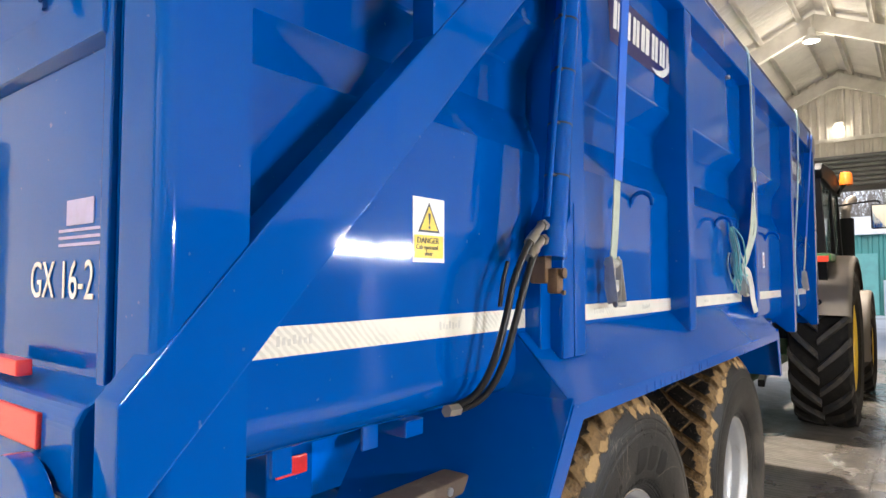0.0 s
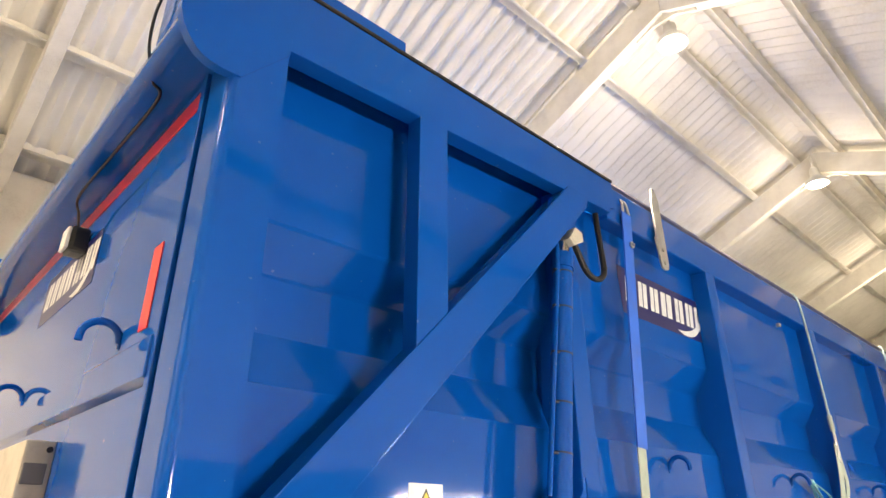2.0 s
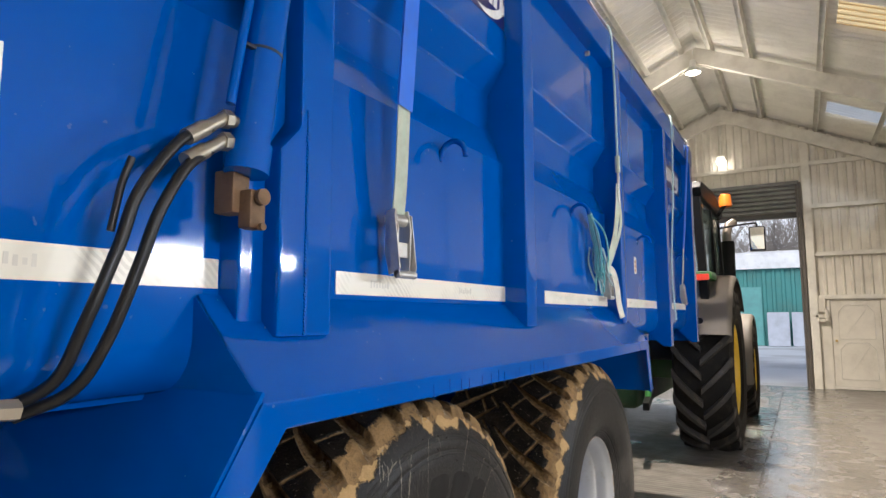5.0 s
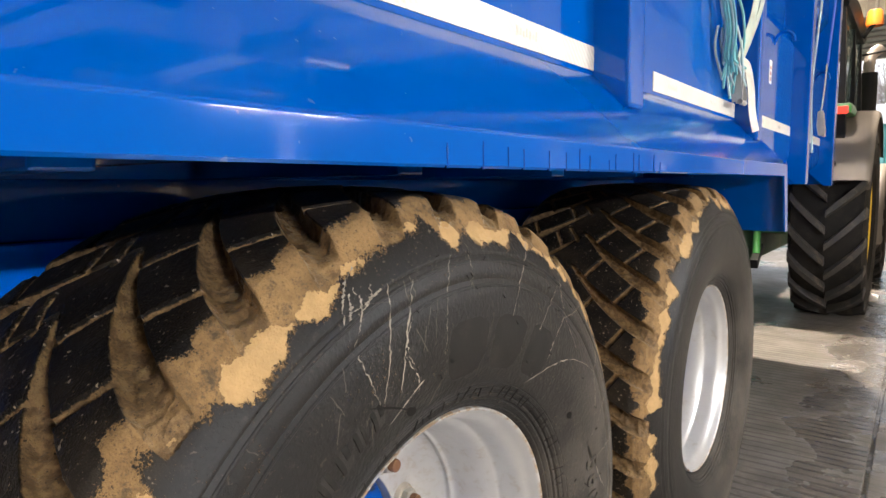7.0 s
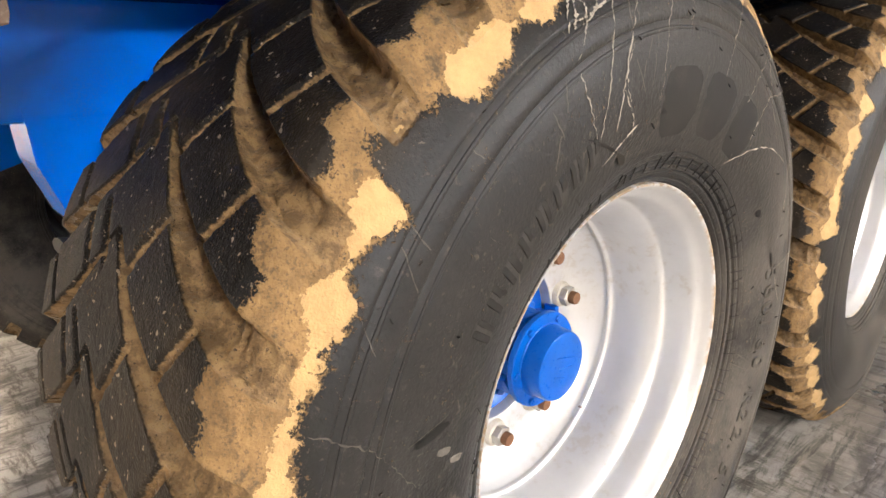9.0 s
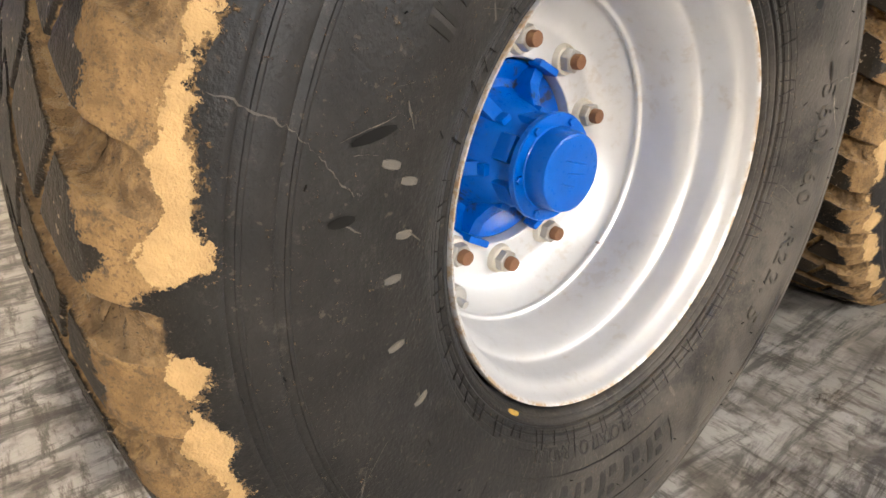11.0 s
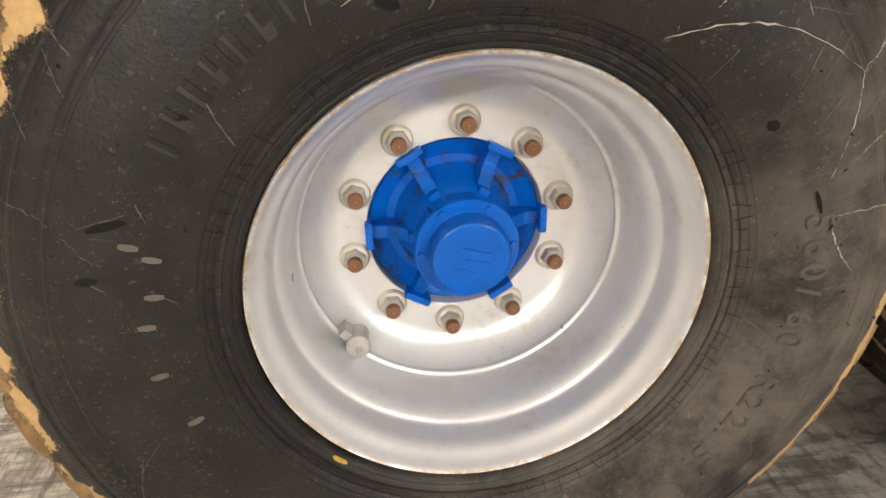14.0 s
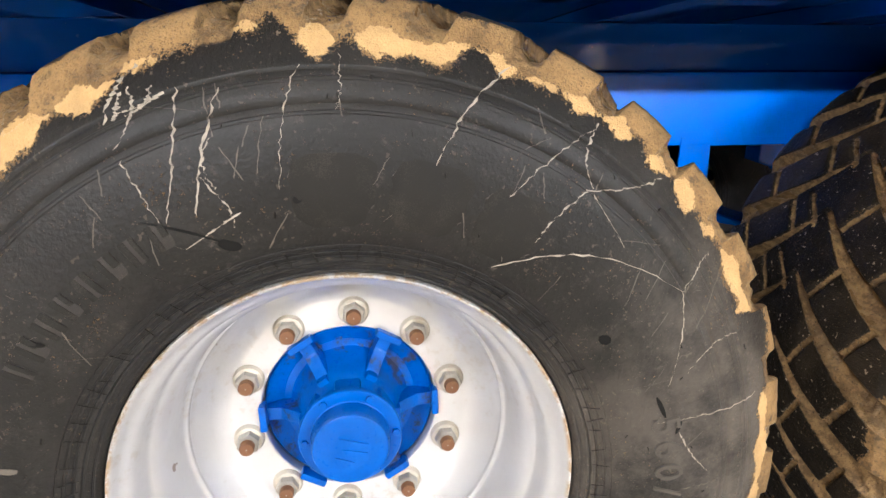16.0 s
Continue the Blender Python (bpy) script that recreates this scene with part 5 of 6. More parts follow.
def ratchet(parent, at, origin):
    """A ratchet buckle: two side plates, handle, spool."""
    x, y, z = at
    made = []
    for dy in (-0.026, 0.026):
        bm = bmesh.new()
        slab(bm, [(x - 0.012, z + 0.07), (x + 0.012, z + 0.075), (x + 0.02, z + 0.03), (x + 0.016, z - 0.07), (x - 0.004, z - 0.075), (x - 0.016, z - 0.02)], y + dy - 0.0025, y + dy + 0.0025, axis="y")
        made.append(part("side_plate", bm, STEEL, parent))
    bm = bmesh.new()
    tube(bm, [(x, y - 0.034, z + 0.052), (x, y + 0.034, z + 0.052)], 0.014, 16, straight=True)
    made.append(part("spool", bm, STEEL, parent, smooth=40))
    bm = bmesh.new()
    for dy in (-0.034, 0.034):
        slab(bm, [(x, z + 0.07), (x + 0.016, z + 0.065), (x + 0.03, z - 0.06), (x + 0.02, z - 0.085), (x + 0.008, z - 0.06)], y + dy - 0.002, y + dy + 0.002, axis="y")
    tube(bm, [(x + 0.022, y - 0.036, z - 0.075), (x + 0.022, y + 0.036, z - 0.075)], 0.009, 12, straight=True)
    made.append(part("handle", bm, STEEL, parent))
    bm = bmesh.new()
    box(bm, x + 0.003, y - 0.024, z - 0.035, x + 0.012, y + 0.024, z + 0.0, 0.002)
    made.append(part("pawl", bm, STEEL, parent))
    for ob in made:
        ob.matrix_parent_inverse = Matrix.Translation(origin).inverted()


def strap_part(strap, name, bm, mat, origin, label=""):
    ob = part(name, bm, mat, strap, label)
    ob.matrix_parent_inverse = Matrix.Translation(origin).inverted()


def sleeved_strap(top, mid, low, label):
    o = Vector(low) - Vector((0, 0, 0.08))
    strap = base("ratchet_strap", label, "strap", o, "ratchet straps")
    bm = bmesh.new()
    ribbon(bm, [top, (Vector(top) + Vector(mid)) / 2, mid], 0.058, 0.006)
    strap_part(strap, "sleeve", bm, SLEEVE, o, "bright blue webbing sleeve")
    bm = bmesh.new()
    ribbon(bm, [Vector(mid) + Vector((-0.001, 0, 0.02)), (Vector(mid) + Vector(low)) / 2, Vector(low) + Vector((0, 0, 0.05))], 0.048, 0.003)
    strap_part(strap, "webbing", bm, WEB, o)
    bm = bmesh.new()
    t = Vector(top)
    tube(bm, [t + Vector((0, -0.02, 0)), t + Vector((-0.005, -0.012, 0.05)), t + Vector((-0.03, 0, 0.075)), t + Vector((-0.05, 0, 0.05))], 0.005, 8)
    tube(bm, [t + Vector((0, 0.02, 0)), t + Vector((-0.005, 0.012, 0.05)), t + Vector((-0.03, 0, 0.075))], 0.005, 8)
    strap_part(strap, "wire_hook", bm, STEEL, o)
    ratchet(strap, low, o)
    return strap


sleeved_strap((-0.553, 2.013, 2.735), (-0.575, 1.955, 1.888), (-0.60, 1.965, 1.578), "ratchet strap in a bright blue sleeve, tensioned down the side")
bm = bmesh.new()
disc(bm, (-0.549, 2.018, 2.607), (1, 0, 0), 0.013, 0.004, 18)
disc(bm, (-0.546, 2.018, 2.607), (1, 0, 0), 0.005, 0.008, 10)
tpart("strap_bolt", bm, STEEL)
sleeved_strap((-0.553, 6.16, 2.80), (-0.58, 5.90, 1.92), (-0.60, 5.88, 1.575), "ratchet strap in a faded blue sleeve, tensioned down the side")

# cord, strap and twine on the middle bay
cord = base("rope", "pale teal cord with a snap hook holding the cover", "cord", (-0.58, 3.86, 1.95), "cover cords")
bm = bmesh.new()
tube(bm, [(-0.60, 3.80, 2.875), (-0.565, 3.815, 2.84), (-0.558, 3.83, 2.6), (-0.56, 3.85, 2.2)], 0.006, 8)
strap_part(cord, "line", bm, CORD, (-0.58, 3.86, 1.95))
bm = bmesh.new()
tube(bm, [(-0.56, 3.85, 2.2), (-0.56, 3.852, 2.12)], 0.013, 8, straight=True)
strap_part(cord, "whipping", bm, WEB, (-0.58, 3.86, 1.95))
bm = bmesh.new()
for z0 in (2.045, 1.965):
    pts = [(-0.56, 3.855 + 0.013 * math.sin(math.tau * i / 10), z0 + 0.04 + 0.042 * math.cos(math.tau * i / 10)) for i in range(11)]
    tube(bm, pts, 0.004, 8, steps=3)
strap_part(cord, "snap_hook", bm, STEEL, (-0.58, 3.86, 1.95))
web = base("webbing_strap", "grey-green webbing strap with a ratchet hanging on the side", "strap", (-0.61, 3.78, 1.45))
bm = bmesh.new()
ribbon(bm, [(-0.562, 3.853, 2.06), (-0.565, 3.835, 1.93), (-0.575, 3.81, 1.80), (-0.60, 3.78, 1.68), (-0.615, 3.77, 1.60)], 0.035, 0.003, (0.3, 1, 0))
ribbon(bm, [(-0.561, 3.862, 1.98), (-0.56, 3.865, 1.85), (-0.585, 3.82, 1.72), (-0.61, 3.775, 1.62)], 0.022, 0.003, (0.4, 1, 0))
strap_part(web, "webbing", bm, WEB, (-0.61, 3.78, 1.45))
bm = bmesh.new()
ribbon(bm, [(-0.605, 3.79, 1.64), (-0.59, 3.815, 1.62), (-0.58, 3.835, 1.55), (-0.575, 3.845, 1.47), (-0.565, 3.865, 1.40)], 0.03, 0.003, (0.7, 1, 0))
strap_part(web, "loose_tail", bm, paint("pale_webbing", (0.60, 0.58, 0.50, 1), 0.85, 0, 0.4, scale=20), (-0.61, 3.78, 1.45))
ratchet(web, (-0.615, 3.775, 1.57), (-0.61, 3.78, 1.45))
twine = base("twine_bundle", "bundle of teal baler twine hanging from a hook", "twine", (-0.60, 3.62, 1.55))
for i in range(26):
    bm = bmesh.new()
    y = 3.60 + random.uniform(-0.05, 0.08)
    x = -0.61 + random.uniform(-0.02, 0.03)
    if i < 12:
        pts = [(-0.60, 3.375 + 0.015 * random.random(), 1.88), (-0.605, 3.50 + random.uniform(-0.03, 0.03), 1.87), (x, y - 0.03, 1.80), (x + 0.01, y, 1.70), (x, y + 0.02, 1.62), (x + 0.008, y + 0.05, 1.60)]
        pts = pts[1:]
    else:
        pts = [(x, y, 1.72), (x + random.uniform(-0.01, 0.02), y + random.uniform(0, 0.05), 1.65), (x + random.uniform(-0.02, 0.03), y + random.uniform(0.02, 0.11), 1.53 + random.uniform(-0.03, 0.05))]
    tube(bm, pts, 0.0042, 6, steps=5)
    strap_part(twine, "strand", bm, TEAL if i % 3 else CORD, (-0.60, 3.62, 1.55))
cord2 = base("rope", "pale teal cord tying the cover down", "cord", (-0.60, 5.45, 1.5), "cover cords")
bm = bmesh.new()
tube(bm, [(-0.60, 5.50, 2.875), (-0.565, 5.49, 2.83), (-0.57, 5.47, 2.3), (-0.60, 5.46, 1.75), (-0.585, 5.47, 1.38)], 0.006, 8)
strap_part(cord2, "line", bm, CORD, (-0.60, 5.45, 1.5))
bm = bmesh.new()
ribbon(bm, [(-0.57, 5.56, 2.84), (-0.565, 5.57, 2.78), (-0.563, 5.565, 2.70)], 0.03, 0.004)
strap_part(cord2, "cover_tab", bm, WEB, (-0.60, 5.45, 1.5))

# rail bolt, body tabs, reflectors, dirt-brown mud flap beam
bm = bmesh.new()
disc(bm, (SKIN_UP, 3.60, 2.655), (1, 0, 0), 0.012, 0.02, 14, bevel=0.003)
tpart("rail_bolt", bm, STEEL)
for y in (0.80, 1.02):
    bm = bmesh.new()
    box(bm, SKIN_LOW - 0.09, y - 0.022, 1.235, SKIN_LOW - 0.082, y + 0.022, 1.305, 0.002)
    tpart("body_tab", bm)
bm = bmesh.new()
box(bm, -0.90, 0.915, 1.166, -0.893, 0.997, 1.206, 0.004)
tpart("side_reflector", bm, RED, label="orange-red rectangular reflector")
bm = bmesh.new()
box(bm, -1.0, 0.9, 1.10, -0.905, 1.02, 1.25, 0.004)
tpart("lamp_bracket", bm)
MUDDY = paint("muddy_brown_steel", (0.14, 0.10, 0.07, 1), 0.8, 0, 0.7, (0.3, 0.24, 0.17, 1), 14, 0.3)
bm = bmesh.new()
box(bm, -1.3, 0.70, 1.06, -0.70, 0.78, 1.12, 0.012)
box(bm, -0.78, 0.74, 1.075, -0.70, 1.45, 1.115, 0.008)
tpart("rear_underrun_bar", bm, MUDDY, label="mud-brown steel bar under the body")
bm = bmesh.new()
for y in (0.95, 1.1, 1.25):
    disc(bm, (-0.702, y, 1.095), (1, 0, 0), 0.01, 0.006, 10)
tpart("bar_bolts", bm, STEEL)

# tailgate fittings
def on_gate(name, bm, mat, label=""):
    return gpart(name, bm, mat, label)


bm = bmesh.new()
box(bm, 2 * MID + 0.66, 0.4595, 2.485, -0.66, 0.4625, 2.53)
on_gate("red_tape_top", bm, RED, "red reflective tape")
bm = bmesh.new()
box(bm, -0.770, 0.4595, 2.005, -0.722, 0.4625, 2.185)
on_gate("red_tape_side", bm, RED, "red reflective tape")
bm = bmesh.new()
box(bm, -0.835, 0.402, 1.371, -0.693, 0.409, 1.416, 0.003)
on_gate("lip_reflector", bm, RED, "red rectangular reflector")
bm = bmesh.new()
box(bm, -1.0, 0.41, 1.450, -0.79, 0.43, 1.472, 0.003)
on_gate("lip_lamp", bm, RED)
flat_text("GX 16-2", 0.053, (-0.898, 0.4615, 1.554), (1, 0, 0), (0, 0, 1), WHITE, "model_number", gate, "white painted model number", 0.80, 0.0012, G0)
bm = bmesh.new()
box(bm, -0.775, 0.4605, 1.655, -0.690, 0.4622, 1.690)
on_gate("dealer_sticker", bm, LILAC, "faded lilac sticker with unreadable print")
bm = bmesh.new()
for k in range(3):
    box(bm, -0.80, 0.4605, 1.646 - 0.010 * k, -0.66, 0.4622, 1.650 - 0.010 * k)
on_gate("sticker_lines", bm, LILAC)
BOARD = paint("weathered_cream_board", (0.55, 0.49, 0.38, 1), 0.6, 0, 0.5, (0.3, 0.26, 0.2, 1), 18, 0.15)
bm = bmesh.new()
box(bm, -1.80, 0.40, 1.22, -1.20, 0.462, 1.84, 0.004)
board = on_gate("plate_box", bm, BOARD, "weathered cream metal box for the number plate")
for z in (1.82, 1.67, 1.52, 1.37):
    bm = bmesh.new()
    disc(bm, (-1.201, 0.45, z), (1, 0, 0), 0.007, 0.005, 10)
    on_gate("box_bolt", bm, INK)
bm = bmesh.new()
box(bm, -1.202, 0.405, 1.745, -1.195, 0.452, 1.79, 0.003)
on_gate("side_marker", bm, paint("grey_marker", (0.16, 0.15, 0.14, 1), 0.5))
bm = bmesh.new()
box(bm, -1.465, 0.41, 2.375, -1.395, 0.46, 2.455, 0.012)
on_gate("rear_lamp", bm, INK, "small black rear lamp")
bm = bmesh.new()
box(bm, -1.46, 0.400, 2.382, -1.40, 0.411, 2.448, 0.004)
on_gate("lamp_lens", bm, WHITE)
bm = bmesh.new()
tube(bm, [(-0.66, 0.342, 2.74), (-0.68, 0.336, 2.68), (-0.71, 0.346, 2.61), (-0.74, 0.375, 2.553), (-0.79, 0.405, 2.546), (-1.1, 0.405, 2.546), (-1.40, 0.405, 2.546), (-1.425, 0.42, 2.50), (-1.425, 0.43, 2.45)], 0.0035, 8)
on_gate("lamp_cable", bm, BLACK)

# water runs on the mudguard lip
WATER = paint("dark_wet_blue", (0.001, 0.03, 0.2, 1), 0.08, 0, 0.0)
bm = bmesh.new()
for i in range(14):
    y = 1.95 + 0.052 * i + random.uniform(-0.02, 0.02)
    top = random.uniform(1.258, 1.279)
    tube(bm, [(-0.4866, y, top), (-0.4866, y + random.uniform(-0.001, 0.001), (top + 1.244) / 2), (-0.4862, y, 1.243)], 0.0008, 5, steps=2)
    if random.random() < 0.6:
        disc(bm, (-0.4875, y, 1.242), (0, 0, -1), 0.002, 0.003, 6)
tagged(tpart("water_run", bm, WATER, label="thin water runs and drops", smooth=60), kind="stuff")

# ---- tractor ----
TX, TY = -1.62, 8.2
tractor = base("tractor", "green farm tractor with grey mudguards and yellow wheels", "tractor", (TX, TY, 0))
TR0 = (TX, TY, 0)
GREEN = paint("tractor_green", (0.03, 0.16, 0.025, 1), 0.35, 0.2, 0.3)
GREY = paint("dusty_grey_plastic", (0.13, 0.112, 0.092, 1), 0.6, 0, 0.35, (0.14, 0.115, 0.085, 1), 4, 0.08)
DARK = paint("dark_cab_plastic", (0.006, 0.006, 0.006, 1), 0.55, 0, 0.04, spec=0.15)
RIM_YELLOW = paint("yellow_rim", (0.75, 0.50, 0.02, 1), 0.4, 0.1, 0.25)
# darker than the lugs: shade in the gaps between them put into colour
CARCASS = paint("dark_tractor_carcass", (0.012, 0.0105, 0.009, 1), 0.8, 0, 0.5, (0.05, 0.04, 0.028, 1), 12, 0.2, spec=0.2)
LUG = paint("dusty_tractor_rubber", (0.035, 0.032, 0.028, 1), 0.75, 0, 0.6, (0.16, 0.125, 0.085, 1), 9, 0.2)


def cab_glass():
    n = Nodes("cab_glass")
    return n.set(color=(0.30, 0.42, 0.38, 1), rough=0.04, alpha=0.32, spec=0.9)


GLASS = cab_glass()


def trpart(name, bm, mat, label="", smooth=None):
    ob = part(name, bm, mat, tractor, label, smooth)
    ob.matrix_parent_inverse = Matrix.Translation(TR0).inverted()
    return ob


def lug_bm(r, w, side):
    """One curved tread bar, from the tyre's shoulder to its middle."""
    bm = bmesh.new()
    rows = []
    for k in range(7):
        t = k / 6
        xx = side * w * (0.98 - 0.98 * t)
        ang = 0.36 * t ** 0.85
        top = r - 0.032 * (1 - t) ** 2
        half = 0.026 + 0.012 * (1 - t)
        rows.append([(xx, (top + h) * math.cos(ang + d / r), (top + h) * math.sin(ang + d / r)) for d, h in ((-half * 1.5, -0.09), (-half, 0), (half, 0), (half * 1.5, -0.09))])
    tip = [(side * w * 1.03, (r - 0.13) * math.cos(d), (r - 0.13) * math.sin(d)) for d in (-0.05, -0.03, 0.03, 0.05)]
    grid = sheet(bm, [tip, *rows])
    bm.faces.new(grid[-1])
    bmesh.ops.recalc_face_normals(bm, faces=bm.faces)
    return bm


def tractor_wheel(x, y, r, width, rim_r, s, lugs):
    """A lugged tyre on a yellow rim; s is the outer side."""
    bm = bmesh.new()
    w = width / 2
    prof = [(rim_r, w * 0.8), (rim_r + 0.05, w * 0.98), ((rim_r + r) / 2, w * 1.04), (r - 0.14, w), (r - 0.085, w * 0.92), (r - 0.07, w * 0.6), (r - 0.066, 0)]
    prof += [(a, -b) for a, b in prof[::-1][1:]]
    lathe(bm, [(a, b * s) for a, b in prof], 72)
    low = [v for v in bm.verts if v.co.z < -r + 0.022]
    for v in low:
        v.co.z = -r + 0.022
    bmesh.ops.recalc_face_normals(bm, faces=bm.faces)
    tyre = part("wheel", bm, CARCASS, tractor, "dusty black lugged tractor tyre", 28)
    tyre.matrix_parent_inverse = Matrix.Translation(TR0).inverted()
    tyre.matrix_basis = pose(x, y, r - 0.022)
    for side in (1, -1):
        first = None
        for i in range(lugs):
            if first is None:
                first = part("lug", lug_bm(r, w, side), LUG, tyre, smooth=20, flat=False)
                ob = first
            else:
                ob = new("lug", first.data)
                ob.parent = tyre
            ob.rotation_euler.x = math.tau * (i + (0.5 if side < 0 else 0)) / lugs
    bm = bmesh.new()
    prof = [(rim_r - 0.015, w * 0.76), (rim_r + 0.012, w * 0.84), (rim_r + 0.004, w * 0.87), (rim_r - 0.02, w * 0.80), (rim_r - 0.05, w * 0.45), (rim_r - 0.07, w * 0.2), (rim_r - 0.12, w * 0.05), (0.2, w * 0.18), (0.1, w * 0.3), (0.001, w * 0.32)]
    lathe(bm, [(a, b * s) for a, b in prof], 56)
    bmesh.ops.recalc_face_normals(bm, faces=bm.faces)
    part("rim", bm, RIM_YELLOW, tyre, "yellow steel rim", 30)
    return tyre


for s, x in ((1, -0.70), (-1, 2 * TX + 0.70)):
    tractor_wheel(x, TY, 0.86, 0.56, 0.485, s, 19)
    tractor_wheel(x + s * 0.06, TY + 2.65, 0.66, 0.44, 0.36, s, 17)


def arc_guard(name, x0, x1, y, z, r, a0, a1, lip, s, drop=0.0):
    """A curved mudguard over a wheel, with a rolled lip at its outer side."""
    bm = bmesh.new()
    rows = []
    n = 22
    for i in range(n + 1):
        a = radians(a0 + (a1 - a0) * i / n)
        c, sn = math.cos(a), math.sin(a)
        rows.append([(x1, y + (r - lip) * c, z + (r - lip) * sn), (x1, y + (r - 0.03) * c, z + (r - 0.03) * sn), (x1 - s * 0.02, y + (r - 0.006) * c, z + (r - 0.006) * sn),
                     (x1 - s * 0.05, y + r * c, z + r * sn), ((x0 + x1) / 2, y + (r + 0.01) * c, z + (r + 0.01) * sn), (x0, y + r * c, z + r * sn)])
    sheet(bm, rows)
    back = [[tuple(Vector(p) - Vector((0, math.cos(radians(a0 + (a1 - a0) * i / n)), math.sin(radians(a0 + (a1 - a0) * i / n)))) * 0.012) for p in row] for i, row in enumerate(rows)]
    sheet(bm, [row[::-1] for row in back])
    trpart(name, bm, GREY, "dusty grey plastic mudguard", 40)


for s in (1, -1):
    m = lambda x: x if s > 0 else 2 * TX - x
    arc_guard("rear_mudguard", m(-1.08), m(-0.40), TY, 0.86, 0.98, 158, 38, 0.05, s)
    arc_guard("front_mudguard", m(-0.9), m(-0.42), TY + 2.65, 0.68, 0.75, 195, 30, 0.05, s)
    # tail lamp on a green shoulder
    bm = bmesh.new()
    box(bm, *sorted((m(-0.56), m(-1.0)))[:1], TY - 0.78, 1.765, sorted((m(-0.56), m(-1.0)))[1], TY - 0.35, 1.85, 0.03)
    trpart("fender_shoulder", bm, GREEN, smooth=40)
    bm = bmesh.new()
    box(bm, sorted((m(-0.58), m(-0.86)))[0], TY - 0.83, 1.755, sorted((m(-0.58), m(-0.86)))[1], TY - 0.79, 1.82, 0.012)
    trpart("tail_lamp", bm, paint("red_lamp_lens", (0.75, 0.07, 0.03, 1), 0.2, 0.5), "orange-red tail lamp", 40)
bm = bmesh.new()
disc(bm, (-0.66, TY - 0.97, 1.36), (0, -1, 0), 0.03, 0.05, 14)
trpart("guard_socket", bm, DARK)

# cab
bm = bmesh.new()
slab(bm, [(TY - 0.72, 2.62), (TY - 0.80, 2.70), (TY - 0.70, 2.78), (TY + 0.3, 2.84), (TY + 1.1, 2.78), (TY + 1.15, 2.66), (TY + 1.0, 2.60)], TX - 1.0, TX + 1.0, bevel=0.03)
trpart("cab_roof", bm, DARK, "dark cab roof with rounded edges", 40)
for s in (1, -1):
    for ya, yb in ((TY - 0.62, TY - 0.66), (TY + 0.25, TY + 0.22), (TY + 1.0, TY + 0.95)):
        bm = bmesh.new()
        beam(bm, (TX + s * 0.99, ya, 1.15), (TX + s * 0.93, yb, 2.66), 0.10 if ya < TY else 0.06, 0.08)
        trpart("cab_pillar", bm, DARK)
    for y0, y1 in ((TY - 0.57, TY + 0.2), (TY + 0.28, TY + 0.95)):
        bm = bmesh.new()
        slab(bm, [(y0, 1.3), (y1, 1.3), (y1 - 0.03, 2.6), (y0 - 0.03, 2.6)], TX + s * 0.955, TX + s * 0.96)
        trpart("side_window", bm, GLASS)
bm = bmesh.new()
slab(bm, [(TX - 0.93, 1.55), (TX + 0.93, 1.55), (TX + 0.89, 2.6), (TX - 0.89, 2.6)], TY - 0.655, TY - 0.65, axis="y")
trpart("rear_window", bm, GLASS)
bm = bmesh.new()
slab(bm, [(TX - 0.92, 1.5), (TX + 0.92, 1.5), (TX + 0.88, 2.6), (TX - 0.88, 2.6)], TY + 0.975, TY + 0.98, axis="y")
trpart("windscreen", bm, GLASS)
bm = bmesh.new()
box(bm, TX - 0.74, TY - 0.6, 0.95, TX + 0.74, TY + 0.98, 1.3, 0.03)
trpart("cab_floor", bm, DARK)
bm = bmesh.new()
box(bm, TX - 0.24, TY - 0.2, 1.3, TX + 0.24, TY + 0.25, 1.62, 0.06)
box(bm, TX - 0.23, TY - 0.3, 1.55, TX + 0.23, TY - 0.16, 2.2, 0.05)
trpart("seat", bm, DARK)
bm = bmesh.new()
box(bm, TX - 0.40, TY + 0.9, 0.85, TX + 0.40, TY + 3.1, 1.72, 0.12)
trpart("bonnet", bm, GREEN, smooth=40)
bm = bmesh.new()
box(bm, TX - 0.28, TY - 0.75, 0.45, TX + 0.28, TY + 3.0, 1.0, 0.05)
trpart("transmission", bm, paint("dark_green_casting", (0.02, 0.07, 0.02, 1), 0.6, 0, 0.6), smooth=40)
bm = bmesh.new()
box(bm, 2 * TX + 0.95, TY - 0.12, 0.72, -0.95, TY + 0.12, 0.96, 0.03)
trpart("rear_axle", bm, GREEN)
bm = bmesh.new()
box(bm, 2 * TX + 0.95, TY + 2.57, 0.58, -0.95, TY + 2.73, 0.74, 0.03)
trpart("front_axle", bm, GREEN)
for s in (1, -1):
    bm = bmesh.new()
    beam(bm, (TX + s * 0.38, TY - 0.5, 0.62), (TX + s * 0.48, TY - 1.25, 0.55), 0.07, 0.06)
    trpart("lift_arm", bm, DARK)
    bm = bmesh.new()
    tube(bm, [(TX + s * 0.36, TY - 0.55, 1.15), (TX + s * 0.44, TY - 0.95, 0.6)], 0.03, 12, straight=True)
    trpart("lift_rod", bm, GREEN, smooth=40)
bm = bmesh.new()
tube(bm, [(TX, TY - 0.7, 0.62), (TX, TY - 1.4, 0.6)], 0.06, 14, straight=True)
trpart("drawbar_hitch", bm, DARK, smooth=40)

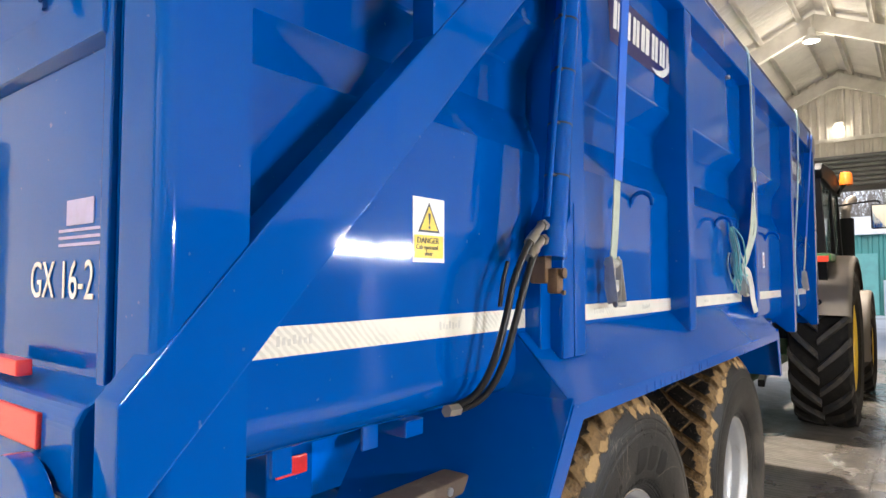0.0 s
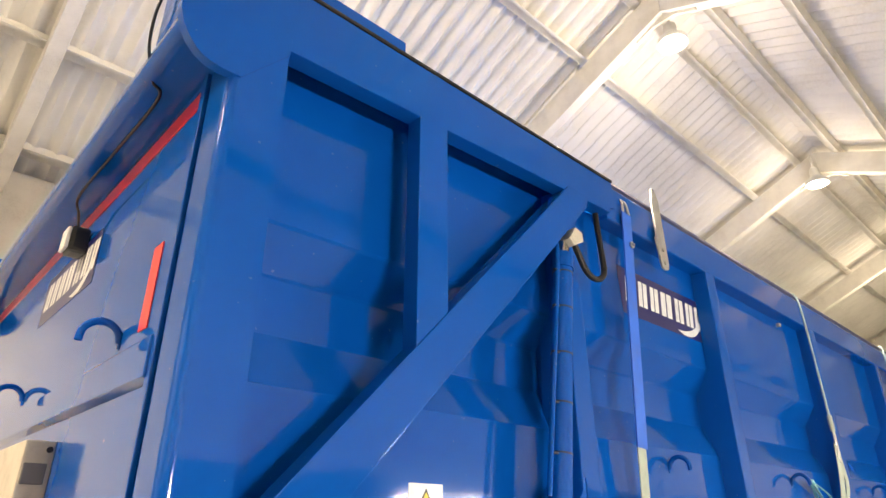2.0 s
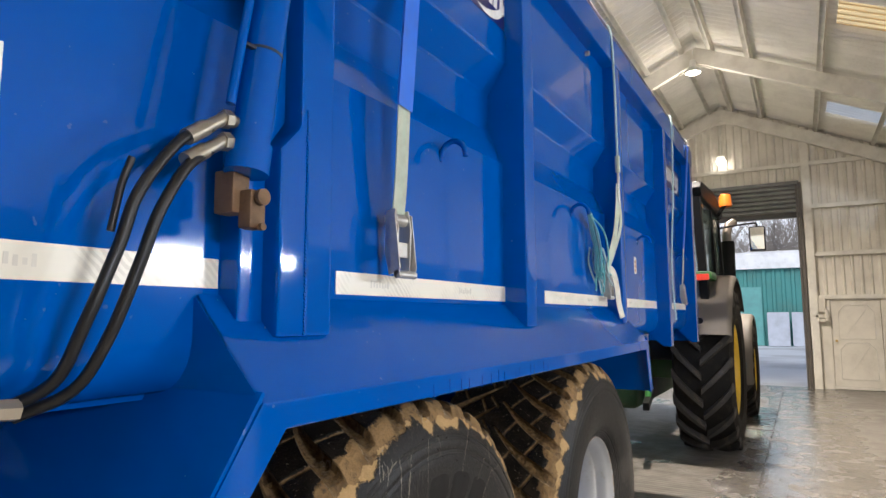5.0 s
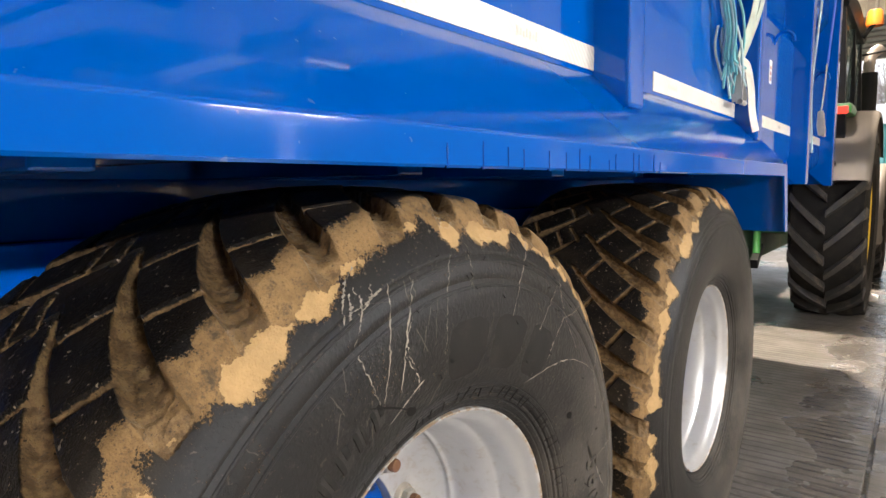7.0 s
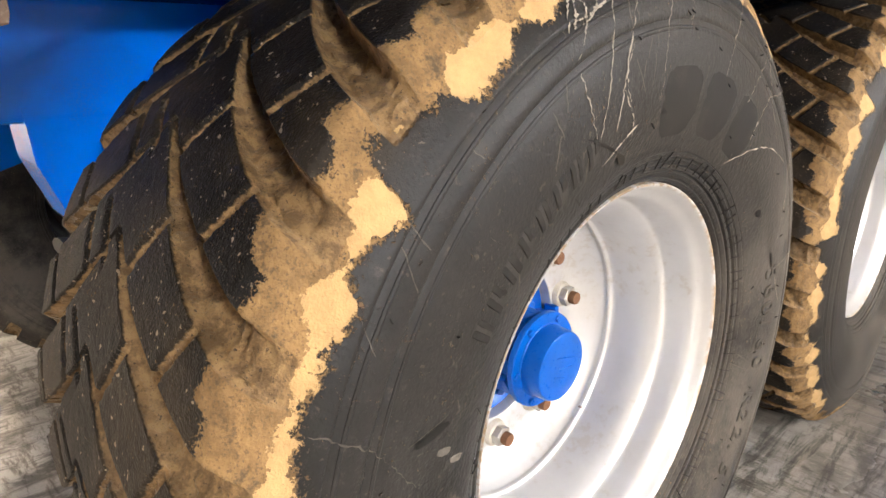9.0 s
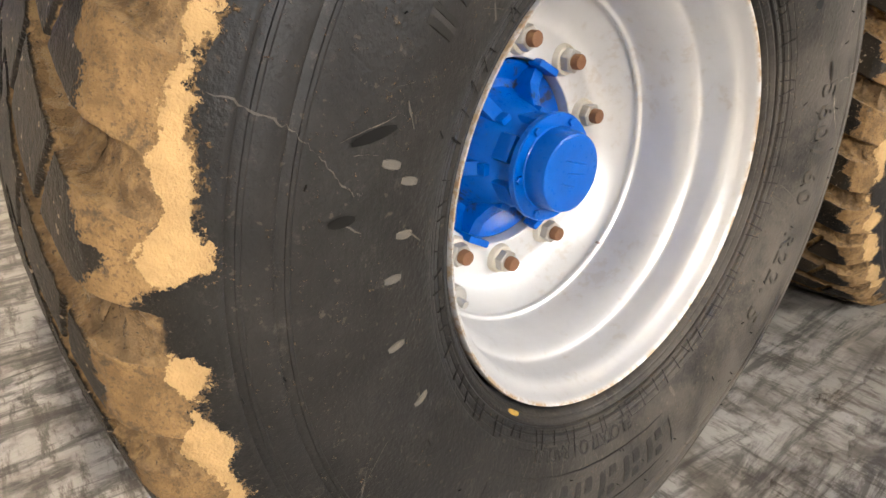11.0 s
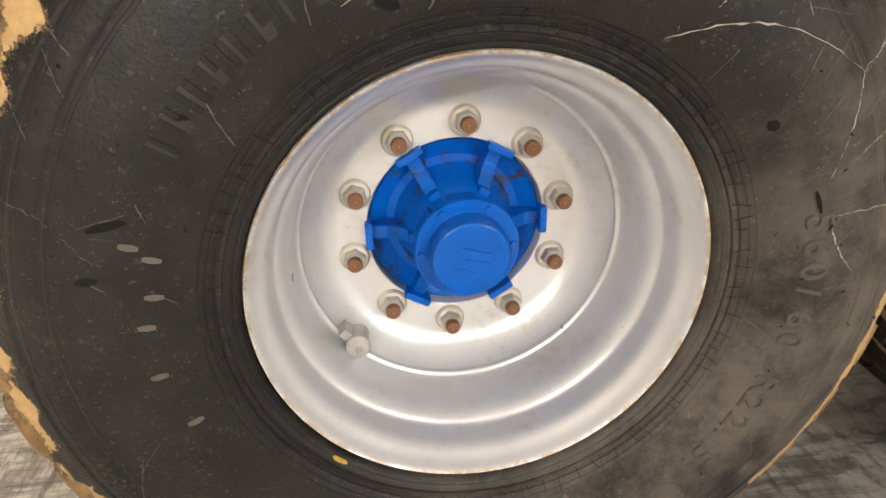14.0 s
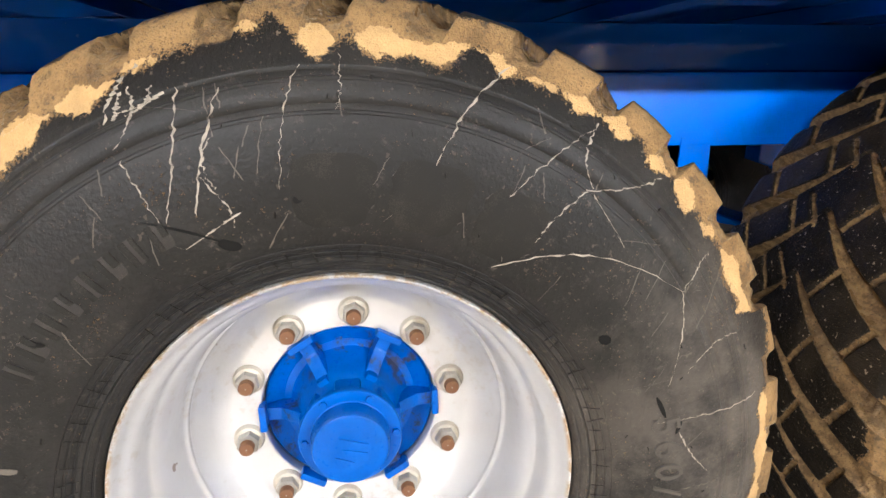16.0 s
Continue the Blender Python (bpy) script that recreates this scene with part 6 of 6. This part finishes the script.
# beacon, exhaust, mirror
bm = bmesh.new()
tube(bm, [(-0.62, TY + 0.62, 2.60), (-0.55, TY + 0.62, 2.70), (-0.53, TY + 0.62, 2.72)], 0.02, 10)
trpart("beacon_stem", bm, DARK, smooth=40)
bm = bmesh.new()
lathe(bm, [(0.07, 0.0), (0.075, 0.02), (0.07, 0.07), (0.064, 0.13), (0.05, 0.15), (0.001, 0.155)], 24)
bmesh.ops.transform(bm, matrix=Matrix.Translation((-0.53, TY + 0.62, 2.70)) @ pose(0, 0, 0, 0, -90, 0), verts=bm.verts)
trpart("beacon", bm, paint("orange_beacon", (0.9, 0.22, 0.02, 1), 0.25, 0.4), "orange warning beacon", 40)
bm = bmesh.new()
tube(bm, [(-0.60, TY + 1.35, 1.5), (-0.60, TY + 1.35, 2.36)], 0.085, 20, straight=True)
trpart("exhaust_sleeve", bm, DARK, smooth=40)
bm = bmesh.new()
tube(bm, [(-0.60, TY + 1.35, 2.34), (-0.60, TY + 1.35, 2.46), (-0.58, TY + 1.38, 2.56), (-0.52, TY + 1.45, 2.62)], 0.055, 16)
trpart("exhaust_stack", bm, paint("sooty_exhaust_steel", (0.22, 0.19, 0.16, 1), 0.5, 0, 0.4, metal=0.5), smooth=40)
bm = bmesh.new()
tube(bm, [(-0.84, TY + 0.98, 2.45), (-0.6, TY + 1.0, 2.50), (-0.30, TY + 1.0, 2.53), (-0.235, TY + 1.0, 2.52), (-0.23, TY + 1.0, 2.48)], 0.012, 8)
trpart("mirror_arm", bm, DARK, smooth=40)
bm = bmesh.new()
box(bm, -0.32, TY + 0.98, 2.19, -0.14, TY + 1.03, 2.49, 0.02)
mirror = trpart("mirror", bm, DARK, smooth=40)
bm = bmesh.new()
box(bm, -0.305, TY + 0.976, 2.205, -0.155, TY + 0.981, 2.475, 0.002)
n = Nodes("mirror_glass")
part("mirror_glass", bm, n.set(color=(0.8, 0.82, 0.8, 1), rough=0.03, metal=1.0), mirror).matrix_parent_inverse = Matrix.Identity(4)
bm = bmesh.new()
disc(bm, (-0.86, TY - 0.78, 2.68), (0, -1, 0), 0.05, 0.05, 16, bevel=0.01)
trpart("work_lamp", bm, WHITE, "small white work lamp", 40)

# ---- roller door, side door and the yard beyond ----
GUIDE = paint("worn_dark_steel", (0.12, 0.11, 0.10, 1), 0.6, 0, 0.6, (0.3, 0.24, 0.18, 1), 8, 0.1, 0.3)
SLAT = paint("galvanised_slat", (0.25, 0.255, 0.26, 1), 0.4, 0, 0.3, (0.1, 0.09, 0.075, 1), 5, 0.05, 0.3)
door = base("roller_door", "galvanised steel roller door, nearly fully raised", "roller door", (-1.6, GABLE - 0.06, 3.36), kind="structure")
D0 = (-1.6, GABLE - 0.06, 3.36)


def dpart(name, bm, mat, parent=door, origin=D0, smooth=None):
    ob = part(name, bm, mat, parent, "", smooth)
    ob.matrix_parent_inverse = Matrix.Translation(origin).inverted()
    return ob


for i in range(7):
    bm = bmesh.new()
    z = 3.45 + 0.092 * i
    prof = [(GABLE - 0.085, z), (GABLE - 0.125, z + 0.012), (GABLE - 0.137, z + 0.045), (GABLE - 0.125, z + 0.078), (GABLE - 0.085, z + 0.09)]
    slab(bm, prof, OPEN_L, 0.27)
    dpart("slat", bm, SLAT)
bm = bmesh.new()
box(bm, OPEN_L, GABLE - 0.14, 3.35, 0.25, GABLE - 0.06, 3.448, 0.006)
dpart("bottom_bar", bm, paint("dark_door_bar", (0.05, 0.048, 0.045, 1), 0.6))
for x in (OPEN_R, OPEN_L - 0.1):
    bm = bmesh.new()
    box(bm, x, GABLE - 0.15, 0, x + 0.04, GABLE + 0.1, 4.0, 0.004)
    box(bm, x + 0.045, GABLE - 0.145, 0, x + 0.10, GABLE - 0.05, 4.05, 0.004)
    dpart("guide_channel", bm, GUIDE)

wicket = base("door_1", "cream-painted panelled side door, closed", "door", (1.0, GABLE, 0.1), kind="structure")
W0 = (1.0, GABLE, 0.1)
bm = bmesh.new()
box(bm, 0.46, GABLE - 0.03, 0, 0.66, GABLE + 0.03, 1.76, 0.004)
box(bm, 1.47, GABLE - 0.03, 0, WALL_R, GABLE + 0.03, 1.76, 0.004)
tagged(part("wall_panel", bm, CREAM), "cream-painted boarded wall beside the side door", "wall", kind="structure")
bm = bmesh.new()
box(bm, 0.67, GABLE - 0.02, 0.06, 1.46, GABLE + 0.03, 1.70, 0.006)
dpart("door_leaf", bm, CREAM, wicket, W0)
for z0, z1 in ((0.2, 0.88), (0.96, 1.6)):
    bm = bmesh.new()
    x0, x1 = 0.78, 1.36
    tube(bm, [(x0, GABLE - 0.022, z0), (x0, GABLE - 0.022, z1 - 0.14), (x0 + 0.12, GABLE - 0.022, z1), (x1 - 0.12, GABLE - 0.022, z1), (x1, GABLE - 0.022, z1 - 0.14), (x1, GABLE - 0.022, z0), (x0, GABLE - 0.022, z0)], 0.009, 6, straight=True)
    tube(bm, [(x1 - 0.1, GABLE - 0.022, z1 - 0.05), (x0 + 0.16, GABLE - 0.022, z0 + 0.12)], 0.007, 6, straight=True)
    dpart("moulding", bm, BEAM, wicket, W0)
bm = bmesh.new()
for z0, x0, x1, h in ((1.70, 0.66, 1.47, 0.05), (0.01, 0.66, 1.47, 0.05)):
    box(bm, x0, GABLE - 0.035, z0, x1, GABLE + 0.03, z0 + h, 0.004)
dpart("door_frame", bm, BEAM, wicket, W0)
bm = bmesh.new()
disc(bm, (0.73, GABLE - 0.02, 0.92), (0, -1, 0), 0.022, 0.05, 14)
dpart("door_knob", bm, paint("brass_knob", (0.55, 0.38, 0.1, 1), 0.35, metal=0.8), wicket, W0)
latch = base("door_latch", "cream-painted steel latch box beside the roller door", "latch", (0.50, GABLE - 0.05, 1.3))
for (x0, z0, x1, z1, d), name in (((0.44, 1.47, 0.58, 1.76, 0.10), "latch_box"), ((0.40, 1.36, 0.64, 1.42, 0.14), "latch_bar"), ((0.42, 1.28, 0.60, 1.34, 0.12), "latch_bar"), ((0.56, 1.30, 0.62, 1.52, 0.16), "latch_handle")):
    bm = bmesh.new()
    box(bm, x0, GABLE - d, z0, x1, GABLE - 0.02, z1, 0.006)
    dpart(name, bm, CREAM, latch, (0.50, GABLE - 0.05, 1.3))

# bulkhead lamp high on the gable, on its conduit
lamp = base("gable_lamp", "small round lamp on a conduit high on the gable, switched on", "wall lamp", (-1.12, GABLE - 0.1, 4.5))
L0 = (-1.12, GABLE - 0.1, 4.5)
bm = bmesh.new()
box(bm, -1.2, GABLE - 0.12, 4.66, -1.04, GABLE - 0.03, 4.78, 0.01)
tube(bm, [(-1.12, GABLE - 0.05, 4.78), (-1.12, GABLE - 0.05, 5.4)], 0.02, 8, straight=True)
dpart("conduit", bm, BEAM, lamp, L0)
bm = bmesh.new()
lathe(bm, [(0.09, 0.0), (0.085, -0.05), (0.05, -0.085), (0.001, -0.09)], 24)
bmesh.ops.transform(bm, matrix=Matrix.Translation((-1.12, GABLE - 0.14, 4.66)) @ pose(0, 0, 0, 0, -90, 0), verts=bm.verts)
bmesh.ops.recalc_face_normals(bm, faces=bm.faces)
dpart("lamp_globe", bm, LAMP, lamp, L0)

# green building across the yard
BY = 34.0
hall = base("farm_building", "teal ribbed steel building with a white fascia", "building", (-4, BY, 0))
H0 = (-4, BY, 0)
bm = bmesh.new()
xs = []
x = -26.0
while x < 16:
    xs += [(x, 0), (x + 0.18, 0), (x + 0.22, 0.05), (x + 0.34, 0.05), (x + 0.38, 0)]
    x += 0.4
sheet(bm, [[(a, BY - o, -0.02) for a, o in xs], [(a, BY - o, 3.6) for a, o in xs]])
dpart("cladding", bm, paint("teal_cladding", (0.06, 0.24, 0.235, 1), 0.5, 0, 0.2, scale=1.0), hall, H0)
bm = bmesh.new()
box(bm, -26.2, BY - 0.25, 3.6, 16.2, BY + 0.4, 4.32, 0.03)
dpart("fascia", bm, paint("snowy_white_fascia", (0.78, 0.80, 0.83, 1), 0.6), hall, H0)
bm = bmesh.new()
slab(bm, [(BY - 0.2, 4.32), (BY + 12, 4.9), (BY + 12, 5.0), (BY - 0.2, 4.42)], -26.2, 16.2)
dpart("roof", bm, paint("pale_roof", (0.72, 0.74, 0.77, 1), 0.7), hall, H0)
bm = bmesh.new()
box(bm, -3.2, BY - 0.09, 0, -1.45, BY - 0.01, 2.75, 0.01)
dpart("sheeted_door", bm, paint("pale_teal_door", (0.13, 0.36, 0.36, 1), 0.5), hall, H0)
for x in (-1.25, -0.25):
    bm = bmesh.new()
    box(bm, x, BY - 0.6, 0, x + 0.9, BY - 0.5, 1.55, 0.02)
    ob = tagged(part("pale_board", bm, paint("pale_blue_grey_board", (0.46, 0.50, 0.58, 1), 0.5)), "pale blue-grey board leaning by the building", "board", "leaning boards")

# bare trees behind the building
BARK = paint("grey_bark", (0.30, 0.275, 0.255, 1), 0.9, 0, 0.3, scale=3, bump=0.3)


def bare_tree(x, y, high, seed):
    rng = random.Random(seed)
    tree = base("bare_tree", "leafless winter tree with fine grey twigs", "tree", (x, y, 0), "bare trees")
    trunk, crown = bmesh.new(), bmesh.new()

    def grow(bm, start, way, length, radius, level):
        bend = [start]
        p, d = start, way
        for _ in range(3):
            d = (d + Vector((rng.uniform(-0.18, 0.18), rng.uniform(-0.18, 0.18), rng.uniform(-0.02, 0.14)))).normalized()
            p = p + d * (length / 3)
            bend.append(p)
        tube(bm, bend, lambda t: radius * (1 - 0.55 * t), 7 if level < 2 else 4, steps=1, straight=True)
        if level >= 4:
            return
        for k in range(5 if level == 0 else 4 if level < 3 else 3):
            t = rng.uniform(0.35, 1.0)
            q = bend[min(3, int(t * 3))]
            side = Vector((rng.uniform(-1, 1), rng.uniform(-1, 1), rng.uniform(0.1, 0.9))).normalized()
            grow(crown, q, (d * 0.75 + side * 0.8).normalized(), length * rng.uniform(0.55, 0.85), radius * 0.52, level + 1)

    grow(trunk, Vector((0, 0, -0.1)), Vector((0, 0, 1)), high * 0.36, high * 0.011, 0)
    part("trunk", trunk, BARK, tree, smooth=60)
    part("crown", crown, BARK, tree)


for i, (x, y, h) in enumerate(((-0.5, 50, 13), (2.2, 53, 15), (-3.6, 52, 14), (4.8, 49, 12), (-6.5, 55, 15), (0.9, 47, 11), (-2.0, 48, 12), (3.4, 51, 13), (-5.0, 50, 12), (6.2, 56, 15), (-1.3, 52, 13), (1.6, 49, 12), (-2.9, 56, 14), (0.2, 54, 14))):
    bare_tree(x, y, h * 1.15, 11 + i)

# pale winter sky beyond the yard
bm = bmesh.new()
sheet(bm, [[(-160, 150, -1), (-160, 150, 90)], [(160, 150, -1), (160, 150, 90)]][::-1])
tagged(part("backdrop", bm, glow("pale_sky", (0.80, 0.88, 1.0, 1), 0.85)), "pale hazy winter sky beyond the trees", "sky", kind="structure")

# ---- marks on the near tyre's sidewall ----
near_tyre = bpy.data.objects["tyre"]
SLURRY = paint("dried_slurry", (0.29, 0.255, 0.205, 1), 0.85, 0, 0.9, (0.045, 0.04, 0.034, 1), 70, 0.2)
MUDSPOT = paint("thin_mud_spot", (0.085, 0.075, 0.06, 1), 0.85, 0, 0.5, scale=60, bump=0.2)
FAINT = paint("faint_slurry", (0.075, 0.066, 0.054, 1), 0.85, 0, 0.4, scale=60, bump=0.2)
TAR = paint("black_tar", (0.004, 0.004, 0.004, 1), 0.4, 0, 0.0, spec=0.15)
RAISED = paint("raised_rubber", (0.0125, 0.0115, 0.010, 1), 0.75, 0, 0.4, (0.05, 0.043, 0.035, 1), 24, 0.1, spec=0.2)
# paler copy of the raised rubber, for the tyre size letters
PALE_RAISED = paint("pale_raised_rubber", (0.072, 0.063, 0.052, 1), 0.75, 0, 0.5, (0.035, 0.031, 0.027, 1), 30, 0.2, spec=0.2)
LETTER = paint("moulded_letter_rubber", (0.022, 0.020, 0.0175, 1), 0.6, 0, 0.5, (0.065, 0.056, 0.045, 1), 40, 0.2, spec=0.25)
SCUFF = paint("scuffed_rubber_edge", (0.058, 0.051, 0.042, 1), 0.8, 0, 0.6, (0.03, 0.028, 0.025, 1), 30, 0.2)


def wall_x(r):
    """The outer sidewall's x at a radius."""
    return float(np.interp(r, [p for p, _ in SIDEWALL], [q for _, q in SIDEWALL]))


def on_wall(deg, r, lift=0.0):
    a = radians(deg)
    return Vector((wall_x(r) + lift, r * math.cos(a), r * math.sin(a)))


# streaks of dried slurry: angle and radius at both ends, width in mm
STREAKS = ((109.4, .565, 115.1, .523, 6), (111.3, .547, 115.2, .498, 4), (106.4, .532, 114.4, .412, 3.4), (102.2, .521, 110.5, .406, 4.4), (105, .476, 106.2, .426, 4.4), (107.8, .442, 106.1, .382, 3), (93.4, .532, 97.7, .411, 2.2),
           (69.7, .566, 75.7, .441, 4.2), (57.9, .546, 65, .421, 3.2), (58, .553, 54.5, .489, 4), (47, .554, 54.9, .483, 3.4), (54.9, .483, 57.2, .402, 3.6), (53.9, .484, 45.1, .462, 1.8), (60.6, .352, 33.4, .486, 2.8), (33.4, .486, 35.3, .54, 3),
           (33.4, .486, 20.2, .422, 2), (23.1, .53, 21.2, .451, 2.4), (12.7, .543, 13.9, .397, 2.4), (115.4, .486, 115.5, .409, 2.2), (104, .396, 114.3, .379, 3.4), (10.9, .425, 2.2, .463, 3), (-0.5, .429, 1.1, .537, 2.4), (88.9, .542, 89.5, .487, 2))
rng = random.Random(5)
for a0, r0, a1, r1, mm in STREAKS + ((112, .545, 114, .523, 7), (109, .54, 112.4, .522, 7), (108, .53, 113.5, .528, 5), (160, .545, 163, .47, 2), (163, .47, 166, .43, 1.8), (-24, .53, -14, .47, 2), (-38, .54, -30, .46, 2), (-50, .55, -44, .50, 2)):
    bm = bmesh.new()
    n = 26
    left, right = [], []
    wa, wr = rng.uniform(-1, 1), rng.uniform(-1, 1)
    for i in range(n + 1):
        t = i / n
        j = rng.uniform(-0.004, 0.004)
        a = a0 + (a1 - a0) * t + wa * 1.6 * math.sin(math.pi * t) + rng.uniform(-0.25, 0.25)
        r = r0 + (r1 - r0) * t + wr * 0.01 * math.sin(math.pi * t)
        w = mm / 1000 * rng.uniform(0.25, 1.0) * (0.5 + 0.5 * math.sin(math.pi * min(1, t * 1.2 + 0.1)))
        d = Vector((0, on_wall(a1, r1).y - on_wall(a0, r0).y, on_wall(a1, r1).z - on_wall(a0, r0).z)).normalized()
        c = on_wall(a, r, 0.0009)
        side = Vector((0, -d.z, d.y)) * w / 2
        side *= 0.12 if rng.random() < 0.24 else 1.0
        left.append(c - side)
        right.append(c + side)
    sheet(bm, [left, right])
    part("slurry_streak", bm, SLURRY if 0 < a0 < 120 else FAINT, near_tyre.parent)
for i in range(110):
    bm = bmesh.new()
    a, r = rng.uniform(20, 172) if i < 56 else rng.uniform(-160, 10), rng.uniform(0.37, 0.54)
    turn, drop = rng.uniform(-0.9, 0.9), rng.uniform(0.003, 0.008)
    line = [on_wall(a + turn * t + rng.uniform(-0.12, 0.12), r - drop * t, 0.0006) for t in range(rng.randint(4, 9))]
    side = Vector((0, rng.uniform(0.4, 1.0), rng.uniform(-0.4, 0.4))).normalized()
    wide = [rng.uniform(0.0003, 0.0011) for _ in line]
    sheet(bm, [[p - side * w for p, w in zip(line, wide)], [p + side * w for p, w in zip(line, wide)]])
    part("slurry_streak", bm, FAINT, near_tyre.parent)
for a0, r0, a1, r1, mm in ((117.5, .425, 109, .372, 3), (109.5, .372, 106.5, .358, 13), (35, .372, 33.4, .382, 13), (19, .405, 14.5, .41, 6), (13, .43, 10.8, .42, 5), (96.3, .395, 95, .400, 9), (161.6, .447, 158.9, .412, 9), (169.3, .456, 168.6, .434, 9), (142, .41, 141, .395, 6)):
    bm = bmesh.new()
    left, right = [], []
    for i in range(13):
        t = i / 12
        c = on_wall(a0 + (a1 - a0) * t, r0 + (r1 - r0) * t, 0.0014)
        d = (on_wall(a1, r1) - on_wall(a0, r0))
        d = Vector((0, d.y, d.z)).normalized()
        side = Vector((0, -d.z, d.y)) * (mm / 2000 * (math.sin(math.pi * (0.05 + 0.9 * t)) ** 0.6))
        left.append(c - side)
        right.append(c + side)
    sheet(bm, [left, right])
    part("tar_spot", bm, TAR, near_tyre.parent)


def wall_text(words, start, r, height, spread, face=RAISED):
    """Raised lettering round the sidewall, read with the feet to the axle."""
    for i, ch in enumerate(words):
        if ch == " ":
            continue
        deg = start - spread * i
        a = radians(deg)
        for grow, lift, mat in ((0.0011, 0.0008, SCUFF), (0.0, 0.0018, face)):
            ob = flat_text(ch, height, (0, 0, 0), (0, math.sin(a), -math.cos(a)), (0, math.cos(a), math.sin(a)), mat, "raised_letter" if grow == 0 else "letter_edge", near_tyre.parent, "", 1.0, 0.0, None, grow)
            at = on_wall(deg, r)
            for v in ob.data.vertices:
                y, z = at.y + v.co.y, at.z + v.co.z
                v.co = (wall_x(math.hypot(y, z)) + lift + v.co.x, y, z)


wall_text("560/60 R22.5", 14.6, 0.393, 0.035, 4.85, PALE_RAISED)


def raised_patch(deg0, deg1, r0, r1, lift, mat=RAISED, cut=0.25):
    """A raised plain patch with clipped corners on the sidewall."""
    bm = bmesh.new()
    rows = []
    for i in range(9):
        t = i / 8
        k = cut * (r1 - r0) * (1 if i in (0, 8) else 0.35 if i in (1, 7) else 0)
        rows.append([on_wall(deg0 + (deg1 - deg0) * t, r, lift if j not in (0, 4) and i not in (0, 8) else -0.0005) for j, r in enumerate(np.linspace(r0 + k, r1 - k, 5))])
    sheet(bm, rows)
    bmesh.ops.recalc_face_normals(bm, faces=bm.faces)
    part("raised_patch", bm, mat, near_tyre.parent, smooth=25)


for d0, d1 in ((97.0, 83.6), (82.2, 69.2), (67.8, 56.2)):
    raised_patch(d0 + 0.25, d1 - 0.25, 0.3555, 0.4535, 0.0008, SCUFF, 0.2)
    raised_patch(d0, d1, 0.357, 0.452, 0.0018, RAISED, 0.2)
for k in range(8):
    deg = 148.4 - 4.35 * k
    raised_patch(deg + 0.15, deg - 2.75 - (k % 3) * 0.3, 0.3835, 0.4215, 0.0007, LETTER, 0.1)
    raised_patch(deg, deg - 1.2, 0.385, 0.420, 0.0015, RAISED, 0.06)
    raised_patch(deg - 1.7, deg - 2.6 - (k % 3) * 0.3, 0.385 + 0.012 * (k % 2), 0.420, 0.0015, RAISED, 0.06)
# a framed panel with raised blocks, and the words above it
for d0, d1, r0, r1 in ((-135.5, -74.6, 0.3712, 0.3730), (-135.5, -74.6, 0.4500, 0.4518), (-135.7, -135.3, 0.3712, 0.4518), (-74.8, -74.4, 0.3712, 0.4518)):
    raised_patch(d0, d1, r0, r1, 0.0015, LETTER, 0.0)
for k in range(7):
    d = -130.5 + 7.9 * k
    for d0, d1, r0, r1 in ((d, d + 2.1, 0.386, 0.439), (d + 2.9, d + 5.6, 0.386, 0.408 + 0.006 * (k % 2)), (d + 2.9, d + 5.2, 0.418, 0.439)):
        raised_patch(d0 - 0.2, d1 + 0.2, r0 - 0.0012, r1 + 0.0012, 0.0006, SCUFF, 0.12)
        raised_patch(d0, d1, r0, r1, 0.0018, LETTER, 0.12)
wall_text("FLOTATION RADIAL", -86.4, 0.3355, 0.018, 2.3, LETTER)
# knurls and vent spews round the bead
bm = bmesh.new()
for i in range(88):
    deg = i * 360 / 88 + rng.uniform(-1.5, 1.5)
    p, q = on_wall(deg, 0.318, 0.0014), on_wall(deg + rng.uniform(-1, 1), 0.334 + rng.uniform(-0.004, 0.006), 0.0014)
    tube(bm, [p, q], 0.0008, 4, straight=True)
for i in range(70):
    deg, r = rng.uniform(0, 360), rng.uniform(0.35, 0.54)
    p = on_wall(deg, r, 0)
    tube(bm, [p, p + Vector((0.004, 0, rng.uniform(-0.006, 0.006)))], 0.0008, 4, straight=True)
tagged(part("vent_spew", bm, RAISED, near_tyre.parent), kind="stuff")
for deg, r in ((162.9, .407), (171.3, .381), (176.8, .391), (-173.7, .392), (-162.7, .38), (164.6, .384), (-70.6, .356)):
    raised_patch(deg - 0.65, deg + 0.65, r - 0.012, r + 0.012, 0.0007, MUDSPOT, 0.45)
raised_patch(-133.5, -128.5, 0.3035, 0.3105, 0.0006, paint("ochre_smear", (0.40, 0.24, 0.03, 1), 0.7, 0, 0.6, (0.05, 0.045, 0.035, 1), 120, 0.1), 0.4)
# the marks lie on the tyre, whose squashed shape sits a little below the rim's centre
for ob in near_tyre.parent.children:
    if ob.name.split(".")[0] in ("slurry_streak", "tar_spot", "raised_letter", "letter_edge", "raised_patch", "vent_spew"):
        ob.location.z = -0.002
# valve guard clamped to the rim
rim = near_tyre.parent
bm = bmesh.new()
a = radians(-137)
turn = Matrix.Rotation(a, 4, "X")
disc(bm, (0.06, 0.228, 0), (1, 0, 0), 0.019, 0.04, 20, bevel=0.003)
box(bm, 0.06, 0.221, -0.034, 0.092, 0.235, -0.018, 0.002)
tube(bm, [(0.09, 0.228, 0), (0.114, 0.228, 0.004)], 0.006, 8, straight=True)
bmesh.ops.transform(bm, matrix=turn, verts=bm.verts)
part("valve_guard", bm, STEEL, rim, "small silver valve guard", 35)
